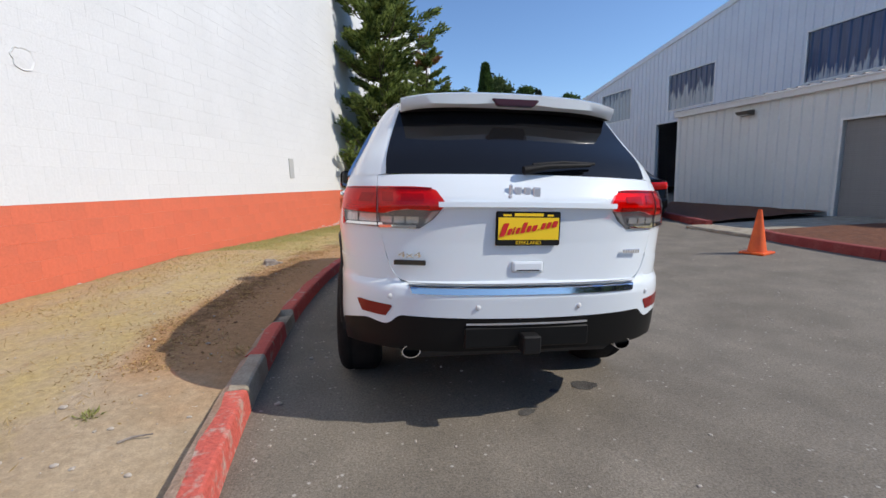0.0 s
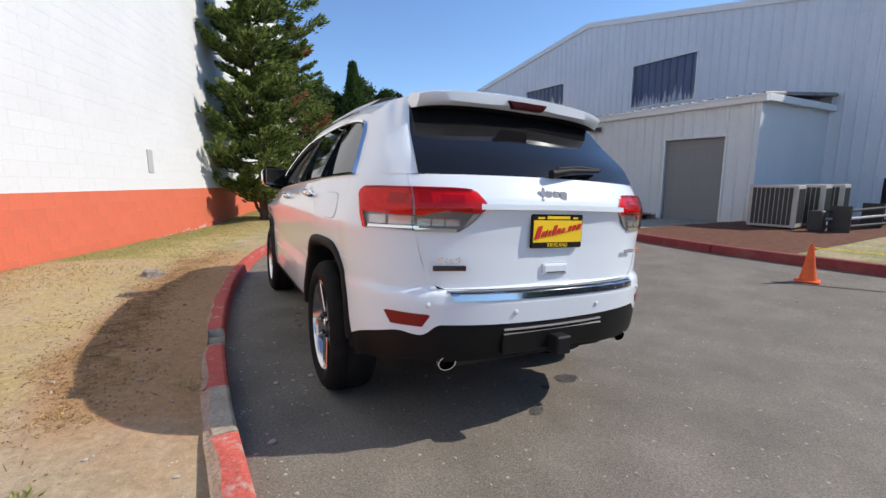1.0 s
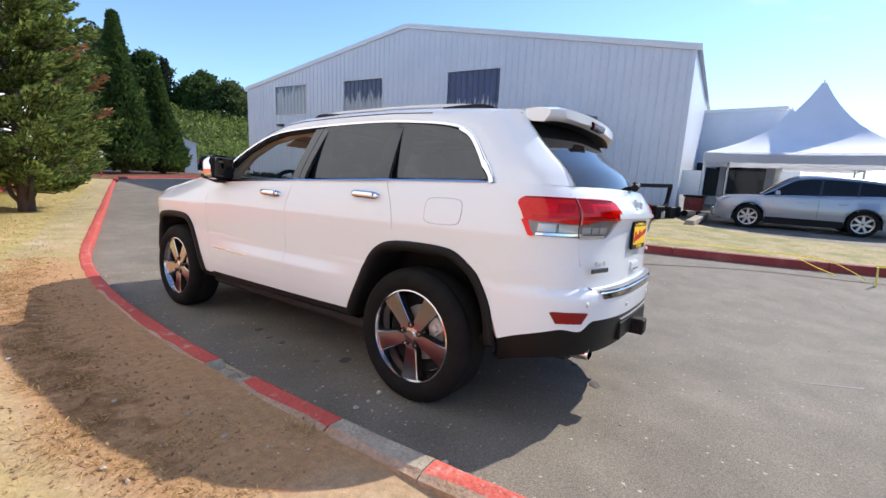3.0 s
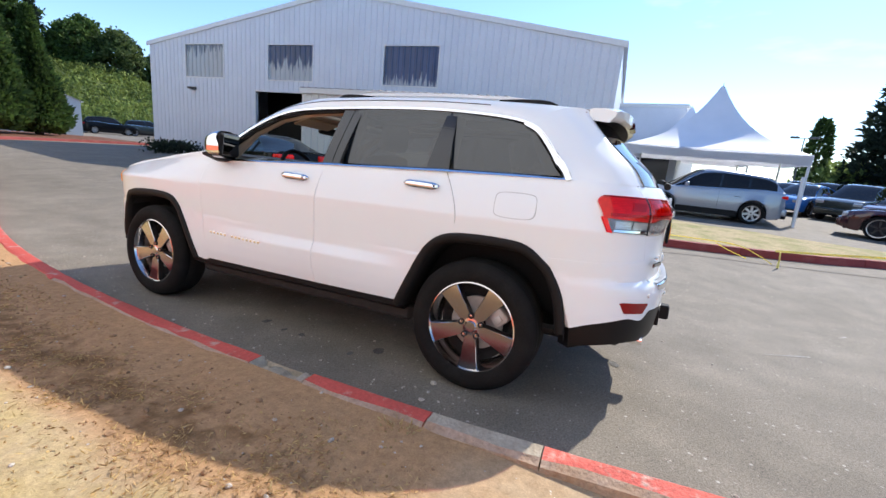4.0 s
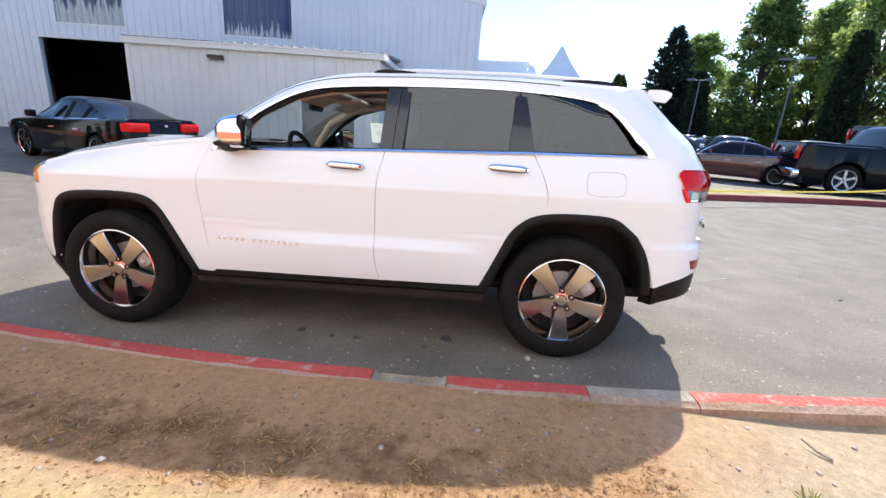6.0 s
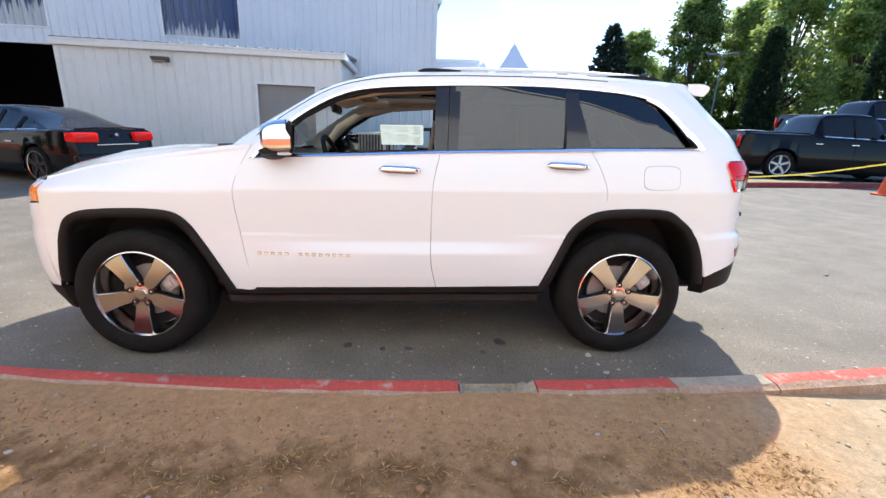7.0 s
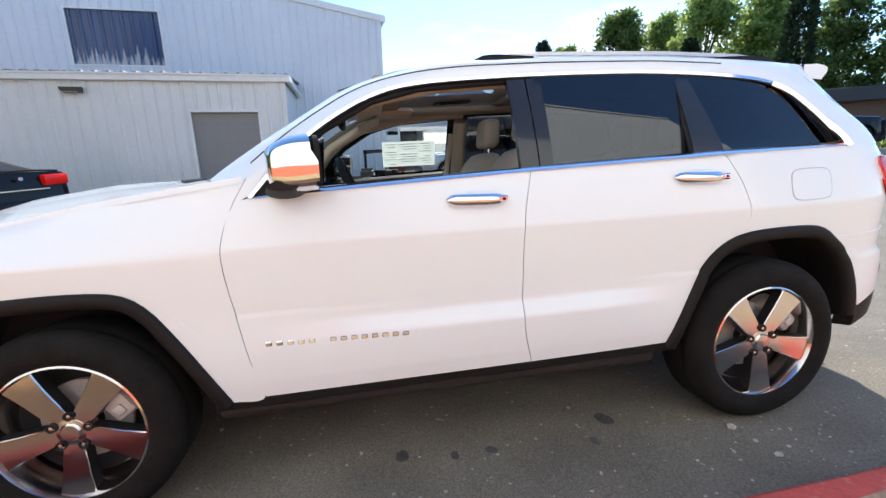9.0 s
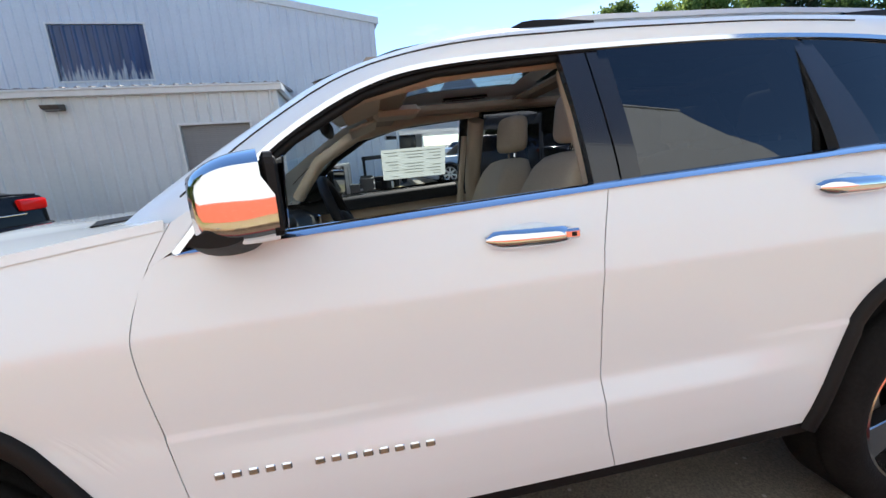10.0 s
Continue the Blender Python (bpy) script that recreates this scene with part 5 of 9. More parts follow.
# ---- tail: glass, spoiler, lamps ----
bl = [bot[-1], (-0.655, -2.175, 1.36), (-0.622, -2.035, 1.49), (-0.582, -1.92, 1.62)]
bl = resample(bl, 12)
g = np.zeros((17, 12, 3))
for j in range(12):
    for i, s in enumerate(np.linspace(-1, 1, 17)):
        x, y, z = bl[j]
        g[i, j] = (s * (-x + 0.012), y - 0.085 * (1 - s * s) - 0.004, z + 0.004 * (1 - s * s))
bm = bmesh.new()
add_grid(bm, g)
bmesh.ops.recalc_face_normals(bm, faces=bm.faces)
if sum(f.normal.y for f in bm.faces) > 0:
    bmesh.ops.reverse_faces(bm, faces=bm.faces)
part("rear_glass", bm, M_TINT, suv, "dark tinted rear glass", smooth=80)
# spoiler: a wing over the rear glass
bm = bmesh.new()
sect = []
for u in np.linspace(-1, 1, 29):
    a = abs(u)
    w = 0.59
    y_lip = -2.112 + 0.068 * a ** 2.5
    z_lip = 1.692 - 0.020 * a ** 2 - 0.016 * a ** 8
    zr = 1.695 - 0.035 * a ** 2.6
    x = u * w
    dip = 0.03 * math.exp(-(u / 0.30) ** 6)
    sect.append([bm.verts.new(c) for c in [(x, -1.90, zr + 0.012), (x, -1.98, zr + 0.014), (x, y_lip + 0.03, z_lip + 0.012), (x, y_lip, z_lip), (x, y_lip + 0.004, z_lip - 0.022 - 0.03 * (1 - a ** 4) + dip * 0.2), (x, y_lip + 0.035, z_lip - 0.058 - 0.01 * (1 - a)), (x, -1.90, 1.61)]])
for a, b in zip(sect, sect[1:]):
    for k in range(6):
        bm.faces.new((a[k], a[k + 1], b[k + 1], b[k])).material_index = 1 if k == 5 else 0
bm.faces.new(sect[0])
bm.faces.new(sect[-1][::-1])
bmesh.ops.recalc_face_normals(bm, faces=bm.faces)
spoiler = part("spoiler", bm, [M_WHITE_CAR, M_BLACK_PLASTIC], suv, smooth=50)
bm = bmesh.new()
v = [bm.verts.new((x, y, z)) for y in (-2.122, -2.07) for x, z in ((-0.130, 1.668), (0.130, 1.668), (0.098, 1.632), (-0.098, 1.632))]
for f in ((0, 1, 2, 3), (7, 6, 5, 4), (0, 4, 5, 1), (1, 5, 6, 2), (2, 6, 7, 3), (3, 7, 4, 0)):
    bm.faces.new([v[q] for q in f])
bmesh.ops.recalc_face_normals(bm, faces=bm.faces)
bmesh.ops.bevel(bm, geom=bm.edges[:], offset=0.006, segments=2, affect="EDGES")
part("high_brake_light", bm, M_BRAKE_LENS, spoiler, "dark red high brake light", smooth=40)

# tail lamps: red above, clear below, wrapping the corner
lamp_parent = []
for side in (-1, 1):
    lamp = new("tail_lamp")
    lamp.parent = suv
    lamp["label"] = "wrap-round tail lamp, red above and clear below"
    lamp_parent.append(lamp)


def lamp_piece(name, bottom, top, left, right, mat, out, label="", nu=22, nv=8, thick=0.03):
    bm = bmesh.new()
    add_grid(bm, coons(bottom, top, left, right, nu, nv, lambda p, z: shell(p, z, out), False), thick, inward)
    bmesh.ops.recalc_face_normals(bm, faces=bm.faces)
    other = bm.copy()
    for v in other.verts:
        v.co.x = -v.co.x
    bmesh.ops.reverse_faces(other, faces=other.faces)
    part(name, bm, mat, lamp_parent[0], label, smooth=40)
    part(name, other, mat, lamp_parent[1], label, smooth=40)


y_of = lambda y, z: (p_at_y(y, z), z)
# red glass over a stepped reflector, in two pieces split at the gate's edge
RED_OUT = ([y_of(-2.075, 1.096), pg(0.706, 1.086)], [y_of(-2.045, 1.197), y_of(-2.065, 1.208), y_of(-2.15, 1.210), pg(0.706, 1.21)])
RED_IN = ([pg(0.699, 1.085), pg(0.668, 1.086), pg(0.632, 1.098), pg(0.57, 1.107), pg(0.47, 1.101), pg(0.42, 1.106)], [pg(0.699, 1.21), pg(0.55, 1.211), pg(0.475, 1.208), pg(0.440, 1.194)])
lamp_piece("red_lens", *RED_OUT, [y_of(-2.075, 1.096), y_of(-2.035, 1.172), y_of(-2.036, 1.186), y_of(-2.045, 1.197)], [pg(0.706, 1.086), pg(0.706, 1.21)], M_RED_GLASS, 0.014, "red outer lens", 26, 10, thick=0)
lamp_piece("red_lens", *RED_IN, [pg(0.699, 1.085), pg(0.699, 1.21)], [pg(0.42, 1.106), pg(0.402, 1.125), pg(0.404, 1.145), pg(0.440, 1.194)], M_RED_GLASS, 0.014, "red inner lens", 30, 10, thick=0)
lamp_piece("reflector_bowl", *RED_OUT, [y_of(-2.075, 1.096), y_of(-2.035, 1.172), y_of(-2.045, 1.197)], [pg(0.706, 1.086), pg(0.706, 1.21)], M_LAMP_BOWL, 0.003, "dull reflector behind the red lens", 26, 8, 0.004)
lamp_piece("reflector_bowl", *RED_IN, [pg(0.699, 1.085), pg(0.699, 1.21)], [pg(0.42, 1.106), pg(0.402, 1.135), pg(0.440, 1.194)], M_LAMP_BOWL, 0.003, "dull reflector behind the red lens", 26, 8, 0.004)


def lamp_patch(name, a, b, z0, z1, mat, out, label="", thick=0.004, on=pg):
    """A four-cornered patch on the lamp between two places along it."""
    lamp_piece(name, [on(a, z0), on(b, z0)], [on(a, z1), on(b, z1)], [on(a, z0), on(a, z1)], [on(b, z0), on(b, z1)], mat, out, label, 8, 4, thick)


# light bars along the lower edge, dark bulb windows above, thin moulded ribs
lamp_patch("light_bar", 0.695, 0.47, 1.108, 1.124, M_REFLECTOR, 0.009, "bright light bar behind the red lens")
lamp_patch("light_bar", -2.11, -2.27, 1.106, 1.122, M_REFLECTOR, 0.009, "bright light bar behind the red lens", on=y_of)
lamp_patch("bulb_window", 0.685, 0.635, 1.140, 1.185, M_LENS_WINDOW, 0.008, "dark bulb window in the lamp")
lamp_patch("bulb_window", 0.600, 0.500, 1.142, 1.178, M_LENS_WINDOW, 0.007, "dark bulb window in the lamp")
lamp_patch("bulb_window", -2.20, -2.26, 1.138, 1.180, M_LENS_WINDOW, 0.008, "dark bulb window in the lamp", on=y_of)
lamp_patch("lens_rib", 0.698, 0.46, 1.200, 1.207, M_LENS_DARKRED, 0.010, "dark red rib")
lamp_patch("lens_rib", -2.06, -2.29, 1.201, 1.207, M_LENS_DARKRED, 0.010, "dark red rib", on=y_of)
lamp_piece("lamp_split", [pg(0.7055, 1.018), pg(0.7035, 1.018)], [pg(0.7055, 1.212), pg(0.7035, 1.212)], [pg(0.7055, 1.018), pg(0.7055, 1.212)], [pg(0.7035, 1.018), pg(0.7035, 1.212)], M_GAP, 0.012, "dark gap between the lamp's halves", 2, 10, 0.006)
# clear lower lenses over a dark housing with bright cells and a bright floor
lamp_piece("housing", [y_of(-2.118, 1.026), pg(0.52, 1.016)], [y_of(-2.078, 1.096), pg(0.700, 1.086), pg(0.635, 1.098), pg(0.56, 1.106), pg(0.42, 1.106)], [y_of(-2.118, 1.026), y_of(-2.078, 1.096)], [pg(0.52, 1.016), pg(0.46, 1.056), pg(0.42, 1.106)], M_HOUSING, 0.003, "dark lamp housing", 30, 6, 0.006)
lamp_patch("lamp_floor", 0.700, 0.530, 1.018, 1.031, M_CHROME, 0.009, "bright floor of the clear lens")
lamp_patch("lamp_floor", -2.13, -2.295, 1.028, 1.040, M_CHROME, 0.009, "bright floor of the clear lens", on=y_of)
for a, b in ((-2.135, -2.205), (-2.215, -2.285)):
    lamp_patch("lamp_cell", a, b, 1.046, 1.082, M_REFLECTOR, 0.008, "bright lamp cell", on=y_of)
for a, b in ((0.690, 0.640), (0.632, 0.585), (0.577, 0.520)):
    lamp_patch("lamp_cell", a, b, 1.042, 1.072, M_REFLECTOR, 0.008, "bright lamp cell")
lamp_piece("lamp_wing", [pg(0.50, 1.034), pg(0.478, 1.048)], [pg(0.465, 1.096), pg(0.428, 1.100)], [pg(0.50, 1.034), pg(0.465, 1.096)], [pg(0.478, 1.048), pg(0.428, 1.100)], M_REFLECTOR, 0.008, "bright slanted reflector", 4, 6, 0.004)
lamp_piece("clear_lens", [y_of(-2.122, 1.024), pg(0.706, 1.014)], [y_of(-2.088, 1.094), pg(0.706, 1.085)], [y_of(-2.122, 1.024), y_of(-2.088, 1.094)], [pg(0.706, 1.014), pg(0.706, 1.085)], M_LENS_GLASS, 0.012, "clear outer lens", thick=0)
lamp_piece("clear_lens", [pg(0.699, 1.014), pg(0.515, 1.016)], [pg(0.699, 1.084), pg(0.635, 1.096), pg(0.57, 1.105), pg(0.47, 1.099), pg(0.405, 1.104)], [pg(0.699, 1.014), pg(0.699, 1.084)], [pg(0.515, 1.016), pg(0.455, 1.057), pg(0.405, 1.104)], M_LENS_GLASS, 0.012, "clear inner lens", thick=0)
lamp_piece("red_edge", [y_of(-2.105, 1.024), y_of(-2.125, 1.022)], [y_of(-2.068, 1.1), y_of(-2.09, 1.1)], [y_of(-2.105, 1.024), y_of(-2.068, 1.1)], [y_of(-2.125, 1.022), y_of(-2.09, 1.1)], M_LENS_RED, 0.012, "red edge beside the clear lens", 3, 8, 0.01)
bm = panel([pg(0.785, 0.606), pg(0.672, 0.598)], [pg(0.808, 0.660), pg(0.79, 0.664), pg(0.655, 0.654), pg(0.642, 0.648)], [pg(0.785, 0.606), pg(0.808, 0.660)], [pg(0.672, 0.598), pg(0.642, 0.648)], 14, 7, 0.015, 0.006)
on_both("reflector", bm, M_LENS_DARKRED, suv, "dark red bumper reflector")
# chrome strips on the bumper
bm = panel([pg(0.548, 0.716), (Y_REAR - P_LEN, 0.714)], [pg(0.560, 0.750), (Y_REAR - P_LEN, 0.750)], [pg(0.548, 0.716), pg(0.560, 0.750)], [(Y_REAR - P_LEN, 0.714), (Y_REAR - P_LEN, 0.750)], 30, 6, 0.01, 0.010, both="joined")
bmesh.ops.remove_doubles(bm, verts=bm.verts, dist=0.0015)
part("step_pad", bm, M_STEP_BRIGHT, suv, "bright metal step plate on the bumper", smooth=40)
bm = panel([pg(0.30, 0.566), (Y_REAR - P_LEN, 0.564)], [pg(0.30, 0.574), (Y_REAR - P_LEN, 0.572)], [pg(0.30, 0.566), pg(0.30, 0.574)], [(Y_REAR - P_LEN, 0.564), (Y_REAR - P_LEN, 0.572)], 20, 3, 0.008, 0.006, both="joined")
bmesh.ops.remove_doubles(bm, verts=bm.verts, dist=0.0015)
part("bumper_strip", bm, M_BADGE, suv, "thin chrome strip over the black valance", smooth=40)
# crease over the plate, plate recess, plate
bm = panel([pg(0.43, 1.118), (Y_REAR - P_LEN, 1.122)], [pg(0.43, 1.142), (Y_REAR - P_LEN, 1.146)], [pg(0.43, 1.118), pg(0.43, 1.142)], [(Y_REAR - P_LEN, 1.122), (Y_REAR - P_LEN, 1.146)], 18, 4, 0.02, 0.016, both="joined")
bmesh.ops.remove_doubles(bm, verts=bm.verts, dist=0.0015)
part("gate_ledge", bm, M_WHITE_CAR, gate, smooth=30)
plate = new("number_plate")
plate.parent = suv
plate["label"] = "yellow dealer plate in a black frame"
PL = Matrix.Translation((-0.012, -2.405, 1.022)) @ Matrix.Rotation(radians(90), 4, "X")
part("frame", box((-0.158, -0.08, -0.004), (0.158, 0.08, 0.012), 0.006, PL), M_BLACK_PLASTIC, plate)
part("plate", box((-0.148, -0.052, 0.010), (0.148, 0.052, 0.014), 0.0, PL), M_PLATE, plate, "yellow dealer card")
bm = bmesh.new()
for x0, w, h, y0 in ((-0.135, 0.026, 0.062, -0.025), (-0.10, 0.018, 0.03, -0.02), (-0.076, 0.008, 0.036, -0.02), (-0.06, 0.016, 0.028, -0.018), (-0.036, 0.02, 0.05, -0.018), (-0.008, 0.018, 0.03, -0.015), (0.018, 0.02, 0.028, -0.014), (0.046, 0.006, 0.008, -0.012), (0.06, 0.018, 0.03, -0.010), (0.086, 0.018, 0.03, -0.008), (0.112, 0.024, 0.03, -0.006)):
    add_box(bm, (x0, y0, 0.014), (x0 + w, y0 + h, 0.0165), 0.003)
for v in bm.verts:
    v.co = PL @ Vector((v.co.x + 0.35 * v.co.y, v.co.y + 0.10 * v.co.x, v.co.z))
part("lettering", bm, M_RED_INK, plate, "red script marks")
bm = bmesh.new()
for x0, w, y0, h in ((-0.07, 0.14, 0.058, 0.014), (-0.125, 0.04, 0.058, 0.009), (0.09, 0.03, 0.058, 0.009)):
    add_box(bm, (x0, y0, 0.011), (x0 + w, y0 + h, 0.0135), 0.0, PL)
part("frame_lettering", bm, M_PLATE, plate, "yellow marks on the frame")
bm = text_mesh("KIRKLAND", 0.026, 0.001)
bmesh.ops.transform(bm, matrix=PL @ Matrix.Translation((0, -0.066, 0.0135)), verts=bm.verts)
part("frame_word", bm, M_PLATE, plate, "yellow lettering on the frame")
# badges as plain chrome shapes
bm = bmesh.new()
for x0, z0, w, h in ((-0.095, 1.165, 0.018, 0.062), (-0.068, 1.178, 0.036, 0.038), (-0.024, 1.178, 0.036, 0.038), (0.020, 1.160, 0.04, 0.056), (-0.10, 1.160, 0.02, 0.018)):
    add_box(bm, (x0 - 0.012, -2.412 + 0.35 * max(0, z0 + h / 2 - 1.165), z0), (x0 + w - 0.012, -2.385, z0 + h), 0.006)
part("badge", bm, M_BADGE, gate, "chrome maker's badge")
bm = text_mesh("4x4", 0.05, 0.003)
bmesh.ops.transform(bm, matrix=Matrix.Translation((-0.565, -2.357, 0.893)) @ Matrix.Rotation(radians(-14), 4, "Z") @ Matrix.Rotation(radians(90), 4, "X") @ Matrix.Diagonal((1.5, 0.8, 1, 1)), verts=bm.verts)
part("drive_badge", bm, M_CHROME, gate, "chrome 4x4 badge")
bm = box((-0.075, -0.006, -0.012), (0.075, 0.004, 0.012), 0.003, Matrix.Translation((-0.565, -2.362, 0.858)) @ Matrix.Rotation(radians(-14), 4, "Z"))
part("drive_badge_plate", bm, M_GLOSS_BLACK, gate, "small black badge")
bm = bmesh.new()
for i in range(7):
    add_box(bm, (-0.056 + i * 0.016, -0.006, -0.010), (-0.046 + i * 0.016, 0.004, 0.010), 0.002, Matrix.Translation((0.555, -2.357, 0.905)) @ Matrix.Rotation(radians(14), 4, "Z"))
part("trim_badge", bm, M_CHROME, gate, "small chrome trim badge")
part("gate_handle", box((-0.085, -2.412, 0.81), (0.075, -2.39, 0.868), 0.014, segments=2), M_WHITE_CAR, gate, "white tailgate handle recess")
part("gate_handle_slot", box((-0.062, -2.4145, 0.820), (0.052, -2.405, 0.826), 0.002), M_GAP, gate)
for x in (-0.655, -0.25, 0.25, 0.655):
    bm = bmesh.new()
    zz = 0.695 if abs(x) > 0.5 else 0.652
    yy = shell(p_at_x(abs(x), zz), zz)[1]
    bmesh.ops.create_uvsphere(bm, u_segments=12, v_segments=6, radius=0.013, matrix=Matrix.Translation((x, yy - 0.004, zz)) @ Matrix.Diagonal((1, 0.5, 1, 1)))
    part("park_sensor", bm, M_SENSOR, bumper, "small round parking sensor", smooth=60)
# rear wiper
wiper = new("rear_wiper")
wiper.parent = suv
bm = tube([(-0.03, -2.366, 1.292), (0.10, -2.358, 1.315), (0.33, -2.312, 1.328)], [0.022, 0.014, 0.009], 8)
part("arm", bm, M_BLACK_PLASTIC, wiper, smooth=60)
part("blade", tube([(0.02, -2.350, 1.322), (0.18, -2.332, 1.338), (0.36, -2.295, 1.336)], 0.008, 6), M_BLACK_PLASTIC, wiper, smooth=60)
# hitch and exhaust
hitch = new("tow_hitch")
hitch.parent = suv
hitch["label"] = "black square tow hitch receiver"
part("receiver", box((-0.045, -2.50, 0.435), (0.045, -2.30, 0.525), 0.008), M_BLACK_PLASTIC, hitch)
part("recess", box((-0.31, -2.432, 0.452), (0.31, -2.40, 0.552), 0.006), M_VALANCE, hitch, "recess in the valance")
for x in (-0.555, 0.545):
    bm = lathe([(0.034, 0.12), (0.040, 0.0), (0.046, 0.0), (0.046, 0.16)], 24, "x")
    bmesh.ops.transform(bm, matrix=Matrix.Translation((x, -2.352, 0.421)) @ Matrix.Rotation(radians(90), 4, "Z") @ Matrix.Diagonal((1, 1.0, 0.72, 1)), verts=bm.verts)
    tip = part("exhaust_tip", bm, M_CHROME, suv, "chrome exhaust tip", smooth=40)
    part("exhaust_bore", tube([(x, -2.27, 0.421), (x, -2.24, 0.421)], 0.030, 16), M_DARK, tip)
# ---- wheels of the white car ----
def suv_wheel(m):
    wheel = new("wheel")
    wheel.parent = suv
    wheel.matrix_basis = m
    wheel["label"] = "five-spoke polished alloy wheel with a black tyre"
    R, r, w = 0.386, 0.262, 0.132
    prof = [(r, -w + 0.02), (r + 0.02, -w + 0.004), (r + 0.055, -w - 0.006), (R - 0.035, -w + 0.006), (R - 0.012, -w + 0.026), (R - 0.002, -w + 0.05), (R, -0.06), (R - 0.004, -0.055), (R - 0.004, -0.045), (R, -0.04), (R, 0.04), (R, w - 0.05), (R - 0.015, w - 0.02), (R - 0.06, w), (r, w - 0.02)]
    part("tyre", lathe(prof, 64, "x"), M_RUBBER, wheel, "black road tyre", smooth=50)
    rim = part("rim", lathe([(r + 0.004, -w + 0.016), (r - 0.003, -w + 0.013), (r - 0.007, -w + 0.022), (r - 0.020, -w + 0.06), (r - 0.035, -0.02), (r - 0.03, w - 0.03), (r + 0.003, w - 0.02)], 64, "x"), M_ALLOY, wheel, "polished alloy rim", smooth=40)
    part("rim_inner", lathe([(r - 0.036, 0.0), (0.19, 0.03), (0.10, 0.05), (0.02, 0.05)], 40, "x"), M_DARK, rim)
    for k in range(5):
        bm = bmesh.new()
        pts = [(0.040, 0.028, 0.028), (0.075, 0.036, 0.030), (0.10, 0.040, 0.030), (0.17, 0.047, 0.034), (0.225, 0.056, 0.036), (0.252, 0.062, 0.034)]
        loops = []
        for rr, hw, _ in pts:
            x = -w + 0.040 - 0.012 * (rr / 0.25)
            loops.append([bm.verts.new(c) for c in [(x + 0.05, -hw * 1.04, rr), (x + 0.004, -hw, rr), (x, -hw * 0.94, rr), (x, 0, rr), (x, hw * 0.94, rr), (x + 0.004, hw, rr), (x + 0.05, hw * 1.04, rr)]])
        for a, b in zip(loops, loops[1:]):
            for i in range(6):
                f = bm.faces.new((a[i], b[i], b[i + 1], a[i + 1]))
                f.material_index = 1 if i in (0, 5) else 0
        bmesh.ops.recalc_face_normals(bm, faces=bm.faces)
        if sum(f.normal.x for f in bm.faces) > 0:
            bmesh.ops.reverse_faces(bm, faces=bm.faces)
        bmesh.ops.rotate(bm, cent=(0, 0, 0), matrix=Matrix.Rotation(radians(180 + 72 * k), 3, "X"), verts=bm.verts)
        part("spoke", bm, [M_ALLOY, M_ALLOY_DARK], rim, smooth=20)
    hub = part("hub", lathe([(0.0, -w + 0.026), (0.030, -w + 0.027), (0.036, -w + 0.034), (0.050, -w + 0.036), (0.062, -w + 0.05), (0.064, -w + 0.09)], 32, "x"), M_ALLOY, rim, "polished hub", smooth=40)
    for k in range(5):
        a = radians(36 + 72 * k + 180)
        bm = lathe([(0.0, -0.012), (0.007, -0.010), (0.009, -0.004), (0.0105, 0.012)], 12, "x")
        bmesh.ops.translate(bm, vec=(-w + 0.04, 0.0635 * math.sin(a), 0.0635 * math.cos(a)), verts=bm.verts)
        sock = lathe([(0.0115, 0.002), (0.0165, -0.0065), (0.0175, 0.004)], 14, "x")
        bmesh.ops.translate(sock, vec=(-w + 0.034, 0.0635 * math.sin(a), 0.0635 * math.cos(a)), verts=sock.verts)
        part("lug_socket", sock, M_DARK, rim, smooth=50)
        part("lug_nut", bm, M_CHROME, rim, smooth=50)
    part("brake_disc", lathe([(0.16, 0.0), (0.16, 0.02), (0.06, 0.02), (0.06, 0.0), (0.16, 0.0)], 40, "x"), M_STEEL, wheel, "bare steel brake disc", smooth=30)
    bm = box((-0.078, -0.045, -0.085), (0.045, 0.045, 0.085), 0.02, Matrix.Rotation(radians(142), 4, "X") @ Matrix.Translation((0, 0.165, 0)), 2)
    for dz in (-0.045, 0.045):
        add_box(bm, (-0.088, -0.02, dz - 0.02), (-0.07, 0.02, dz + 0.02), 0.008, Matrix.Rotation(radians(142), 4, "X") @ Matrix.Translation((0, 0.165, 0)), 2)
    part("caliper", bm, M_STEEL, wheel, "grey brake caliper", smooth=40)
    return wheel


M_STEEL = material("cast_steel", (0.46, 0.45, 0.44), 0.5, metal=0.3, fine=0.1, fine_scale=40)
WHEEL_X = 0.815
w_first = suv_wheel(Matrix.Translation((-WHEEL_X, HUB_F, 0.386)) @ Matrix.Rotation(radians(4), 4, "X"))
for m in (Matrix.Translation((-WHEEL_X, HUB_R, 0.386)) @ Matrix.Rotation(radians(-2), 4, "X"),
          Matrix.Translation((WHEEL_X, HUB_F, 0.386)) @ Matrix.Rotation(radians(180), 4, "Z"), Matrix.Translation((WHEEL_X, HUB_R, 0.386)) @ Matrix.Rotation(radians(180), 4, "Z") @ Matrix.Rotation(radians(20), 4, "X")):
    copy_thing(w_first, m)
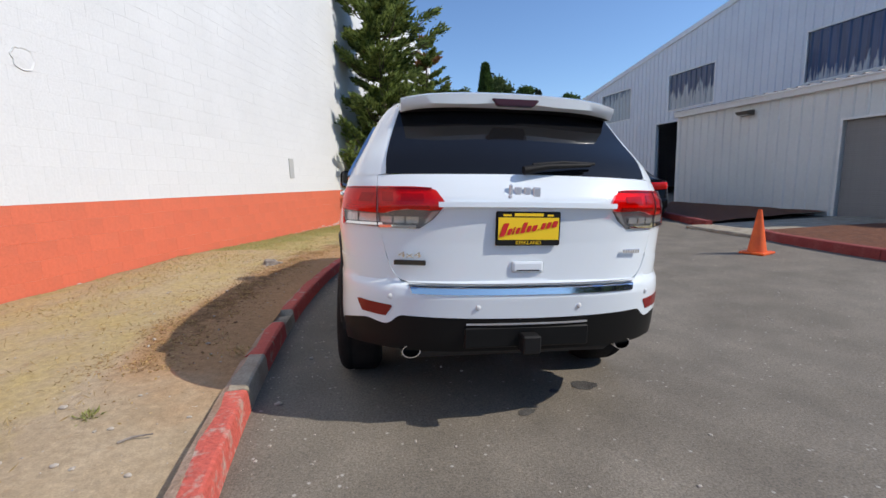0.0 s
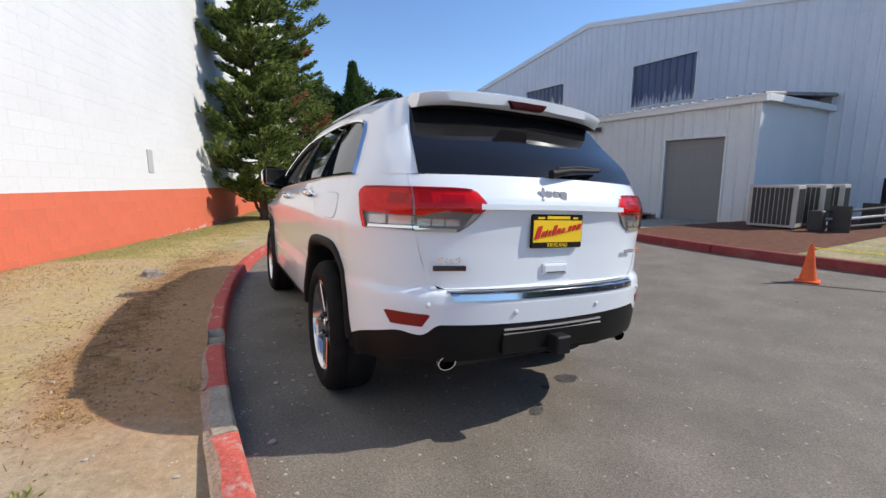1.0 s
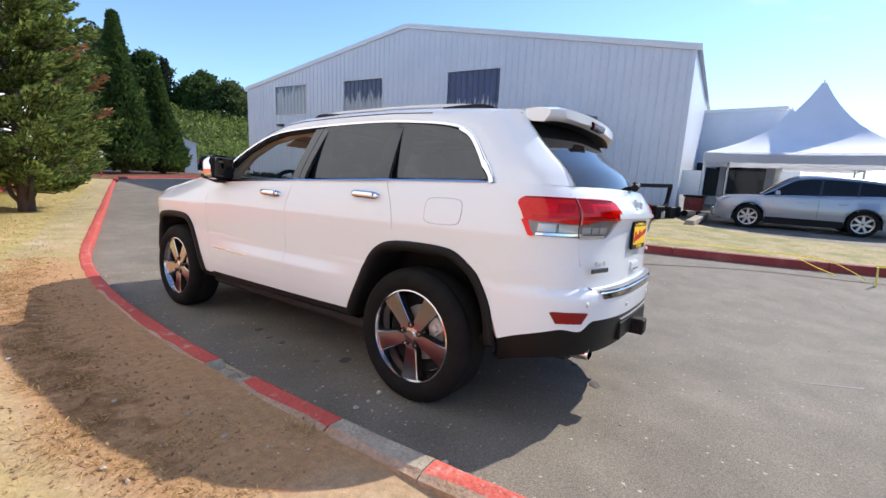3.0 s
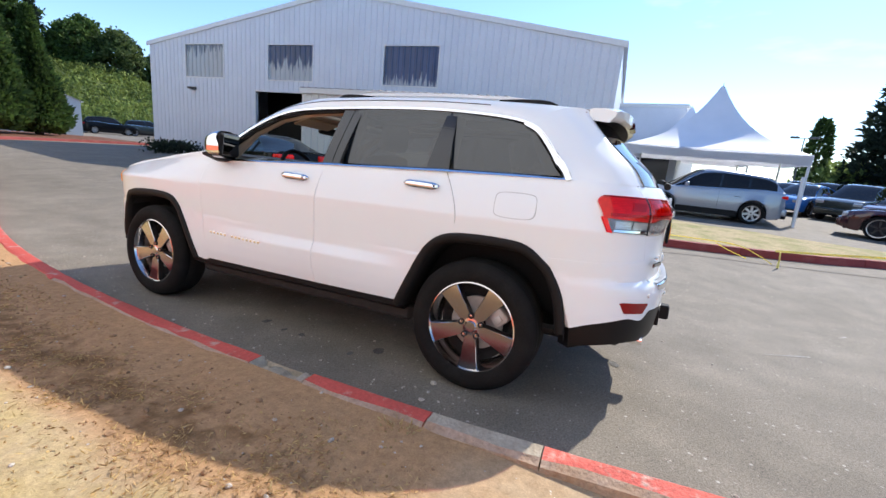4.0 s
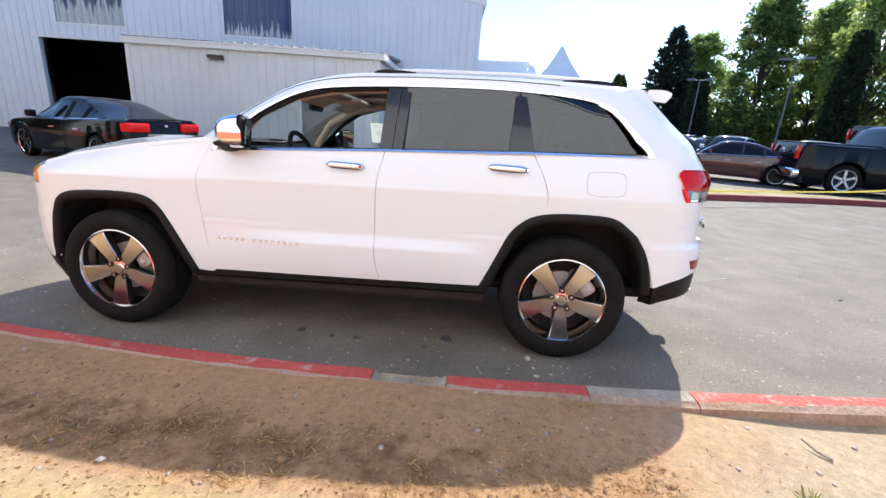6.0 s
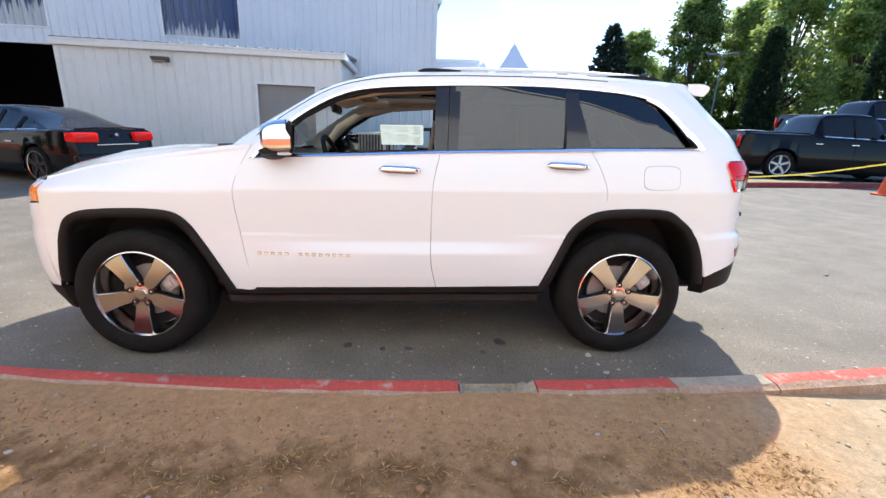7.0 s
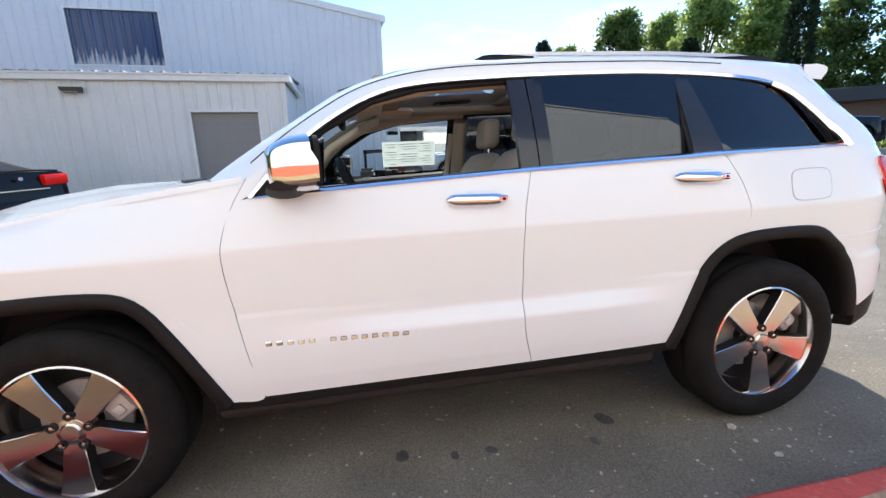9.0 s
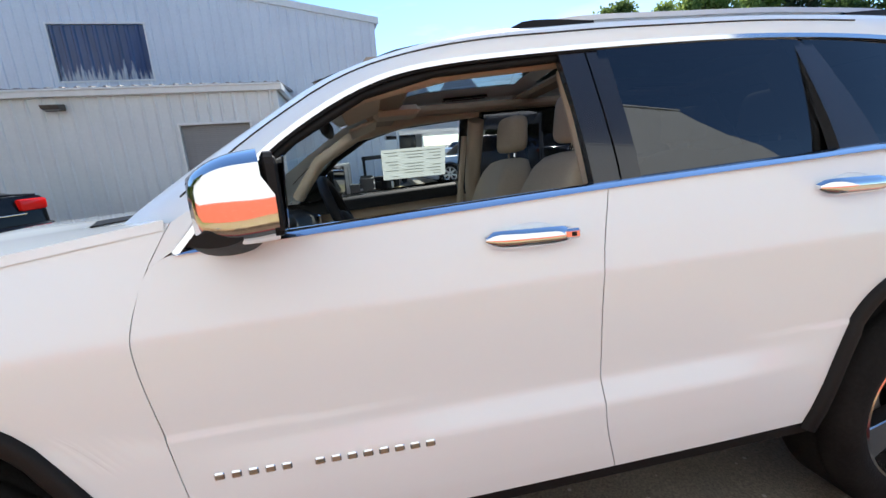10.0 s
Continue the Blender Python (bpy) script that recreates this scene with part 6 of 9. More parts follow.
# ---- the white car: handles, mirrors, rails, badges, cabin ----
for y0, z0 in ((-0.105, 1.135), (-1.065, 1.165)):
    for s in (-1, 1):
        x = half_width(y0, z0)
        h = new("door_handle")
        h.parent = (doors_f if y0 > -0.5 else doors_r)[0 if s < 0 else 1]
        h["label"] = "chrome door handle"
        tilt = Matrix.Translation((s * x, y0, z0)) @ Matrix.Rotation(radians(2), 4, "X")
        bm = bmesh.new()
        rows = []
        for i, t in enumerate(np.linspace(-1, 1, 15)):
            e = (1 - abs(t) ** 6) ** 0.5
            out = 0.040 * (1 - abs(t) ** 4 * 0.65)
            hh = 0.023 * (0.35 + 0.65 * e)
            rows.append([bm.verts.new(tilt @ Vector((s * d, 0.118 * t, zz))) for d, zz in [(out - 0.014, -hh), (out, -hh * 0.6), (out + 0.003, 0), (out, hh * 0.6), (out - 0.014, hh)]])
        for a, b in zip(rows, rows[1:]):
            for q in range(4):
                bm.faces.new((a[q], a[q + 1], b[q + 1], b[q]))
            bm.faces.new((a[4], a[0], b[0], b[4]))
        bm.faces.new(rows[0])
        bm.faces.new(rows[-1][::-1])
        bmesh.ops.recalc_face_normals(bm, faces=bm.faces)
        part("bar", bm, M_CHROME, h, smooth=50)
        part("lock_cap", box((0.024, -0.118, -0.013), (0.043, -0.080, 0.013), 0.006, Matrix.Translation((s * x, y0, z0)) @ Matrix.Diagonal((s, 1, 1, 1))), M_CHROME, h)
        part("keyhole", box((0.040, -0.104, -0.005), (0.0455, -0.092, 0.005), 0.001, Matrix.Translation((s * x, y0, z0)) @ Matrix.Diagonal((s, 1, 1, 1))), M_BLACK_PLASTIC, h)
        bm = bmesh.new()
        bmesh.ops.create_uvsphere(bm, u_segments=20, v_segments=10, radius=1, matrix=Matrix.Translation((s * (x - 0.010), y0, z0)) @ Matrix.Diagonal((0.017, 0.085, 0.034, 1)))
        part("recess", bm, M_WHITE_CAR, h, smooth=60)

# mirrors
for s in (-1, 1):
    mir = new("wing_mirror")
    mir.parent = suv
    mir["label"] = "chrome-capped wing mirror on a black foot"
    F = Matrix.Translation((0, 0.025, 0)) @ Matrix.Diagonal((s, 1, 1, 1))
    H = F @ Matrix.Translation((0.995, 0.50, 0)) @ Matrix.Rotation(radians(-15), 4, "Z") @ Matrix.Translation((-0.995, -0.50, 0))
    bm = bmesh.new()
    rows = []
    for t in np.linspace(0, 1, 9):
        # from the mirror glass forwards
        sx, sz = 0.112 * (1 - 0.42 * t ** 3), 0.094 * (1 - 0.36 * t ** 3)
        cy, cz, cx = 0.452 + 0.150 * t, 1.305 - 0.012 * t, 0.995 - 0.01 * t
        ring = []
        for k in range(28):
            a = 2 * math.pi * k / 28
            c, q = math.cos(a), math.sin(a)
            ring.append(bm.verts.new(H @ Vector((cx + sx * math.copysign(abs(c) ** 0.6, c), cy + 0.02 * (1 if q > 0 else 0) * (1 - t), cz + sz * math.copysign(abs(q) ** 0.62, q)))))
        rows.append(ring)
    for a, b in zip(rows, rows[1:]):
        for k in range(28):
            f = bm.faces.new((a[k], a[(k + 1) % 28], b[(k + 1) % 28], b[k]))
    bm.faces.new(rows[-1])
    bmesh.ops.recalc_face_normals(bm, faces=bm.faces)
    part("cap", bm, M_CHROME, mir, "polished chrome cap", smooth=60)
    bm = box((0.893, 0.436, 1.222), (1.097, 0.470, 1.388), 0.025, segments=3)
    bmesh.ops.transform(bm, matrix=H, verts=bm.verts)
    part("rim", bm, M_BLACK_PLASTIC, mir, "black rim")
    bm = box((-0.09, -0.004, -0.072), (0.09, 0.0, 0.072), 0.002)
    bmesh.ops.transform(bm, matrix=H @ Matrix.Translation((0.995, 0.4375, 1.306)) @ Matrix.Rotation(radians(-3), 4, "Z") @ Matrix.Rotation(radians(4), 4, "X"), verts=bm.verts)
    part("mirror_glass", bm, M_MIRROR, mir, "mirror glass")
    bm = bmesh.new()
    rows = []
    for t, x, y, z, ry, rz in ((0, 0.85, 0.60, 1.225, 0.055, 0.028), (0.4, 0.91, 0.575, 1.215, 0.06, 0.030), (0.7, 0.98, 0.555, 1.212, 0.07, 0.028), (1, 1.085, 0.545, 1.232, 0.05, 0.016)):
        rows.append([bm.verts.new(F @ Vector((x, y + ry * math.cos(a), z + rz * math.sin(a)))) for a in [2 * math.pi * k / 16 for k in range(16)]])
    for a, b in zip(rows, rows[1:]):
        for k in range(16):
            bm.faces.new((a[k], a[(k + 1) % 16], b[(k + 1) % 16], b[k]))
    bm.faces.new(rows[0][::-1])
    bm.faces.new(rows[-1])
    bmesh.ops.recalc_face_normals(bm, faces=bm.faces)
    part("foot", bm, M_BLACK_PLASTIC, mir, "black plastic foot", smooth=60)
    bm = box((0.93, 0.572, 1.226), (1.07, 0.594, 1.240), 0.006)
    bmesh.ops.transform(bm, matrix=F, verts=bm.verts)
    part("indicator", bm, M_LENS_CLEAR, mir, "clear indicator strip")

# roof rails
for s in (-1, 1):
    rail = new("roof_rail")
    rail.parent = suv
    rail["label"] = "chrome roof rail on black feet"
    ys_ = np.linspace(-0.22, -1.70, 24)
    pts = []
    for y in ys_:
        e = min(1.0, (-0.22 - y) / 0.22, (y + 1.70) / 0.25)
        pts.append((s * (lerp_table(ROOF_W, y) - 0.035), y, lerp_table(ROOF_Z, y) - 0.040 + 0.017 * math.sin(max(0, e) * math.pi / 2)))
    bm = bmesh.new()
    rows = [[bm.verts.new(Vector(p) + Vector((dx, 0, dz))) for dx, dz in [(-0.020, -0.006), (-0.016, 0.010), (0, 0.014), (0.016, 0.010), (0.020, -0.006)]] for p in pts]
    for a, b in zip(rows, rows[1:]):
        for k in range(4):
            bm.faces.new((a[k], a[k + 1], b[k + 1], b[k]))
        bm.faces.new((a[4], a[0], b[0], b[4]))
    bm.faces.new(rows[0])
    bm.faces.new(rows[-1])
    bmesh.ops.recalc_face_normals(bm, faces=bm.faces)
    part("bar", bm, M_BADGE, rail, smooth=60)
    for y0, y1 in ((-0.20, -0.46), (-1.38, -1.72)):
        bm = bmesh.new()
        rows = []
        for t in np.linspace(0, 1, 9):
            y = y0 + (y1 - y0) * t
            lift = 0.015 * math.sin(math.pi * (t if y0 > -1 else 1 - t) ** 0.55 * 0.98) + 0.004
            x, z = s * (lerp_table(ROOF_W, y) - 0.035), lerp_table(ROOF_Z, y) - 0.036
            rows.append([bm.verts.new((x + dx, y, z + dz)) for dx, dz in [(-0.030, -0.01), (-0.022, lift), (0.022, lift), (0.030, -0.01)]])
        for a, b in zip(rows, rows[1:]):
            for k in range(3):
                bm.faces.new((a[k], a[k + 1], b[k + 1], b[k]))
        bmesh.ops.recalc_face_normals(bm, faces=bm.faces)
        part("rail_foot", bm, M_BLACK_PLASTIC, rail, smooth=60)

# door badge as small chrome bars, fuel flap, bonnet vent
for s, d in ((-1, doors_f[0]), (1, doors_f[1])):
    for i in range(14):
        if i == 5:
            continue
        y = 0.715 - i * 0.0395
        z = 0.648 - 0.0008 * i
        x = half_width(y, z)
        bm = box((s * x - 0.003, y - 0.013, z - 0.010), (s * x + 0.004, y + 0.013, z + 0.010), 0.0035)
        part("badge_bar", bm, M_CHROME, d, "small chrome badge bar")
fz, fy = 1.105, -1.632
loop = []
for k in range(40):
    a = 2 * math.pi * k / 40
    c, q = math.cos(a), math.sin(a)
    loop.append((fy + 0.112 * math.copysign(abs(c) ** 0.45, c), fz + 0.068 * math.copysign(abs(q) ** 0.45, q)))
bm = bmesh.new()
rings = [[bm.verts.new(shell(fy + (y - fy) * f, fz + (z - fz) * f, o)) for y, z in loop] for f, o in ((1.0, -0.004), (0.985, 0.0022), (0.6, 0.0025), (0.2, 0.0025))]
for a, b in zip(rings, rings[1:]):
    for k in range(40):
        bm.faces.new((a[k], a[(k + 1) % 40], b[(k + 1) % 40], b[k]))
bm.faces.new(rings[-1])
bmesh.ops.recalc_face_normals(bm, faces=bm.faces)
part("fuel_flap", bm, M_WHITE_CAR, suv, "white fuel flap", smooth=40)
bm = bmesh.new()
r0 = [bm.verts.new(shell(fy + (y - fy) * 1.0, fz + (z - fz) * 1.0, 0.0008)) for y, z in loop]
r1 = [bm.verts.new(shell(fy + (y - fy) * 1.012, fz + (z - fz) * 1.02, 0.0008)) for y, z in loop]
for k in range(40):
    bm.faces.new((r0[k], r0[(k + 1) % 40], r1[(k + 1) % 40], r1[k]))
part("flap_gap", bm, M_GAP, suv, "thin gap round the fuel flap")
bm = bmesh.new()
g = coons([(-0.66, 1.02, 1.262), (-0.46, 1.11, 1.268)], [(-0.60, 0.95, 1.268), (-0.43, 1.01, 1.274)], [(-0.66, 1.02, 1.262), (-0.60, 0.95, 1.268)], [(-0.46, 1.11, 1.268), (-0.43, 1.01, 1.274)], 8, 5)
add_grid(bm, g, 0.03, (0, 0, -1))
on_both("wiper_cover", bm, M_BLACK_PLASTIC, suv, "black cowl cover at the windscreen")

# ---- cabin ----
cab = new("cabin")
cab.parent = suv
cab["label"] = "beige and black cabin"
part("floor", box((-0.80, -2.0, 0.40), (0.80, 1.05, 0.46), 0.02), M_BLACK_PLASTIC, cab)
for s in (-1, 1):
    for y0, y1 in ((0.80, -0.28), (-0.32, -1.25)):
        bm = bmesh.new()
        g = np.array([[(s * (half_width(y, z) - 0.075 + 0.02 * math.sin((z - 0.45) * 9)), y, z) for z in np.linspace(0.45 if y > -0.85 else 0.97, belt_z(y) - 0.012, 8)] for y in np.linspace(y0, y1, 8)])
        add_grid(bm, g, 0)
        part("door_trim", bm, M_BEIGE, cab, "beige door trim", smooth=60)
        bm = bmesh.new()
        g = np.array([[(s * (half_width(y, 1.2) - d), y, belt_z(y) - 0.004 - 0.02 * (d > 0.09) - 0.06 * (d > 0.11)) for d in (0.0, 0.05, 0.10, 0.12)] for y in np.linspace(y0, y1, 8)])
        add_grid(bm, g, 0)
        part("door_cap", bm, M_BLACK_PLASTIC, cab, "black door top", smooth=60)
    # black door frame inside the front window opening
    bm = tube([(s * -p[0], p[1], p[2]) for p in [S3(q - 0.008, z - 0.026, -0.03) for q, z in DLO_TOP[:6]]], 0.014, 8)
    part("door_frame", bm, M_BLACK_PLASTIC, doors_f[0 if s < 0 else 1], "black door frame", smooth=60)
    # inner pillars, beige
    for pts, r in (([S3(0.70, 1.23, -0.13), S3(0.54, 1.43, -0.12), S3(0.32, 1.55, -0.11), S3(0.0, 1.61, -0.10), S3(-0.4, 1.63, -0.10)], 0.035), ([S3(-0.37, 0.60, -0.12), S3(-0.38, 1.22, -0.11), S3(-0.39, 1.58, -0.11)], 0.05), ([S3(-1.15, 1.25, -0.11), S3(-1.12, 1.58, -0.11)], 0.05), ([S3(-1.80, 1.27, -0.16), S3(-1.64, 1.53, -0.14)], 0.06)):
        bm = tube([(s * -p[0], p[1], p[2]) for p in pts], r, 8)
        part("inner_pillar", bm, M_BEIGE, cab, "beige inner pillar", smooth=60)
# headliner round the sunroof
for lo, hi in (((-0.54, 0.10, 1.58), (0.54, 0.24, 1.62)), ((-0.60, -0.72, 1.66), (0.60, -0.60, 1.69)), ((-0.56, -2.0, 1.62), (0.56, -1.56, 1.66)), ((-0.60, -1.9, 1.62), (-0.46, 0.25, 1.665)), ((0.46, -1.9, 1.62), (0.60, 0.25, 1.665))):
    part("headliner", box(lo, hi, 0.015), M_BROWN, cab, "dark headliner")
part("overhead_console", box((-0.10, 0.02, 1.555), (0.10, 0.22, 1.595), 0.02), M_BEIGE, cab)
for x0, x1 in ((-0.52, -0.12), (0.12, 0.52)):
    bm = box((x0, 0.20, 1.565), (x1, 0.34, 1.580), 0.006)
    bmesh.ops.rotate(bm, cent=(0, 0.2, 1.57), matrix=Matrix.Rotation(radians(-18), 3, "X"), verts=bm.verts)
    part("sun_visor", bm, M_BEIGE, cab, "beige sun visor")
# dashboard
bm = bmesh.new()
prof = [(1.02, 1.165), (0.86, 1.175), (0.70, 1.165), (0.60, 1.12), (0.57, 1.02), (0.63, 0.90), (0.68, 0.70), (0.72, 0.50)]
rows = [[bm.verts.new((x, y + 0.03 * (1 - (x / 0.78) ** 2), z + 0.012 * math.cos(x * 2))) for y, z in prof] for x in np.linspace(-0.78, 0.78, 13)]
for a, b in zip(rows, rows[1:]):
    for k in range(len(prof) - 1):
        bm.faces.new((a[k], a[k + 1], b[k + 1], b[k]))
bmesh.ops.recalc_face_normals(bm, faces=bm.faces)
part("dashboard", bm, M_BLACK_PLASTIC, cab, "black dashboard", smooth=50)
part("cluster_hood", box((-0.56, 0.56, 1.13), (-0.22, 0.78, 1.215), 0.035, segments=3), M_BLACK_PLASTIC, cab, smooth=50)
bm = bmesh.new()
for x in (-0.47, -0.31):
    bmesh.ops.create_circle(bm, cap_ends=True, segments=20, radius=0.055, matrix=Matrix.Translation((x, 0.556, 1.145)) @ Matrix.Rotation(radians(75), 4, "X"))
part("dial_pair", bm, M_ALLOY, cab, "silver-ringed dials")
for x in (-0.72, 0.72):
    part("dash_vent", box((x - 0.05, 0.575, 1.06), (x + 0.05, 0.60, 1.13), 0.01), M_ALLOY, cab, "silver vent")
# steering wheel
SW = Matrix.Translation((-0.40, 0.36, 1.15)) @ Matrix.Rotation(radians(68), 4, "X")
bm = bmesh.new()
ring = [SW @ Vector((0.185 * math.cos(a), 0.185 * math.sin(a), 0)) for a in np.linspace(0, 2 * math.pi, 41)]
add_tube(bm, ring, 0.017, 8, caps=False)
wheel_s = part("steering_wheel", bm, M_BLACK_PLASTIC, cab, "black steering wheel", smooth=60)
bm = bmesh.new()
for a in (0.15, math.pi - 0.15, -math.pi / 2):
    add_tube(bm, [SW @ Vector((0.05 * math.cos(a), 0.05 * math.sin(a), -0.01)), SW @ Vector((0.18 * math.cos(a), 0.18 * math.sin(a), 0))], [0.03, 0.016], 6)
bmesh.ops.create_uvsphere(bm, u_segments=14, v_segments=8, radius=0.07, matrix=SW @ Matrix.Diagonal((1, 1, 0.45, 1)))
part("steering_hub", bm, M_BLACK_PLASTIC, cab, smooth=60)
part("steering_column", tube([SW @ Vector((0, 0, -0.02)), SW @ Vector((0, 0, -0.30))], 0.05, 10), M_BLACK_PLASTIC, cab)
part("console", box((-0.13, -0.35, 0.45), (0.13, 0.62, 0.86), 0.04, segments=2), M_BLACK_PLASTIC, cab, "black centre console")


def seat(x, y, label="beige leather seat", width=0.52, back=0.64):
    st = new("seat")
    st.parent = cab
    st.location = (x, y, 0)
    st["label"] = label
    w = width / 2

    def cushion(nx, ny, nz, fn):
        bm = bmesh.new()
        bmesh.ops.create_cube(bm, size=2)
        bmesh.ops.subdivide_edges(bm, edges=bm.edges[:], cuts=5, use_grid_fill=True)
        for v in bm.verts:
            c = v.co.copy()
            q = Vector([math.copysign(abs(t) ** 0.8, t) for t in c])
            n = (abs(c.x) ** 5 + abs(c.y) ** 5 + abs(c.z) ** 5) ** 0.2
            c = c / n
            v.co = fn(c)
        return bm

    part("base", cushion(1, 1, 1, lambda c: Vector((c.x * w, 0.02 + c.y * 0.27, 0.66 + c.z * 0.10 + 0.03 * abs(c.x) ** 3 + 0.03 * c.y))), M_BEIGE, st, smooth=70)
    part("backrest", cushion(1, 1, 1, lambda c: Vector((c.x * w * (0.96 - 0.10 * c.z), -0.30 - 0.13 * (c.z + 1) + c.y * 0.085 + 0.04 * abs(c.x) ** 3 * (1 if c.y > 0 else 0), 0.70 + (c.z + 1) * back / 2))), M_BEIGE, st, smooth=70)
    part("headrest", cushion(1, 1, 1, lambda c: Vector((c.x * 0.135 * (1 - 0.08 * c.z), -0.575 + c.y * 0.055 - 0.01 * c.z, 0.70 + back + 0.125 + c.z * 0.095))), M_BEIGE, st, smooth=70)
    for dx in (-0.05, 0.05):
        part("headrest_post", tube([(dx, -0.56, 0.70 + back - 0.03), (dx, -0.575, 0.70 + back + 0.06)], 0.007, 6), M_CHROME, st)


seat(-0.39, 0.05)
seat(0.39, 0.05)
seat(-0.27, -0.90, width=0.50, back=0.60)
seat(0.27, -0.90, width=0.50, back=0.60)
# rear-view mirror
bm = box((-0.12, 0.40, 1.50), (0.12, 0.44, 1.565), 0.018, segments=2)
part("inner_mirror", bm, M_BLACK_PLASTIC, cab, "black inner mirror", smooth=50)
part("mirror_stem", tube([(0, 0.44, 1.54), (0, 0.50, 1.60)], 0.015, 6), M_BLACK_PLASTIC, cab)
part("seat_belt", tube([(0.70, -0.33, 1.50), (0.69, -0.26, 1.1), (0.66, -0.2, 0.62)], 0.02, 6), M_BEIGE, cab)
# price sticker on the far window
st_o = new("window_sticker")
st_o.parent = suv
st_o["label"] = "white printed price sticker on the far window"
bm = bmesh.new()
g = np.array([[(half_width(y, z) - 0.022, y, z) for z in np.linspace(1.285, 1.465, 5)] for y in np.linspace(-0.22, 0.18, 7)])
add_grid(bm, g, 0.002, (-1, 0, 0))
part("sheet", bm, M_STICKER, st_o)
bm = bmesh.new()
for i in range(9):
    z = 1.445 - i * 0.018
    for y0, y1 in ((-0.19, -0.10), (-0.08, 0.06), (0.08, 0.16)):
        if (i + int(y0 * 100)) % 5 == 0:
            continue
        x = half_width(y0, z) - 0.0265
        add_box(bm, (x - 0.001, y0, z - 0.0022), (x + 0.001, y1 - 0.02 * (i % 3), z + 0.0022))
tagged(part("print", bm, M_PAPER_DARK, st_o, "unreadable grey print"), kind="stuff")
# ---- trees ----
RNG = np.random.default_rng(7)


def leaf_material(name, light, dark, scale=1.2, rough=0.75, through_light=0.35):
    m = bpy.data.materials.new(name)
    m.use_nodes = True
    n, l = m.node_tree.nodes, m.node_tree.links
    b = n["Principled BSDF"]
    b.inputs["Roughness"].default_value = rough
    b.inputs["Specular IOR Level"].default_value = 0.25
    geo = n.new("ShaderNodeNewGeometry")
    mix = n.new("ShaderNodeMix")
    mix.data_type = "RGBA"
    mix.inputs["A"].default_value, mix.inputs["B"].default_value = (*dark, 1), (*light, 1)
    co = n.new("ShaderNodeTexCoord")
    no = n.new("ShaderNodeTexNoise")
    no.inputs["Scale"].default_value = scale
    add = n.new("ShaderNodeMath")
    add.operation = "ADD"
    rng = n.new("ShaderNodeMapRange")
    rng.inputs["From Min"].default_value, rng.inputs["From Max"].default_value = 0.55, 1.45
    l.new(co.outputs["Object"], no.inputs["Vector"])
    l.new(no.outputs["Fac"], add.inputs[0])
    l.new(geo.outputs["Random Per Island"], add.inputs[1])
    l.new(add.outputs["Value"], rng.inputs["Value"])
    l.new(rng.outputs["Result"], mix.inputs["Factor"])
    l.new(mix.outputs["Result"], b.inputs["Base Color"])
    thin = n.new("ShaderNodeBsdfTranslucent")
    both = n.new("ShaderNodeMixShader")
    both.inputs["Fac"].default_value = through_light
    l.new(mix.outputs["Result"], thin.inputs["Color"])
    l.new(b.outputs["BSDF"], both.inputs[1])
    l.new(thin.outputs["BSDF"], both.inputs[2])
    l.new(both.outputs["Shader"], n["Material Output"].inputs["Surface"])
    return m


M_CONIFER = leaf_material("conifer_needles", (0.29, 0.36, 0.095), (0.050, 0.080, 0.028), through_light=0.46)
M_RUST = leaf_material("rusty_needles", (0.42, 0.20, 0.09), (0.20, 0.11, 0.05))
M_CEDAR = leaf_material("cedar_needles", (0.10, 0.17, 0.04), (0.035, 0.06, 0.022), 0.6)
M_FIR = leaf_material("fir_needles", (0.045, 0.065, 0.040), (0.018, 0.028, 0.020), 0.4)
M_BROADLEAF = leaf_material("broad_leaves", (0.44, 0.52, 0.15), (0.16, 0.23, 0.065), 0.25, through_light=0.60)
M_BROADLEAF2 = leaf_material("dark_broad_leaves", (0.27, 0.35, 0.10), (0.07, 0.11, 0.035), 0.25, through_light=0.56)
M_CYPRESS = leaf_material("cypress_needles", (0.045, 0.075, 0.030), (0.016, 0.026, 0.014), 0.4)
M_BRAMBLE = leaf_material("bramble_leaves", (0.27, 0.33, 0.085), (0.075, 0.105, 0.03), 0.16)
M_BARK = material("bark", (0.11, 0.08, 0.06), 0.9, second=(0.06, 0.045, 0.035), scale=6, bump=0.8, bump_scale=14, stretch=(1, 1, 0.3))


def cards(points, dirs, length, width, droop=0.0):
    """Leaf blades: one thin kite at each point, along dirs, jittered."""
    n = len(points)
    d = dirs + RNG.normal(0, 0.45, (n, 3))
    d[:, 2] -= droop
    d /= np.linalg.norm(d, axis=1)[:, None] + 1e-9
    r = RNG.normal(0, 1, (n, 3))
    s = np.cross(d, r)
    s /= np.linalg.norm(s, axis=1)[:, None] + 1e-9
    L = (length * RNG.uniform(0.6, 1.3, n))[:, None]
    W = (width * RNG.uniform(0.6, 1.3, n))[:, None]
    v = np.empty((n, 4, 3))
    v[:, 0], v[:, 1], v[:, 2], v[:, 3] = points, points + d * L * 0.5 + s * W, points + d * L, points + d * L * 0.5 - s * W
    me = bpy.data.meshes.new("crown")
    me.from_pydata(v.reshape(-1, 3).tolist(), [], np.arange(n * 4).reshape(-1, 4).tolist())
    return me


def crown_part(name, me, mat, tree, label=""):
    me.materials.append(mat)
    ob = new(name, me)
    ob.parent = tree
    if label:
        ob["label"] = label
    return ob


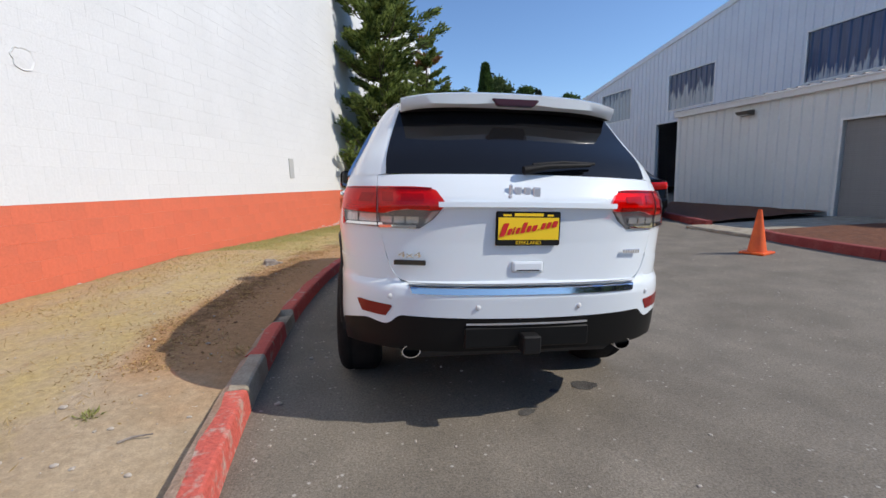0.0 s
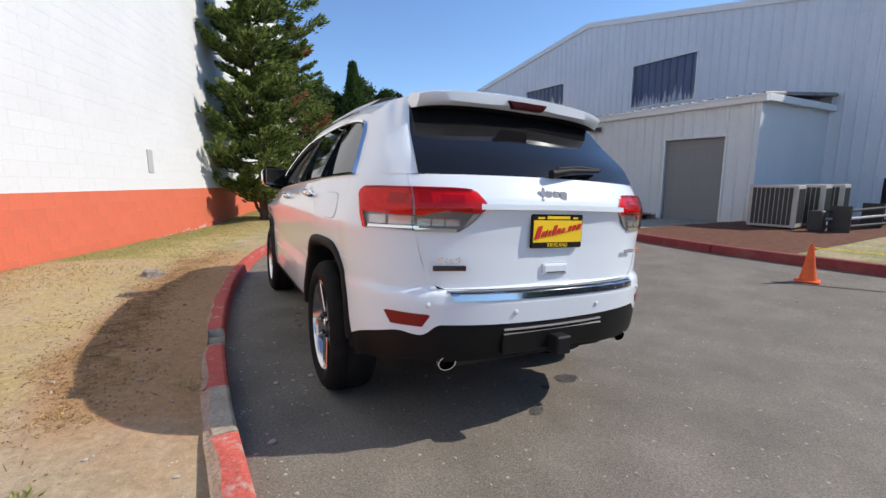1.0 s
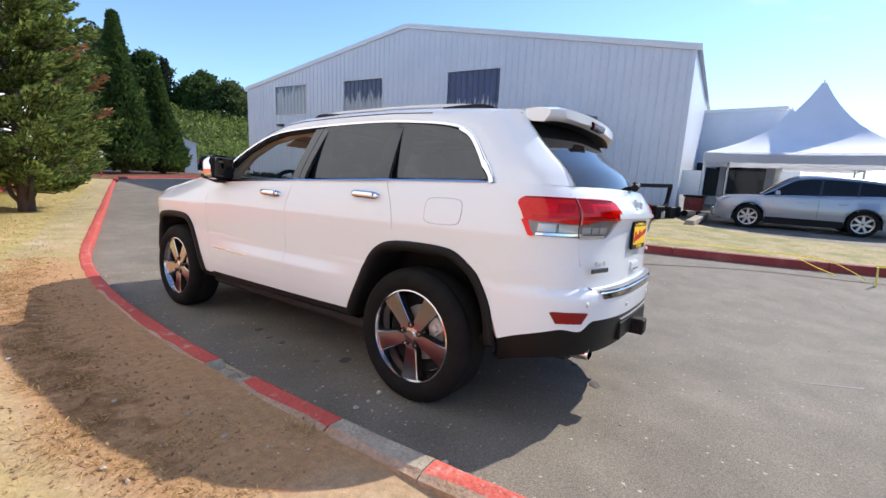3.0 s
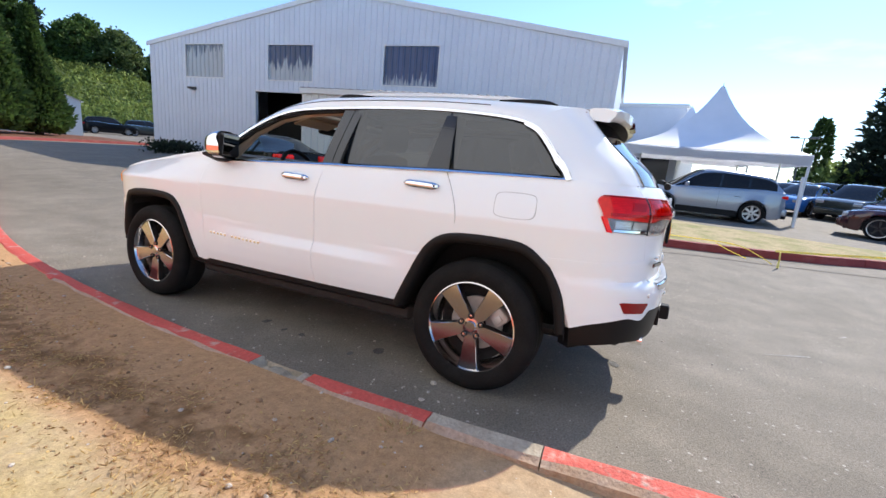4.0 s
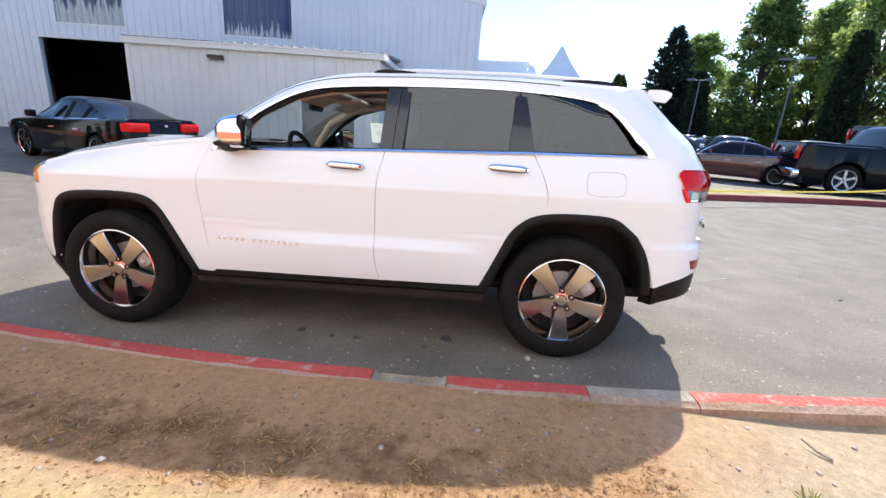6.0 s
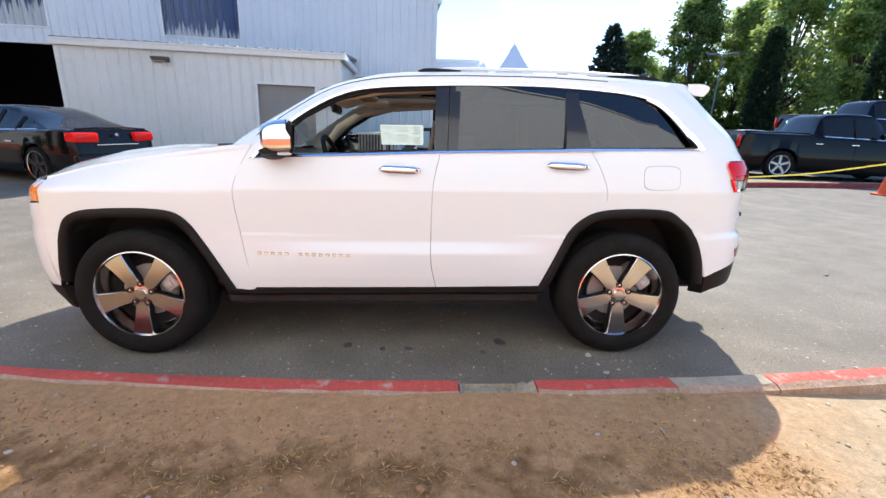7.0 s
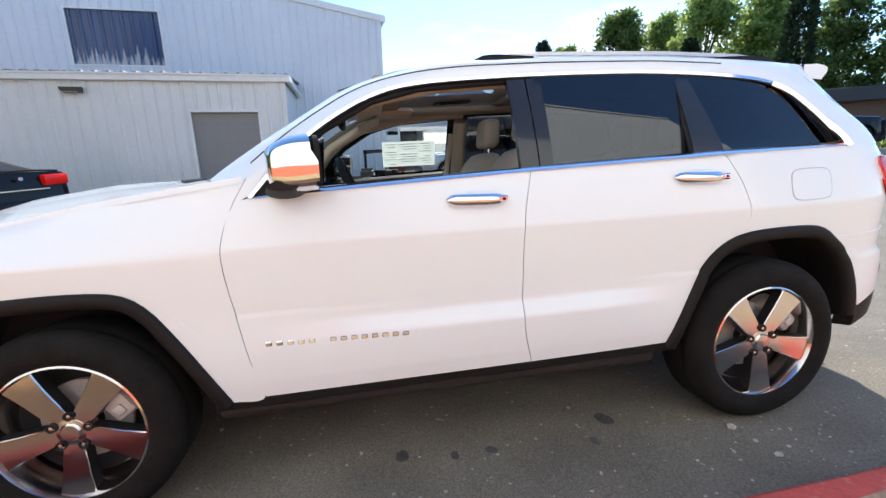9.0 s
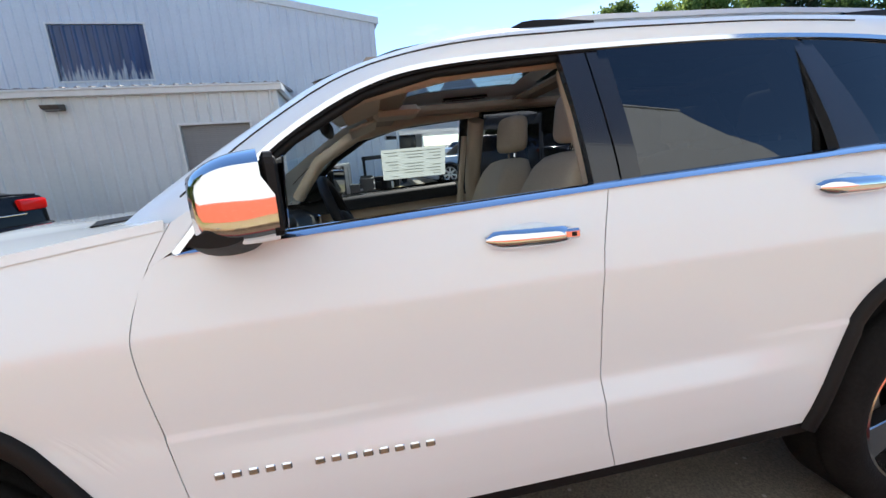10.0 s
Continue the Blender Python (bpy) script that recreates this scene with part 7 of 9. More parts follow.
def conifer(x, y, z, height, spread, mat, label, n_branch=90, leaf=0.16, per=220, lean=0.0, ragged=0.35, rust=0, name="conifer_tree", low=0.06, group=""):
    """An open conifer: trunk, whorls of upswept limbs, needle sprays along them."""
    tree = thing(name, label, "tree", pose(x, y, z), group)
    part("trunk", tube([(0, 0, -0.2), (0.03, 0.02, height * 0.3), (0.0, 0.05, height * 0.65), (lean, 0, height * 0.97)], [spread * 0.10, spread * 0.075, spread * 0.045, 0.015], 10), M_BARK, tree, smooth=60)
    limbs = bmesh.new()
    P, D, PR, DR = [], [], [], []
    for k in range(n_branch):
        f = low + (1 - low) * ((k + RNG.uniform(0, 1)) / n_branch) ** 1.0
        hz = height * f
        reach = spread * (1 - f) ** 0.75 * RNG.uniform(1 - ragged, 1 + ragged * 0.6) + 0.15
        if f < 0.12:
            reach *= 0.75
        a = k * 2.399 + RNG.uniform(-0.4, 0.4)
        rise = RNG.uniform(0.05, 0.45)
        start = np.array([0.0, 0.0, hz])
        d0 = np.array([math.cos(a), math.sin(a), rise - 0.12])
        tip = start + d0 * reach + np.array([0, 0, 0.12 * reach])
        mid = start + d0 * reach * 0.5 - np.array([0, 0, 0.05 * reach])
        add_tube(limbs, [start, mid, tip], [0.012 + 0.014 * reach, 0.008 + 0.007 * reach, 0.004], 5, caps=False)
        m = int(per * (0.25 + reach / spread))
        t = RNG.uniform(0.12, 1.0, m) ** 0.75
        q = (1 - t[:, None]) ** 2 * start + 2 * t[:, None] * (1 - t[:, None]) * mid + t[:, None] ** 2 * tip
        width = 0.30 * reach * (0.25 + 0.75 * np.sin(np.pi * np.clip(t * 0.85 + 0.1, 0, 1)))
        off = RNG.normal(0, 1, (m, 3)) * width[:, None] * np.array([0.5, 0.5, 0.17])
        pts = q + off
        dd = d0[None] * 0.8 + off * 1.6 + np.array([0, 0, 0.25])
        if RNG.uniform() < rust and f > 0.3:
            PR.append(pts), DR.append(dd)
        else:
            P.append(pts), D.append(dd)
    part("branchwork", limbs, M_BARK, tree)
    crown_part("crown", cards(np.vstack(P), np.vstack(D), leaf, leaf * 0.2), mat, tree)
    if PR:
        crown_part("dead_sprays", cards(np.vstack(PR), np.vstack(DR), leaf, leaf * 0.2), M_RUST, tree, "rust-brown dead sprays")
    return tree


def column_tree(x, y, z, height, radius, mat, label, n=9000, leaf=0.35, power=0.6, name="cedar_tree", wobble=0.18, lean=0.0, group=""):
    """A dense cone or column of sprays with an uneven outline."""
    tree = thing(name, label, "tree", pose(x, y, z), group)
    part("trunk", tube([(0, 0, -0.2), (0, 0, height * 0.5), (lean * 0.6, 0, height * 0.9)], [radius * 0.14, radius * 0.09, 0.03], 8), M_BARK, tree)
    h = RNG.uniform(0.02, 1, n) ** 0.85
    a = RNG.uniform(0, 2 * math.pi, n)
    lobes = 1 + wobble * np.sin(3 * a + 9 * h) + wobble * 0.7 * np.sin(5 * a - 17 * h) + RNG.normal(0, 0.06, n)
    r = radius * np.clip(1 - h, 0, 1) ** power * np.clip(h * 9, 0, 1) ** 0.5 * lobes * RNG.uniform(0.55, 1.0, n) ** 0.4
    pts = np.stack([r * np.cos(a) + lean * h ** 2, r * np.sin(a), h * height], 1)
    d = np.stack([np.cos(a), np.sin(a), np.full(n, 0.9)], 1)
    crown_part("crown", cards(pts, d, leaf, leaf * 0.28), mat, tree)
    return tree


def broad_tree(x, y, z, height, radius, mat, label, n=9000, leaf=0.40, name="broadleaf_tree", low=0.22, group=""):
    """A broadleaf tree: trunk, forked limbs, and a crown of many leaf clumps with gaps."""
    tree = thing(name, label, "tree", pose(x, y, z), group)
    limbs = bmesh.new()
    part("trunk", tube([(0, 0, -0.2), (0.1, 0, height * 0.25), (0.0, 0.1, height * 0.55)], [radius * 0.08, radius * 0.06, radius * 0.03], 8), M_BARK, tree)
    P, D = [], []
    clumps = 150
    for k in range(clumps):
        f = RNG.uniform(0, 1) ** 0.9
        a = RNG.uniform(0, 2 * math.pi)
        hz = height * (low + (0.97 - low) * f)
        prof = math.sin(math.pi * min(1, 0.20 + 0.77 * f)) ** 0.65 * (1 + 0.16 * math.sin(2 * a + 5 * f) + 0.10 * math.sin(5 * a - 11 * f))
        rr = radius * prof * RNG.uniform(0.05, 1.0) ** 0.5
        c = np.array([rr * math.cos(a), rr * math.sin(a), hz])
        s = radius * RNG.uniform(0.09, 0.21)
        if k % 3 == 0:
            add_tube(limbs, [(0, 0, hz * 0.6), c * np.array([0.5, 0.5, 0.85]), c], [0.09, 0.05, 0.015], 5, caps=False)
        m = n // clumps
        off = RNG.normal(0, 0.55, (m, 3)) * s * np.array([1.15, 1.15, 0.8])
        P.append(c + off)
        D.append(off / s + np.array([0, 0, 0.2]))
    part("branchwork", limbs, M_BARK, tree)
    crown_part("crown", cards(np.vstack(P), np.vstack(D), leaf, leaf * 0.42), mat, tree)
    return tree


def spray_conifer(x, y, z, height, spread, mat, label, n_branch=120, clumps=7, blades=46, leaf=0.13, rust=0.0, power=0.5, low=0.07, lean=0.0, arms=()):
    """A ragged conifer: bare forked foot, long upswept limbs, flat needle sprays stacked along each limb, gaps between them."""
    tree = thing("conifer_tree", label, "tree", pose(x, y, z))
    part("trunk", tube([(0, 0, -0.2), (0.05, 0.03, height * 0.2), (-0.04, 0.06, height * 0.6), (lean, 0, height * 0.98)], [spread * 0.11, spread * 0.08, spread * 0.045, 0.015], 10), M_BARK, tree, smooth=60)
    for k in range(3):
        a = 0.6 + 2.2 * k
        part("forked_stem", tube([(0, 0, 0.15), (0.22 * math.cos(a), 0.22 * math.sin(a), 0.45), (0.4 * math.cos(a), 0.4 * math.sin(a), 1.3)], [0.07, 0.05, 0.03], 7), M_BARK, tree, smooth=60)
    wood = bmesh.new()
    P, D, PR, DR = [], [], [], []
    plan = []
    tiers = n_branch // 6
    for k in range(n_branch):
        f = min(0.985, low + (1 - low) * (k // 6 + 0.5 + RNG.uniform(-0.28, 0.28)) / tiers)
        reach = spread * (1 - f) ** power * RNG.uniform(0.6, 1.22) * (0.8 if f < 0.14 else 1.0) + 0.12
        plan.append((f, k * 2.399 + RNG.uniform(-0.5, 0.5), reach, RNG.uniform(0.0, 0.35)))
    plan += list(arms)
    for f, a, reach, rise in plan:
        start = np.array([lean * f * f, 0.0, height * f])
        out = np.array([math.cos(a), math.sin(a), 0.0])
        side = np.array([-out[1], out[0], 0.0])
        mid = start + out * reach * 0.55 + np.array([0, 0, (rise - 0.14) * reach * 0.5])
        tip = start + out * reach + np.array([0, 0, (rise + 0.22) * reach])
        add_tube(wood, [start, mid, tip], [0.012 + 0.014 * reach, 0.008 + 0.007 * reach, 0.004], 5, caps=False)
        dead = RNG.uniform() < rust and f > 0.25
        for c in range(clumps):
            t = 0.14 + 0.86 * (c + RNG.uniform(0, 1)) / clumps
            q = (1 - t) ** 2 * start + 2 * t * (1 - t) * mid + t * t * tip
            w = 0.42 * reach * (1.05 - t) * RNG.uniform(-1, 1)
            q = q + side * w + np.array([0, 0, RNG.uniform(-0.02, 0.03) * reach])
            way = out * 0.8 + side * np.sign(w) * 0.45 + np.array([0, 0, 0.55])
            way /= np.linalg.norm(way)
            size = 0.10 + 0.085 * reach * RNG.uniform(0.7, 1.3)
            along = RNG.uniform(-0.4, 1.0, blades)[:, None]
            pts = q + way * along * size * 1.25 + RNG.normal(0, 1, (blades, 3)) * np.array([0.36, 0.36, 0.11]) * size * (1.15 - 0.75 * np.abs(along))
            dd = way * 1.3 + (pts - q) / size * 0.7
            (PR if dead else P).append(pts)
            (DR if dead else D).append(dd)
    part("branchwork", wood, M_BARK, tree)
    crown_part("crown", cards(np.vstack(P), np.vstack(D), leaf, leaf * 0.17), mat, tree)
    if PR:
        crown_part("dead_sprays", cards(np.vstack(PR), np.vstack(DR), leaf, leaf * 0.17), M_RUST, tree, "rust-brown dead sprays")
    return tree


# beside the painted wall
spray_conifer(-0.25, 10.9, -0.06, 8.8, 1.62, M_CONIFER, "tall ragged green conifer standing against the painted wall", n_branch=114, clumps=9, blades=78, leaf=0.155, low=0.045, rust=0.03, power=0.55, arms=((0.62, -0.2, 2.0, 0.1), (0.70, 0.1, 1.9, 0.15), (0.66, -1.2, 1.6, 0.2), (0.72, 3.6, 1.3, 0.3), (0.55, 3.3, 1.6, 0.3)))
spray_conifer(2.1, 17.5, -0.08, 7.8, 1.7, M_CONIFER, "green conifer with rust-brown dead sprays behind the tall one", n_branch=100, clumps=7, blades=46, leaf=0.17, rust=0.15, power=0.6)
column_tree(8.9, 32.6, -0.05, 10.3, 2.1, M_CEDAR, "dense dark green cone-shaped cedar at the yard's end", n=24000, leaf=0.36, power=1.1, wobble=0.10, group="cedars")
column_tree(11.6, 33.6, -0.05, 7.6, 1.8, M_CEDAR, "smaller dense dark green cedar at the yard's end", n=16000, leaf=0.36, power=1.1, wobble=0.10, group="cedars")
column_tree(5.0, 34.5, -0.05, 7.0, 1.8, M_CEDAR, "smaller dense dark green cedar at the yard's end", n=8000, leaf=0.5, power=1.0, wobble=0.10, group="cedars")


def polar(az, dist, eye=(-3.2, -0.5)):
    return eye[0] + dist * math.cos(radians(az)), eye[1] + dist * math.sin(radians(az))


FAR = -0.05
x, y = polar(-21.0, 62)
conifer(x, y, FAR, 13.4, 4.0, M_FIR, "tall black-green fir beyond the car park", n_branch=110, leaf=0.7, per=90, ragged=0.25, low=0.04, name="fir_tree")
x, y = polar(-15.8, 66)
column_tree(x, y, FAR, 8.6, 1.4, M_CEDAR, "slim dark tree beyond the car park", n=2500, leaf=0.5, power=0.4)
for az, el, half, dist, mat, label in ((-24.0, 10.6, 3.0, 66, M_BROADLEAF, "light green broadleaf tree beyond the car park"), (-29.4, 13.8, 3.4, 58, M_BROADLEAF2, "large green broadleaf tree beyond the car park"),
                                       (-38.0, 14.2, 4.2, 56, M_BROADLEAF, "large light green broadleaf tree beyond the car park"), (-34.0, 13.0, 3.2, 62, M_BROADLEAF, "light green broadleaf tree beyond the car park"),
                                       (-43.0, 13.6, 3.4, 60, M_BROADLEAF, "light green broadleaf tree beyond the car park"), (-49.0, 13.5, 3.2, 60, M_BROADLEAF2, "large green broadleaf tree beyond the car park"), (-54.0, 13.0, 3.5, 58, M_BROADLEAF2, "large green broadleaf tree beyond the car park")):
    x, y = polar(az, dist)
    broad_tree(x, y, FAR, 1.45 + dist * math.tan(radians(el)), dist * math.tan(radians(half)), mat, label, n=16000, leaf=0.36, low=0.08, group="trees beyond the car park")
for az, el, half, dist in ((-36.4, 10.0, 1.2, 52), (-45.6, 14.5, 1.5, 48), (-24.4, 6.8, 1.1, 54)):
    x, y = polar(az, dist)
    column_tree(x, y, FAR, 1.45 + dist * math.tan(radians(el)), dist * math.tan(radians(half)), M_CYPRESS, "narrow black-green cypress beyond the car park", n=4500, leaf=0.45, power=0.35, name="cypress_tree", lean=1.0 if az > -25 else 0, group="cypresses")
x, y = polar(-43.5, 75)
conifer(x, y, FAR, 21.0, 4.2, M_FIR, "tall black-green fir behind the broadleaf trees", n_branch=80, leaf=0.9, per=60, low=0.3, name="fir_tree")


def hedge(name, pts, height, depth, mat, label, n, leaf):
    """A low thicket along a line."""
    p = resample([(*q, 0) for q in pts], 60)
    i = RNG.integers(0, 60, n)
    h = RNG.uniform(0, 1, n) ** 0.7
    top = height * (0.75 + 0.25 * np.sin(i * 0.9) * np.cos(i * 0.37))
    q = p[i] + RNG.normal(0, 1, (n, 3)) * np.array([depth, depth, 0])
    q[:, 2] = FAR + h * top
    me = cards(q, RNG.normal(0, 0.4, (n, 3)) + np.array([0, 0, 0.8]), leaf, leaf * 0.4)
    me.materials.append(mat)
    return tagged(new(name, me), label, "hedge", kind="stuff")


hedge("far_hedge", [polar(a, 64) for a in (-18, -26, -34, -42, -52, -60)], 4.2, 1.6, M_BROADLEAF2, "dark undergrowth below the trees beyond the car park", 16000, 0.7)
hedge("shrub_row", [polar(a, 36) for a in (-47, -50, -54, -60)], 1.3, 0.7, M_BROADLEAF, "low green shrubs behind the parked pick-ups", 3500, 0.3)
# a bush at the hall's corner
hedge("corner_bush", [(11.6, 21.6), (12.3, 21.2), (12.9, 20.7)], 0.75, 0.35, M_FIR, "low dark bush at the corner of the metal hall", 1800, 0.14)

# ---- wooded hill behind the yard ----
def hill_z(x, y):
    u = (x * 0.45 + y * 0.89) - 62.0
    v = x * 0.89 - y * 0.45
    s = 1 / (1 + math.exp(-(u - 28) / 11.0))
    return FAR - 0.3 + 10.2 * s * (1 + 0.026 * min(26, max(-8, 6 - v))) + 1.2 * noise.noise(Vector((x * 0.05, y * 0.05, 0)))


bm = bmesh.new()
hv = {}
for i, u in enumerate(np.linspace(60, 190, 40)):
    for j, v in enumerate(np.linspace(-150, 90, 60)):
        x, y = 0.45 * u + 0.89 * v, 0.89 * u - 0.45 * v
        hv[i, j] = bm.verts.new((x, y, hill_z(x, y)))
for i in range(39):
    for j in range(59):
        bm.faces.new((hv[i, j], hv[i, j + 1], hv[i + 1, j + 1], hv[i + 1, j]))
bmesh.ops.recalc_face_normals(bm, faces=bm.faces)
if bm.faces[0].normal.z < 0:
    bmesh.ops.reverse_faces(bm, faces=bm.faces)
M_HILL = material("overgrown_slope", (0.10, 0.14, 0.04), 0.95, second=(0.16, 0.20, 0.06), scale=0.08, fine=0.3, fine_scale=0.6, bump=1.0, bump_scale=0.5)
tagged(part("hill", bm, M_HILL, smooth=180), "green overgrown hillside behind the yard", "hill", kind="structure")
n = 90000
u, v = RNG.uniform(64, 118, n), RNG.uniform(-75, 30, n)
px, py = 0.45 * u + 0.89 * v, 0.89 * u - 0.45 * v
lump = np.array([noise.noise(Vector((a * 0.12, b * 0.12, 5.0))) for a, b in zip(px, py)])
fine = np.array([noise.noise(Vector((a * 0.45, b * 0.45, 8.0))) for a, b in zip(px, py)])
pz = np.array([hill_z(a, b) for a, b in zip(px, py)]) + RNG.uniform(0.3, 1, n) * np.clip(1.3 + 3.0 * lump + 1.6 * fine, 0.1, 4)
me = cards(np.stack([px, py, pz], 1), RNG.normal(0, 0.5, (n, 3)) + np.array([-0.2, -0.4, 0.7]), 0.50, 0.17)
me.materials.append(M_BRAMBLE)
tagged(new("brambles", me), "light green brambles over the hillside", "brambles", kind="stuff")
M_HILL_LEAF = leaf_material("hilltop_leaves", (0.15, 0.20, 0.065), (0.045, 0.07, 0.028), 0.3)
for k in range(26):
    v = -70 + k * 3.6 + RNG.uniform(-1.5, 1.5)
    u = RNG.uniform(104, 120)
    x, y = 0.45 * u + 0.89 * v, 0.89 * u - 0.45 * v
    h = RNG.uniform(7.0, 11.5)
    if k % 4 == 1:
        conifer(x, y, hill_z(x, y), h * 1.1, h * 0.26, M_FIR, "dark conifer on the hilltop", n_branch=60, leaf=0.6, per=70, name="hill_conifer", group="hilltop trees")
    else:
        broad_tree(x, y, hill_z(x, y) - 0.5, h, h * 0.42, (M_CEDAR, M_CEDAR, M_HILL_LEAF)[k % 3], "dark round broadleaf tree on the hilltop", n=7000, leaf=0.55, low=0.05, name="hill_tree", group="hilltop trees")
# ---- traffic cones and tape ----
M_CONE = material("orange_cone_plastic", (0.85, 0.13, 0.02), 0.5, second=(0.75, 0.10, 0.02), scale=8, fine=0.06, fine_scale=40)
M_TAPE = material("yellow_tape", (0.82, 0.72, 0.22), 0.5)


def cone(x, y, h, label):
    c = thing("traffic_cone", label, "traffic cone", pose(x, y, float(road_z(x, y)), 0, 0, 20), group="traffic cones")
    s = h / 0.7
    part("base", box((-0.18 * s, -0.18 * s, 0), (0.18 * s, 0.18 * s, 0.035 * s), 0.012, segments=2), M_CONE, c)
    part("body", lathe([(0.135 * s, 0.03 * s), (0.128 * s, 0.05 * s), (0.032 * s, h - 0.03), (0.026 * s, h), (0.018 * s, h)], 28, "z"), M_CONE, c, smooth=40)
    return c


cone(5.22, 1.62, 0.70, "orange traffic cone standing on the asphalt")
cone(5.28, -1.22, 0.50, "small orange traffic cone standing on the asphalt")
cone(8.25, -13.0, 0.90, "orange traffic cone with yellow tape beside the pick-up")
tape = thing("barrier_tape", "slack yellow barrier tape along the kerb", "tape")


def ribbon(pts, w):
    p = resample(pts, 40)
    bm = bmesh.new()
    rows = [(bm.verts.new(q), bm.verts.new(q + np.array([0, 0.3 * w, w]))) for q in p]
    for a, b in zip(rows, rows[1:]):
        bm.faces.new((a[0], b[0], b[1], a[1]))
    r = bmesh.ops.solidify(bm, geom=bm.faces[:], thickness=0.003)
    return bm


part("tape_run", ribbon([(7.2, -0.4, 0.12), (7.3, -1.6, 0.14), (7.35, -2.8, 0.12), (7.0, -3.9, 0.16), (6.75, -4.3, 0.05), (6.35, -4.45, -0.02)], 0.02), M_TAPE, tape)
part("tape_run", ribbon([(6.9, -3.6, 0.15), (6.75, -3.85, 0.05), (6.6, -4.1, -0.02)], 0.02), M_TAPE, tape)
part("tape_run", ribbon([(8.25, -13.0, 0.86), (8.9, -11.0, 0.40), (8.3, -7.0, 0.17), (7.5, -5.6, 0.15), (6.95, -4.6, 0.14)], 0.04), M_TAPE, tape)
for k in range(5):
    part("tape_drape", ribbon([(8.22, -13.02, 0.88), (8.10 - 0.03 * k, -13.10 - 0.04 * k, 0.62), (8.04 - 0.05 * k, -13.14 - 0.05 * k, 0.30), (8.02 - 0.06 * k, -13.20 - 0.05 * k, 0.02)], 0.05), M_TAPE, tape, "yellow tape hanging off the cone")
bm = tube([(6.15, -4.5, -0.03), (6.17, -4.5, 0.12), (6.13, -4.48, 0.26)], [0.022, 0.013, 0.012], 8)
tagged(part("tape_knot", bm, M_TAPE), "knotted bundle of yellow barrier tape on the asphalt", "tape")
# crack and cable across the asphalt
M_SEAM = material("dark_seam", (0.035, 0.033, 0.03), 0.9)
p = resample([(4.9, -1.0, 0), (6.0, -2.9, 0), (6.4, -4.6, 0), (7.0, -6.6, 0), (8.4, -9.6, 0)], 30)
bm = bmesh.new()
rows = [(bm.verts.new((a - 0.02, b, float(road_z(a, b)) + 0.004)), bm.verts.new((a + 0.02, b, float(road_z(a, b)) + 0.004))) for a, b, _ in p]
for a, b in zip(rows, rows[1:]):
    bm.faces.new((a[0], b[0], b[1], a[1]))
tagged(part("asphalt_seam", bm, M_SEAM), "dark sealed seam across the asphalt", "seam", kind="structure")

# ---- air-conditioning units, pipes and loader arm beside the annex ----
M_AC = material("beige_ac_casing", (0.52, 0.50, 0.45), 0.5, second=(0.45, 0.42, 0.37), scale=4, fine=0.06)
M_AC_DARK = material("ac_grille", (0.045, 0.045, 0.043), 0.6)


def ac_unit(m, label):
    u = thing("air_conditioner", label, "air conditioner", m, group="air conditioners")
    part("casing", box((0, 0, 0.04), (0.42, 0.95, 0.98), 0.02, segments=2), M_AC, u)
    for k in range(9):
        part("grille_bar", box((-0.012, 0.09 + k * 0.088, 0.10), (0.004, 0.160 + k * 0.088, 0.92), 0.003), M_AC_DARK, u)
    for k in range(5):
        part("end_louvre", box((0.05 + k * 0.07, -0.012, 0.15), (0.09 + k * 0.07, 0.004, 0.90), 0.003), M_AC_DARK, u)
    part("foot", box((0.02, 0.05, -0.02), (0.40, 0.12, 0.04), 0.005), M_AC_DARK, u)
    part("foot", box((0.02, 0.82, -0.02), (0.40, 0.90, 0.04), 0.005), M_AC_DARK, u)
    return u


GZ = 0.10
ac_unit(pose(9.75, 1.0, GZ, 0, 0, 6), "weathered beige air-conditioning unit on a slab by the annex")
ac_unit(pose(10.55, 0.85, GZ, 0, 0, 6), "weathered beige air-conditioning unit behind the first one")
ac_unit(pose(11.3, 0.80, GZ, 0, 0, 6), "weathered beige air-conditioning unit behind the first one")
tagged(part("ac_slab", box((9.5, 0.55, 0.0), (12.0, 2.1, 0.10), 0.01), M_CONCRETE), "thin concrete slab under the air-conditioning units", "slab", kind="structure")
pipes = thing("pipe_rack", "grey metal pipes beside the air-conditioning units", "pipes")
for k in range(3):
    part("pipe", tube([(9.95 + 0.02 * k, 0.55, 0.22 + k * 0.16), (10.6, 0.35, 0.20 + k * 0.17), (11.9, 0.15, 0.22 + k * 0.18)], 0.03, 8), M_STEEL if k == 1 else M_AC_DARK, pipes)
for q in (10.1, 11.6):
    part("stand", box((q, 0.18, 0.05), (q + 0.04, 0.55, 0.66), 0.004), M_AC_DARK, pipes)
valve = thing("meter_box", "dark meter box with a pipe elbow by the unit", "meter box")
part("box", box((9.80, 0.55, 0.12), (10.05, 0.80, 0.55), 0.02), M_AC_DARK, valve)
part("elbow", tube([(10.05, 0.6, 0.2), (10.2, 0.55, 0.2), (10.25, 0.5, 0.35)], 0.035, 8), M_TRIM, valve)
arm = thing("loader_attachment", "black steel loader attachment against the hall's wall", "machine part")
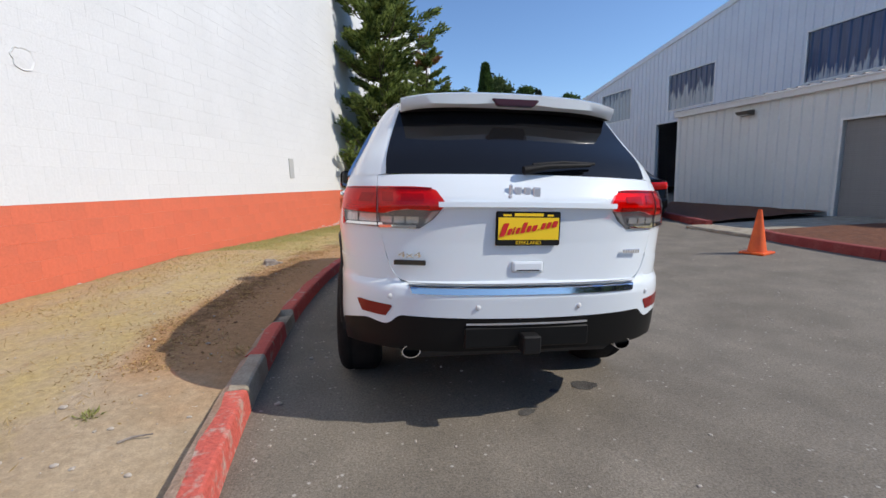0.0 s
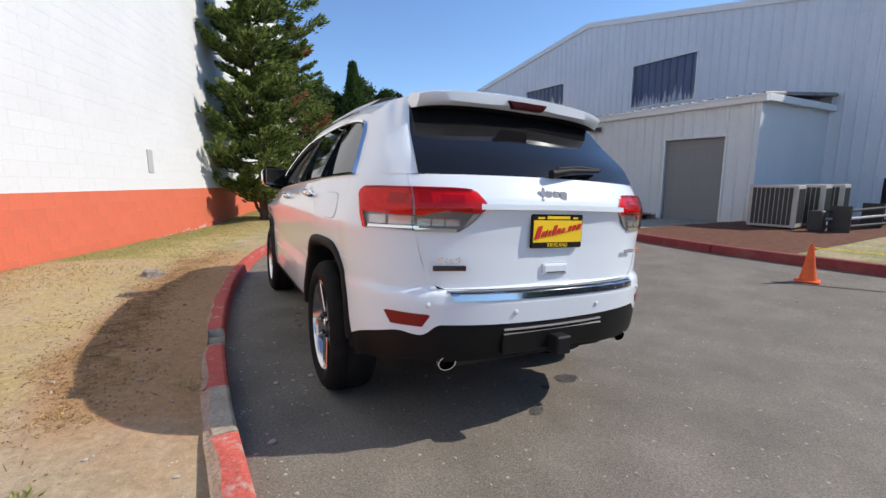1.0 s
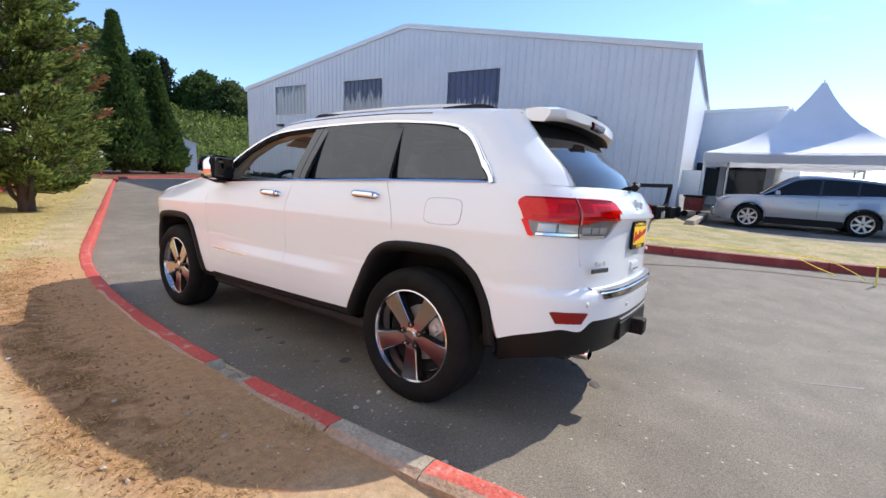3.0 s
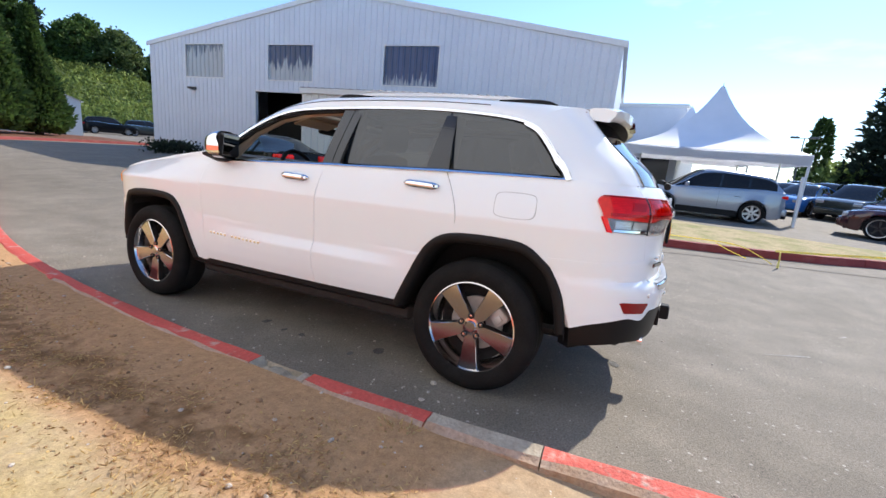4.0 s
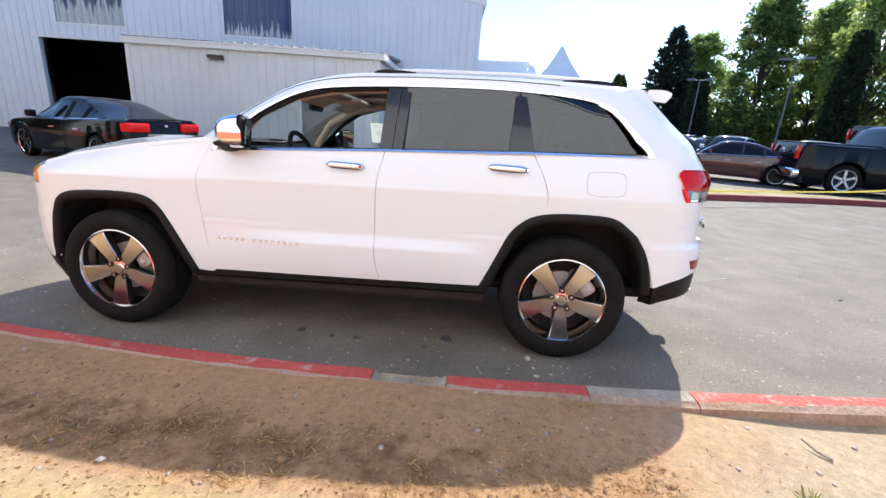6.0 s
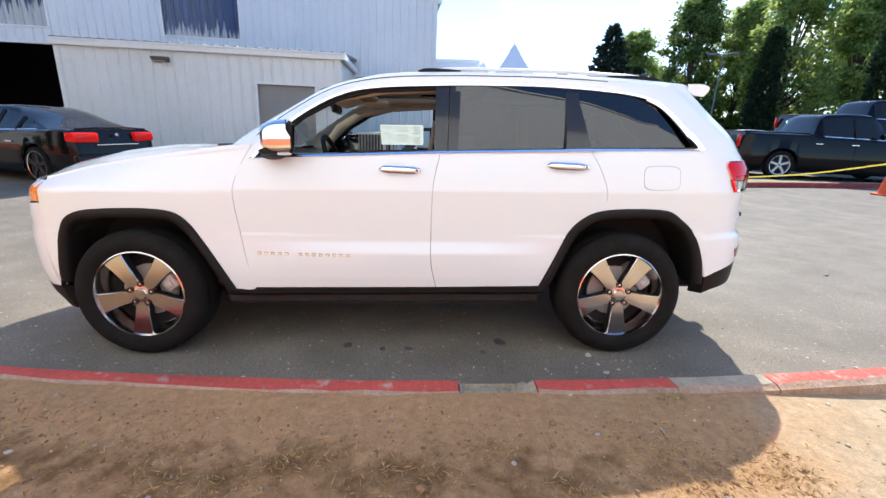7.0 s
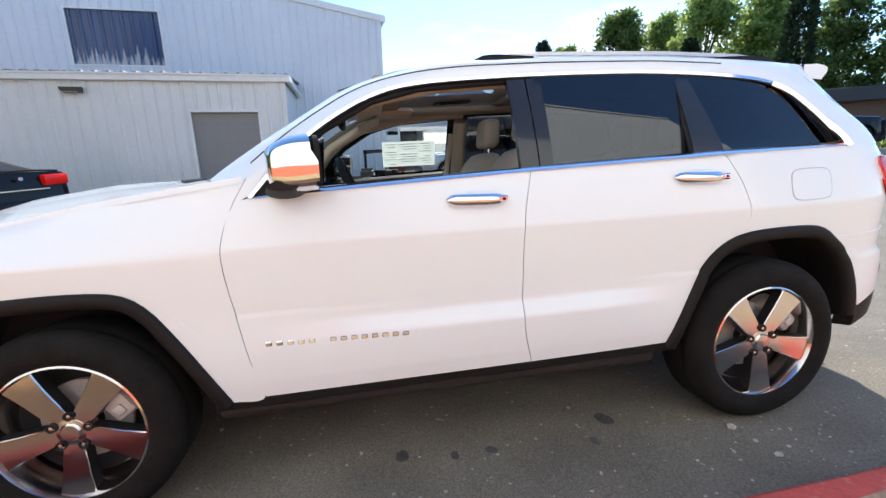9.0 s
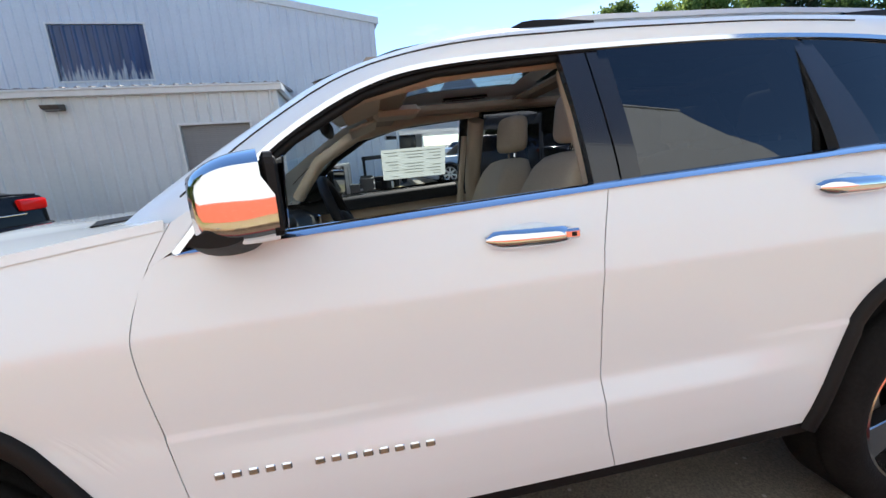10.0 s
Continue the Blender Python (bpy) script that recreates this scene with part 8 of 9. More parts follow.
for pts, r in (([(12.2, 0.4, 1.15), (14.3, -0.35, 1.15)], 0.09), ([(14.3, -0.35, 1.15), (13.9, -0.35, 0.55), (13.5, -0.30, 0.35)], 0.08), ([(12.2, 0.4, 1.15), (12.2, 0.4, 0.05)], 0.06), ([(13.5, -0.3, 0.35), (12.6, 0.0, 0.30)], 0.10)):
    bm = bmesh.new()
    add_tube(bm, pts, r, 4)
    part("beam", bm, M_BLACK_PLASTIC, arm)
barrels = thing("scrap_pile", "pile of dark machine parts by the hall's corner", "scrap")
for k in range(16):
    q = Vector((RNG.uniform(12.7, 14.6), RNG.uniform(-0.6, 0.2), 0.1))
    s = RNG.uniform(0.12, 0.32)
    part("scrap", box((-s, -s * 0.6, 0), (s, s * 0.6, s * RNG.uniform(0.8, 2.2)), 0.03, Matrix.Translation(q) @ Matrix.Rotation(RNG.uniform(0, 3), 4, "Z")), M_BLACK_PLASTIC if k % 4 else M_STEEL, barrels)
tagged(part("timber_kerb", box((11.6, -1.5, 0.08), (15.6, -1.25, 0.24), 0.02), M_CONCRETE), "pale timber edging along the lawn strip", "edging", kind="structure")
stand = thing("equipment_cart", "cart with dark red and white equipment by the hall", "cart")
part("tub", box((16.1, -1.2, 0.25), (16.9, -0.6, 0.75), 0.03), M_KERB_RED2, stand)
part("lid", box((16.05, -1.25, 0.75), (16.95, -0.55, 0.82), 0.02), M_BLACK_PLASTIC, stand)
part("panel", box((16.4, -1.0, 0.82), (16.5, -0.3, 1.75), 0.01), M_TRIM, stand)
for q in (-1.15, -0.65):
    part("caster", tube([(16.2, q, 0.12), (16.25, q, 0.12)], 0.12, 14), M_BLACK_PLASTIC, stand)

# ---- marquees ----
M_TENT = material("white_tent_fabric", (0.80, 0.81, 0.84), 0.6, second=(0.74, 0.76, 0.80), scale=0.8, fine=0.02)


def marquee(m, label, size=6.1, eave=2.48, peak=5.2):
    tent = thing("marquee", label, "marquee", m, group="marquees")
    h = size / 2
    bm = bmesh.new()
    n, rings = 16, 12
    ring_v = []
    for k in range(rings):
        f = k / (rings - 1)
        ring = []
        for i in range(4 * n):
            side, q = divmod(i, n)
            s = -1 + 2 * q / n
            c = [(s, -1), (1, s), (-s, 1), (-1, -s)][side]
            sag = 0.06 * (1 - s * s) * (1 - f)
            z = eave + (peak - eave) * (0.42 * f + 0.58 * f ** 3.2)
            w = h * (1 - f) + 0.06 * f
            ring.append(bm.verts.new((c[0] * w, c[1] * w, z - sag)))
        ring_v.append(ring)
    for a, b in zip(ring_v, ring_v[1:]):
        for i in range(4 * n):
            bm.faces.new((a[i], a[(i + 1) % (4 * n)], b[(i + 1) % (4 * n)], b[i]))
    bm.faces.new(ring_v[-1])
    part("canopy", bm, M_TENT, tent, smooth=40)
    for k in range(4):
        bm = bmesh.new()
        a = Matrix.Rotation(k * math.pi / 2, 4, "Z")
        top = [bm.verts.new(a @ Vector((-h + size * i / 16, -h - 0.01, eave + 0.02))) for i in range(17)]
        low = [bm.verts.new(a @ Vector((-h + size * i / 16, -h - 0.01, eave - 0.34 - 0.03 * abs(math.sin(i * math.pi / 2))))) for i in range(17)]
        for i in range(16):
            bm.faces.new((low[i], low[i + 1], top[i + 1], top[i]))
        bmesh.ops.solidify(bm, geom=bm.faces[:], thickness=0.006)
        part("valance", bm, M_TENT, tent)
        part("leg", tube([a @ Vector((h - 0.05, h - 0.05, 0)), a @ Vector((h - 0.05, h - 0.05, eave))], 0.045, 10), M_TRIM, tent, smooth=60)
        part("rafter", tube([a @ Vector((h - 0.05, h - 0.05, eave - 0.05)), (0, 0, eave + 0.5)], 0.03, 6), M_TRIM, tent)
    part("mast", tube([(0, 0, eave + 0.5), (0, 0, peak + 0.12)], [0.04, 0.02], 8), M_TRIM, tent)
    return tent


marquee(pose(19.3, -4.25, FAR, 0, 0, -4), "white peaked marquee beside the car park")
marquee(pose(26.4, -3.6, FAR, 0, 0, -4), "second white peaked marquee behind the first", 6.1, 2.48, 5.2)
# low grey building behind the marquees
lowb = thing("low_building", "low pale grey building behind the marquees", "building", pose(27.5, 0, 0, 0, 0, -8), kind="structure")
part("wall", box((0, -3.4, FAR - 0.1), (12, 9, 5.2)), M_SIDING, lowb)
part("parapet", box((-0.1, -3.5, 5.2), (12.1, 9.1, 5.4), 0.02), M_TRIM, lowb)
M_SHADE = material("dark_shopfront_glass", (0.03, 0.032, 0.035), 0.1, coat=0.5)
for k in range(3):
    w = new("window_%d" % (k + 4))
    w.parent = lowb
    part("pane", box((-0.03, -3.0 + k * 2.2, 0.5), (0.02, -1.1 + k * 2.2, 2.4), 0.01), M_SHADE, w)
    part("window_frame", box((-0.05, -3.1 + k * 2.2, 2.4), (0.02, -1.0 + k * 2.2, 2.5), 0.01), M_TRIM, w)
# shed at the end of the yard
shed = thing("shed", "small white gabled shed with a dark doorway", "shed", pose(16.1, 43.7, FAR, 0, 0, -20), kind="structure")
bm = bmesh.new()
pr = [(-2.2, -0.1), (2.2, -0.1), (2.2, 2.7), (0, 3.6), (-2.2, 2.7)]
v0 = [bm.verts.new((x, -3, z)) for x, z in pr]
v1 = [bm.verts.new((x, 3, z)) for x, z in pr]
bm.faces.new(v0)
bm.faces.new(v1[::-1])
for i in range(5):
    bm.faces.new((v0[i], v1[i], v1[(i + 1) % 5], v0[(i + 1) % 5]))
bmesh.ops.recalc_face_normals(bm, faces=bm.faces)
part("walls", bm, M_TRIM, shed)
# no opening here: a black panel stands in for the shaded inside
part("doorway", box((-1.3, -3.06, 0), (1.15, -2.98, 2.15)), M_DARK, shed)
for s in (-1, 1):
    bm = bmesh.new()
    v = [bm.verts.new(c) for c in [(0, -3.2, 3.68), (0, 3.2, 3.68), (s * 2.45, 3.2, 2.68), (s * 2.45, -3.2, 2.68)]]
    bm.faces.new(v)
    bmesh.ops.solidify(bm, geom=bm.faces[:], thickness=0.08)
    part("roof_slope", bm, M_ROOF, shed)
post = thing("sign_post", "short red-brown post with a small sign by the cedars", "post", pose(6.6, 29.5, FAR))
part("post", box((-0.06, -0.06, 0), (0.06, 0.06, 1.5), 0.01), M_KERB_RED2, post)
part("sign", box((-0.16, -0.08, 1.15), (0.16, -0.06, 1.6), 0.01), M_TRIM, post)
kerb_run("kerb_end", [(5.9, 24.6), (6.6, 26.8), (8.6, 28.2), (12.0, 28.9), (16.0, 29.0)], "red-painted kerb at the end of the yard")
bed("far_bed", [(6.0, 24.6), (6.7, 26.9), (8.7, 28.3), (12.0, 29.0), (16.0, 29.1)], [(3.5, 30), (6.0, 37), (10, 38), (12, 37), (16, 36)], M_MULCH, "brown planting bed under the cedars", "planting bed", 0.13)
# leaning pole in the car park, lamp poles far off
pole = thing("marker_pole", "leaning white pole stub in the car park", "pole", pose(15.0, -6.75, FAR, 0, 8, 0))
part("pole", tube([(0, 0, -0.02), (0, 0, 1.75)], 0.045, 10), M_TRIM, pole)
part("foot", lathe([(0, 0), (0.12, 0), (0.12, 0.03), (0.05, 0.05), (0, 0.05)], 16, "z"), M_CONCRETE, pole)


M_LAMP_POLE = material("weathered_lamp_metal", (0.15, 0.15, 0.145), 0.6)


def lamp_pole(x, y, h, label, turn=0):
    p = thing("lamp_pole", label, "street lamp", pose(x, y, FAR, 0, 0, turn), group="car park lamps")
    part("pole", tube([(0, 0, 0), (0, 0, h)], [0.08, 0.05], 8), M_LAMP_POLE, p)
    for s in (-1, 1):
        part("floodlight", box((s * 0.75 - 0.35, -0.25, h - 0.05), (s * 0.75 + 0.35, 0.25, h + 0.14), 0.04), M_LAMP_POLE, p)
    part("cross_arm", tube([(-0.8, 0, h), (0.8, 0, h)], 0.04, 6), M_LAMP_POLE, p)
    return p


x, y = polar(-13.1, 55, (-3.2, -2.2))
lamp_pole(x, y, 5.8, "dark twin floodlight pole in the car park", 70)
x, y = polar(-33.0, 44, (-3.1, 0.2))
lamp_pole(x, y, 7.6, "dark twin floodlight pole among the trees", 50)
x, y = polar(-22.3, 50, (-3.2, -2.2))
lamp_pole(x, y, 6.8, "dark twin floodlight pole in the car park", 60)
# long low brown building past the pick-ups
farb = thing("roadside_building", "long low brown building past the pick-ups", "building", pose(16.6, -35.6, 0, 0, 0, -64), kind="structure")
part("wall", box((-1, -9, FAR), (5, 9, 3.5)), material("brown_wall", (0.16, 0.09, 0.06), 0.8, fine=0.1, fine_scale=4), farb)
part("roof", box((-1.8, -9.6, 3.5), (5.6, 9.6, 4.4), 0.05), M_AC_DARK, farb)
# ---- other parked vehicles ----
def paint(name, color, rough=0.25, metal=0.0, coat=1.0, ior=1.45):
    rough = rough if metal else 0.09
    return material(name, color, rough, metal=metal, coat=coat, ior=ior)


P_BLACK = paint("black_paint", (0.006, 0.006, 0.007), 0.2, 0.0, 0.1, 1.25)
P_SILVER = paint("silver_paint", (0.30, 0.33, 0.38), 0.3, 0.5)
P_MAROON = paint("maroon_paint", (0.055, 0.010, 0.014), 0.25)
P_NAVY = paint("navy_paint", (0.008, 0.010, 0.018), 0.25, 0.0, 0.1, 1.25)
P_BLUE = paint("blue_paint", (0.03, 0.16, 0.45), 0.25)
P_WHITE = paint("plain_white_paint", (0.75, 0.75, 0.75), 0.3)
P_GREEN = paint("dark_green_paint", (0.025, 0.035, 0.03), 0.25)
P_GREY = paint("grey_paint", (0.16, 0.165, 0.17), 0.3, 0.4)
M_HUB = material("silver_hub", (0.55, 0.55, 0.56), 0.3, metal=0.9)

# side outlines: body = the body's upper edge, roof = the line over windscreen, roof and rear glass, belt = foot of the side glass
BODY = {
    "sedan": dict(L=5.0, W=1.90, wheel=0.36, axles=(1.52, -1.50),
                  body=[(-2.50, 0.62), (-2.47, 0.98), (-2.40, 1.06), (-2.05, 1.07), (-1.4, 1.04), (-0.4, 0.99), (0.95, 0.96), (1.9, 0.88), (2.30, 0.79), (2.46, 0.66), (2.50, 0.50)],
                  roof=[(-1.86, 1.06), (-1.45, 1.20), (-0.95, 1.38), (-0.55, 1.455), (-0.1, 1.475), (0.25, 1.44), (0.60, 1.28), (1.12, 0.955)], glass=(-0.72, 0.20), pillars=(-1.02, -0.35), roof_w=0.66),
    "suv": dict(L=4.62, W=1.88, wheel=0.37, axles=(1.37, -1.35),
                body=[(-2.31, 0.60), (-2.29, 0.98), (-2.20, 1.14), (-1.6, 1.16), (-0.4, 1.10), (0.9, 1.05), (1.85, 0.99), (2.18, 0.90), (2.29, 0.72), (2.31, 0.52)],
                roof=[(-2.20, 1.13), (-2.02, 1.36), (-1.80, 1.56), (-1.3, 1.64), (-0.4, 1.69), (0.10, 1.66), (0.42, 1.54), (1.12, 1.045)], glass=(-1.68, 0.22), pillars=(-1.15, -0.32), roof_w=0.72),
    "pickup": dict(L=5.85, W=2.02, wheel=0.41, axles=(1.90, -1.75),
                   body=[(-2.92, 0.66), (-2.90, 1.31), (-2.2, 1.31), (-0.98, 1.31), (-0.94, 1.27), (1.0, 1.22), (2.4, 1.18), (2.78, 1.08), (2.90, 0.90), (2.92, 0.62)],
                   roof=[(-0.98, 1.28), (-0.86, 1.62), (-0.74, 1.84), (-0.3, 1.91), (0.35, 1.91), (0.66, 1.82), (1.32, 1.21)], glass=(-0.70, 0.42), pillars=(-0.72, 0.12), roof_w=0.74),
}


def parked_car(kind, m, mat, label, group="", rear_lamp=M_LENS_RED, hub=M_HUB, plate_mark=True):
    """A parked car: body with arches, arched cabin with glass, painted roof and pillars, wheels, lamps, bumpers."""
    b = BODY[kind]
    L, W, wr = b["L"], b["W"], b["wheel"]
    car = thing({"sedan": "saloon_car", "suv": "estate_car", "pickup": "pickup_truck"}[kind], label, "pickup" if kind == "pickup" else "car", m, group)

    def plan(y):
        e = abs(2 * y / L)
        return W / 2 * (1 - 0.03 * e ** 2 - 0.17 * max(0, e - 0.78) ** 2 / 0.0484)

    bm = bmesh.new()
    ys = np.unique(np.round(np.concatenate([np.linspace(-L / 2, L / 2, 44)] + [np.linspace(a - wr * 1.2, a + wr * 1.2, 17) for a in b["axles"]]), 3))
    rows = []
    for y in ys:
        w, zt = plan(y), lerp_table(b["body"], y)
        zl = 0.22 + 0.10 * max(0, abs(2 * y / L) - 0.85) / 0.15
        for a in b["axles"]:
            d = abs(y - a) / (wr * 1.16)
            if d < 1:
                zl = max(zl, wr + wr * 1.16 * math.sqrt(1 - d * d) - 0.02)
        hip = zt - 0.11
        sec = [(w * 0.965, min(zl, hip - 0.06)), (w * 0.99, max(zl + 0.02, min(0.48, hip - 0.04))), (w, max(zl + 0.035, min(0.66, hip - 0.03))), (w * 0.992, max(zl + 0.045, min(0.74, hip - 0.02))), (w * 0.985, hip), (w * 0.965, zt - 0.035), (w * 0.92, zt - 0.006), (w * 0.84, zt + 0.002), (w * 0.5, zt + 0.014), (0, zt + 0.02)]
        full = sec + [(-x, z) for x, z in sec[-2::-1]]
        rows.append([bm.verts.new((x, y, z)) for x, z in full])
    n = len(rows[0])
    for p, q in zip(rows, rows[1:]):
        for k in range(n - 1):
            bm.faces.new((p[k], q[k], q[k + 1], p[k + 1]))
    bm.faces.new(rows[0])
    bm.faces.new(rows[-1][::-1])
    bmesh.ops.recalc_face_normals(bm, faces=bm.faces)
    part("body", bm, mat, car, smooth=38)
    part("floor_pan", box((-W / 2 + 0.12, -L / 2 + 0.15, 0.24), (W / 2 - 0.12, L / 2 - 0.15, 0.50), 0.03), M_DARK, car)
    # cabin: one arched surface, split into glass and painted roof
    roof = b["roof"]
    y0, y1 = roof[0][0], roof[-1][0]
    ys = np.linspace(y0, y1, 41)
    curve = resample([(y, z) for y, z in roof], 160)

    def cabin(y):
        z = float(np.interp(y, curve[:, 0], curve[:, 1]))
        zb = lerp_table(b["body"], y) - 0.012
        h = max(0.0, z - zb)
        wb = plan(y) * 0.90
        wt = wb - (wb - W / 2 * b["roof_w"]) * min(1.0, h / 0.42)
        edge = min(0.10, h * 0.45)
        return [(wb, zb), (wb + (wt - wb) * 0.35, zb + (h - edge) * 0.38), (wb + (wt - wb) * 0.72, zb + (h - edge) * 0.74), (wt, z - edge), (wt * 0.965, z - edge * 0.45), (wt * 0.86, z - edge * 0.12), (wt * 0.5, z + 0.012), (0, z + 0.016)]

    glass, skin = bmesh.new(), bmesh.new()
    g0, g1 = b["glass"]
    for bm, want in ((glass, True), (skin, False)):
        rows = []
        for y in ys:
            sec = cabin(y)
            rows.append([bm.verts.new((x, y, z)) for x, z in sec + [(-x, z) for x, z in sec[-2::-1]]])
        for i, (p, q) in enumerate(zip(rows, rows[1:])):
            mid = (ys[i] + ys[i + 1]) / 2
            for k in range(14):
                side = k < 3 or k > 10
                rail = k in (3, 10)
                is_glass = side and y0 + 0.22 < mid < y1 - 0.10 or (not side and not rail and not g0 < mid < g1)
                if is_glass == want:
                    bm.faces.new((p[k], q[k], q[k + 1], p[k + 1]))
        bmesh.ops.delete(bm, geom=[v for v in bm.verts if not v.link_faces], context="VERTS")
        bmesh.ops.recalc_face_normals(bm, faces=bm.faces)
    part("glasshouse", glass, M_TINT, car, "dark window glass", smooth=50)
    part("roof", skin, mat, car, smooth=50)
    for s in (-1, 1):
        for f in b["pillars"]:
            part("pillar", tube([(s * (x + 0.004), f - 0.10 * (z - 1.2), z) for x, z in cabin(f)[:4]], 0.032, 6), M_GLOSS_BLACK if kind == "suv" else mat, car)
        part("belt_trim", tube([(s * (plan(y) * 0.905 + 0.004), y, lerp_table(b["body"], y) - 0.002) for y in np.linspace(y0 + 0.25, y1 - 0.2, 9)], 0.012, 5), M_CHROME, car, "thin bright strip under the side glass")
        part("door_seam", tube([(s * (plan(b["pillars"][1]) + 0.0005), b["pillars"][1] + 0.02, z) for z in (0.34, 0.6, 0.8, lerp_table(b["body"], b["pillars"][1]) - 0.12)], 0.004, 4), M_GAP, car)
        x, zb1 = s * plan(0.62) * 0.98, lerp_table(b["body"], 0.7)
        part("wing_mirror", box((min(x, x + s * 0.20), 0.66, zb1 + 0.0), (max(x, x + s * 0.20), 0.78, zb1 + 0.15), 0.04, segments=2), mat, car)
        for f in (-0.95, 0.0):
            part("door_handle", box((s * plan(f) - 0.018, f, zb1 - 0.19), (s * plan(f) + 0.018, f + 0.2, zb1 - 0.16), 0.008), M_CHROME if kind != "suv" else mat, car)
    # wheels
    first = None
    for a in b["axles"]:
        for s in (-1, 1):
            mm = Matrix.Translation((s * (W / 2 - 0.13), a, wr)) @ Matrix.Rotation(0 if s < 0 else math.pi, 4, "Z")
            if first is None:
                first = new("wheel")
                first.parent = car
                first.matrix_basis = mm
                rim_r = 0.78 if kind == "sedan" else 0.70
                part("tyre", lathe([(wr * rim_r * 0.97, -0.10), (wr * (rim_r + 0.08), -0.115), (wr * 0.96, -0.10), (wr, -0.06), (wr, 0.08), (wr * 0.7, 0.10)], 36, "x"), M_RUBBER, first, smooth=50)
                part("rim", lathe([(wr * rim_r, -0.108), (wr * (rim_r - 0.05), -0.104), (wr * (rim_r - 0.07), -0.06), (wr * (rim_r - 0.10), -0.02), (wr * 0.18, -0.01), (0, -0.01)], 36, "x"), hub, first, smooth=30)
                part("rim_well", lathe([(wr * (rim_r - 0.085), -0.05), (0, -0.045)], 30, "x"), M_DARK, first)
                spokes = 5 if kind != "suv" else 7
                for k in range(spokes):
                    part("spoke", box((-0.090, -0.035, 0.02), (-0.052, 0.035, wr * (rim_r - 0.05)), 0.01, Matrix.Rotation(2 * math.pi * k / spokes, 4, "X")), M_ALLOY_DARK if kind == "sedan" else hub, first)
            else:
                copy_thing(first, mm)
    # lamps and bumpers
    yt = -L / 2
    for s in (-1, 1):
        x0, x1, z0, z1, deep = {"pickup": (0.68, 0.80, 0.88, 1.24, 0.05), "sedan": (0.36, 0.775, 0.84, 1.02, 0.20), "suv": (0.44, 0.765, 0.92, 1.04, 0.22)}[kind]
        bm = box((x0, -0.014, z0), (x1, deep, z1), 0.035 if kind != "pickup" else 0.015, segments=2)
        for v in bm.verts:
            v.co = Vector((s * (v.co.x + 0.42 * max(0.0, v.co.y) * (v.co.x > (x0 + x1) / 2)), yt + v.co.y, v.co.z - (0.03 * (x1 - v.co.x) if kind == "sedan" and v.co.z < 0.93 else 0)))
        bmesh.ops.recalc_face_normals(bm, faces=bm.faces)
        part("tail_lamp", bm, rear_lamp, car, "red tail lamp", smooth=40)
        part("headlight", box((s * 0.66 - 0.18, L / 2 - 0.30, lerp_table(b["body"], L / 2 - 0.25) - 0.20), (s * 0.66 + 0.14, L / 2 - 0.06, lerp_table(b["body"], L / 2 - 0.25) - 0.05), 0.04, segments=2), M_LENS_CLEAR, car, "clear headlight")
    part("rear_bumper", box((-W / 2 * 0.86, yt - 0.05, 0.36), (W / 2 * 0.86, yt + 0.16, 0.62), 0.06, segments=3), M_CHROME if kind == "pickup" else mat, car, smooth=40)
    part("front_bumper", box((-W / 2 * 0.82, L / 2 - 0.14, 0.30), (W / 2 * 0.82, L / 2 + 0.04, 0.58), 0.06, segments=3), mat, car, smooth=40)
    if kind == "suv":
        for s in (-1, 1):
            part("sill_cladding", box((s * W / 2 * 0.985 - 0.02, -0.92, 0.20), (s * W / 2 * 0.985 + 0.012, 0.94, 0.40), 0.01), M_BLACK_PLASTIC, car, "black sill cladding")
        part("bumper_cladding", box((-W / 2 * 0.84, yt - 0.06, 0.28), (W / 2 * 0.84, yt + 0.12, 0.46), 0.03), M_BLACK_PLASTIC, car, "black bumper cladding")
    if kind == "sedan":
        part("boot_lip", tube([(-0.70, -2.38, 1.075), (-0.35, -2.42, 1.10), (0.35, -2.42, 1.10), (0.70, -2.38, 1.075)], 0.016, 6), mat, car, "small lip on the boot lid")
        part("boot_strip", box((-0.42, yt - 0.012, 0.775), (0.42, yt + 0.02, 0.795), 0.004), M_CHROME, car, "thin bright strip across the boot")
        part("badge", box((-0.035, yt - 0.012, 0.95), (0.035, yt + 0.02, 1.0), 0.012), M_CHROME, car, "bright maker's badge")
    if plate_mark:
        part("number_plate", box((-0.16, yt - 0.075, 0.64), (0.16, yt + 0.02, 0.76), 0.004), M_PLATE, car, "yellow dealer plate")
    if kind == "pickup":
        part("bed_cover", box((-W / 2 * 0.80, -2.82, 1.318), (W / 2 * 0.80, -1.02, 1.345), 0.01), M_BLACK_PLASTIC, car, "black bed cover")
        part("badge", box((-0.07, yt - 0.03, 1.0), (0.07, yt + 0.02, 1.14), 0.02), M_CHROME, car, "chrome maker's badge")
    return car


def heading(x, y, hx, hy, z=None):
    return pose(x, y, float(road_z(x, y)) if z is None else z, 0, 0, math.degrees(math.atan2(-hx, hy)))


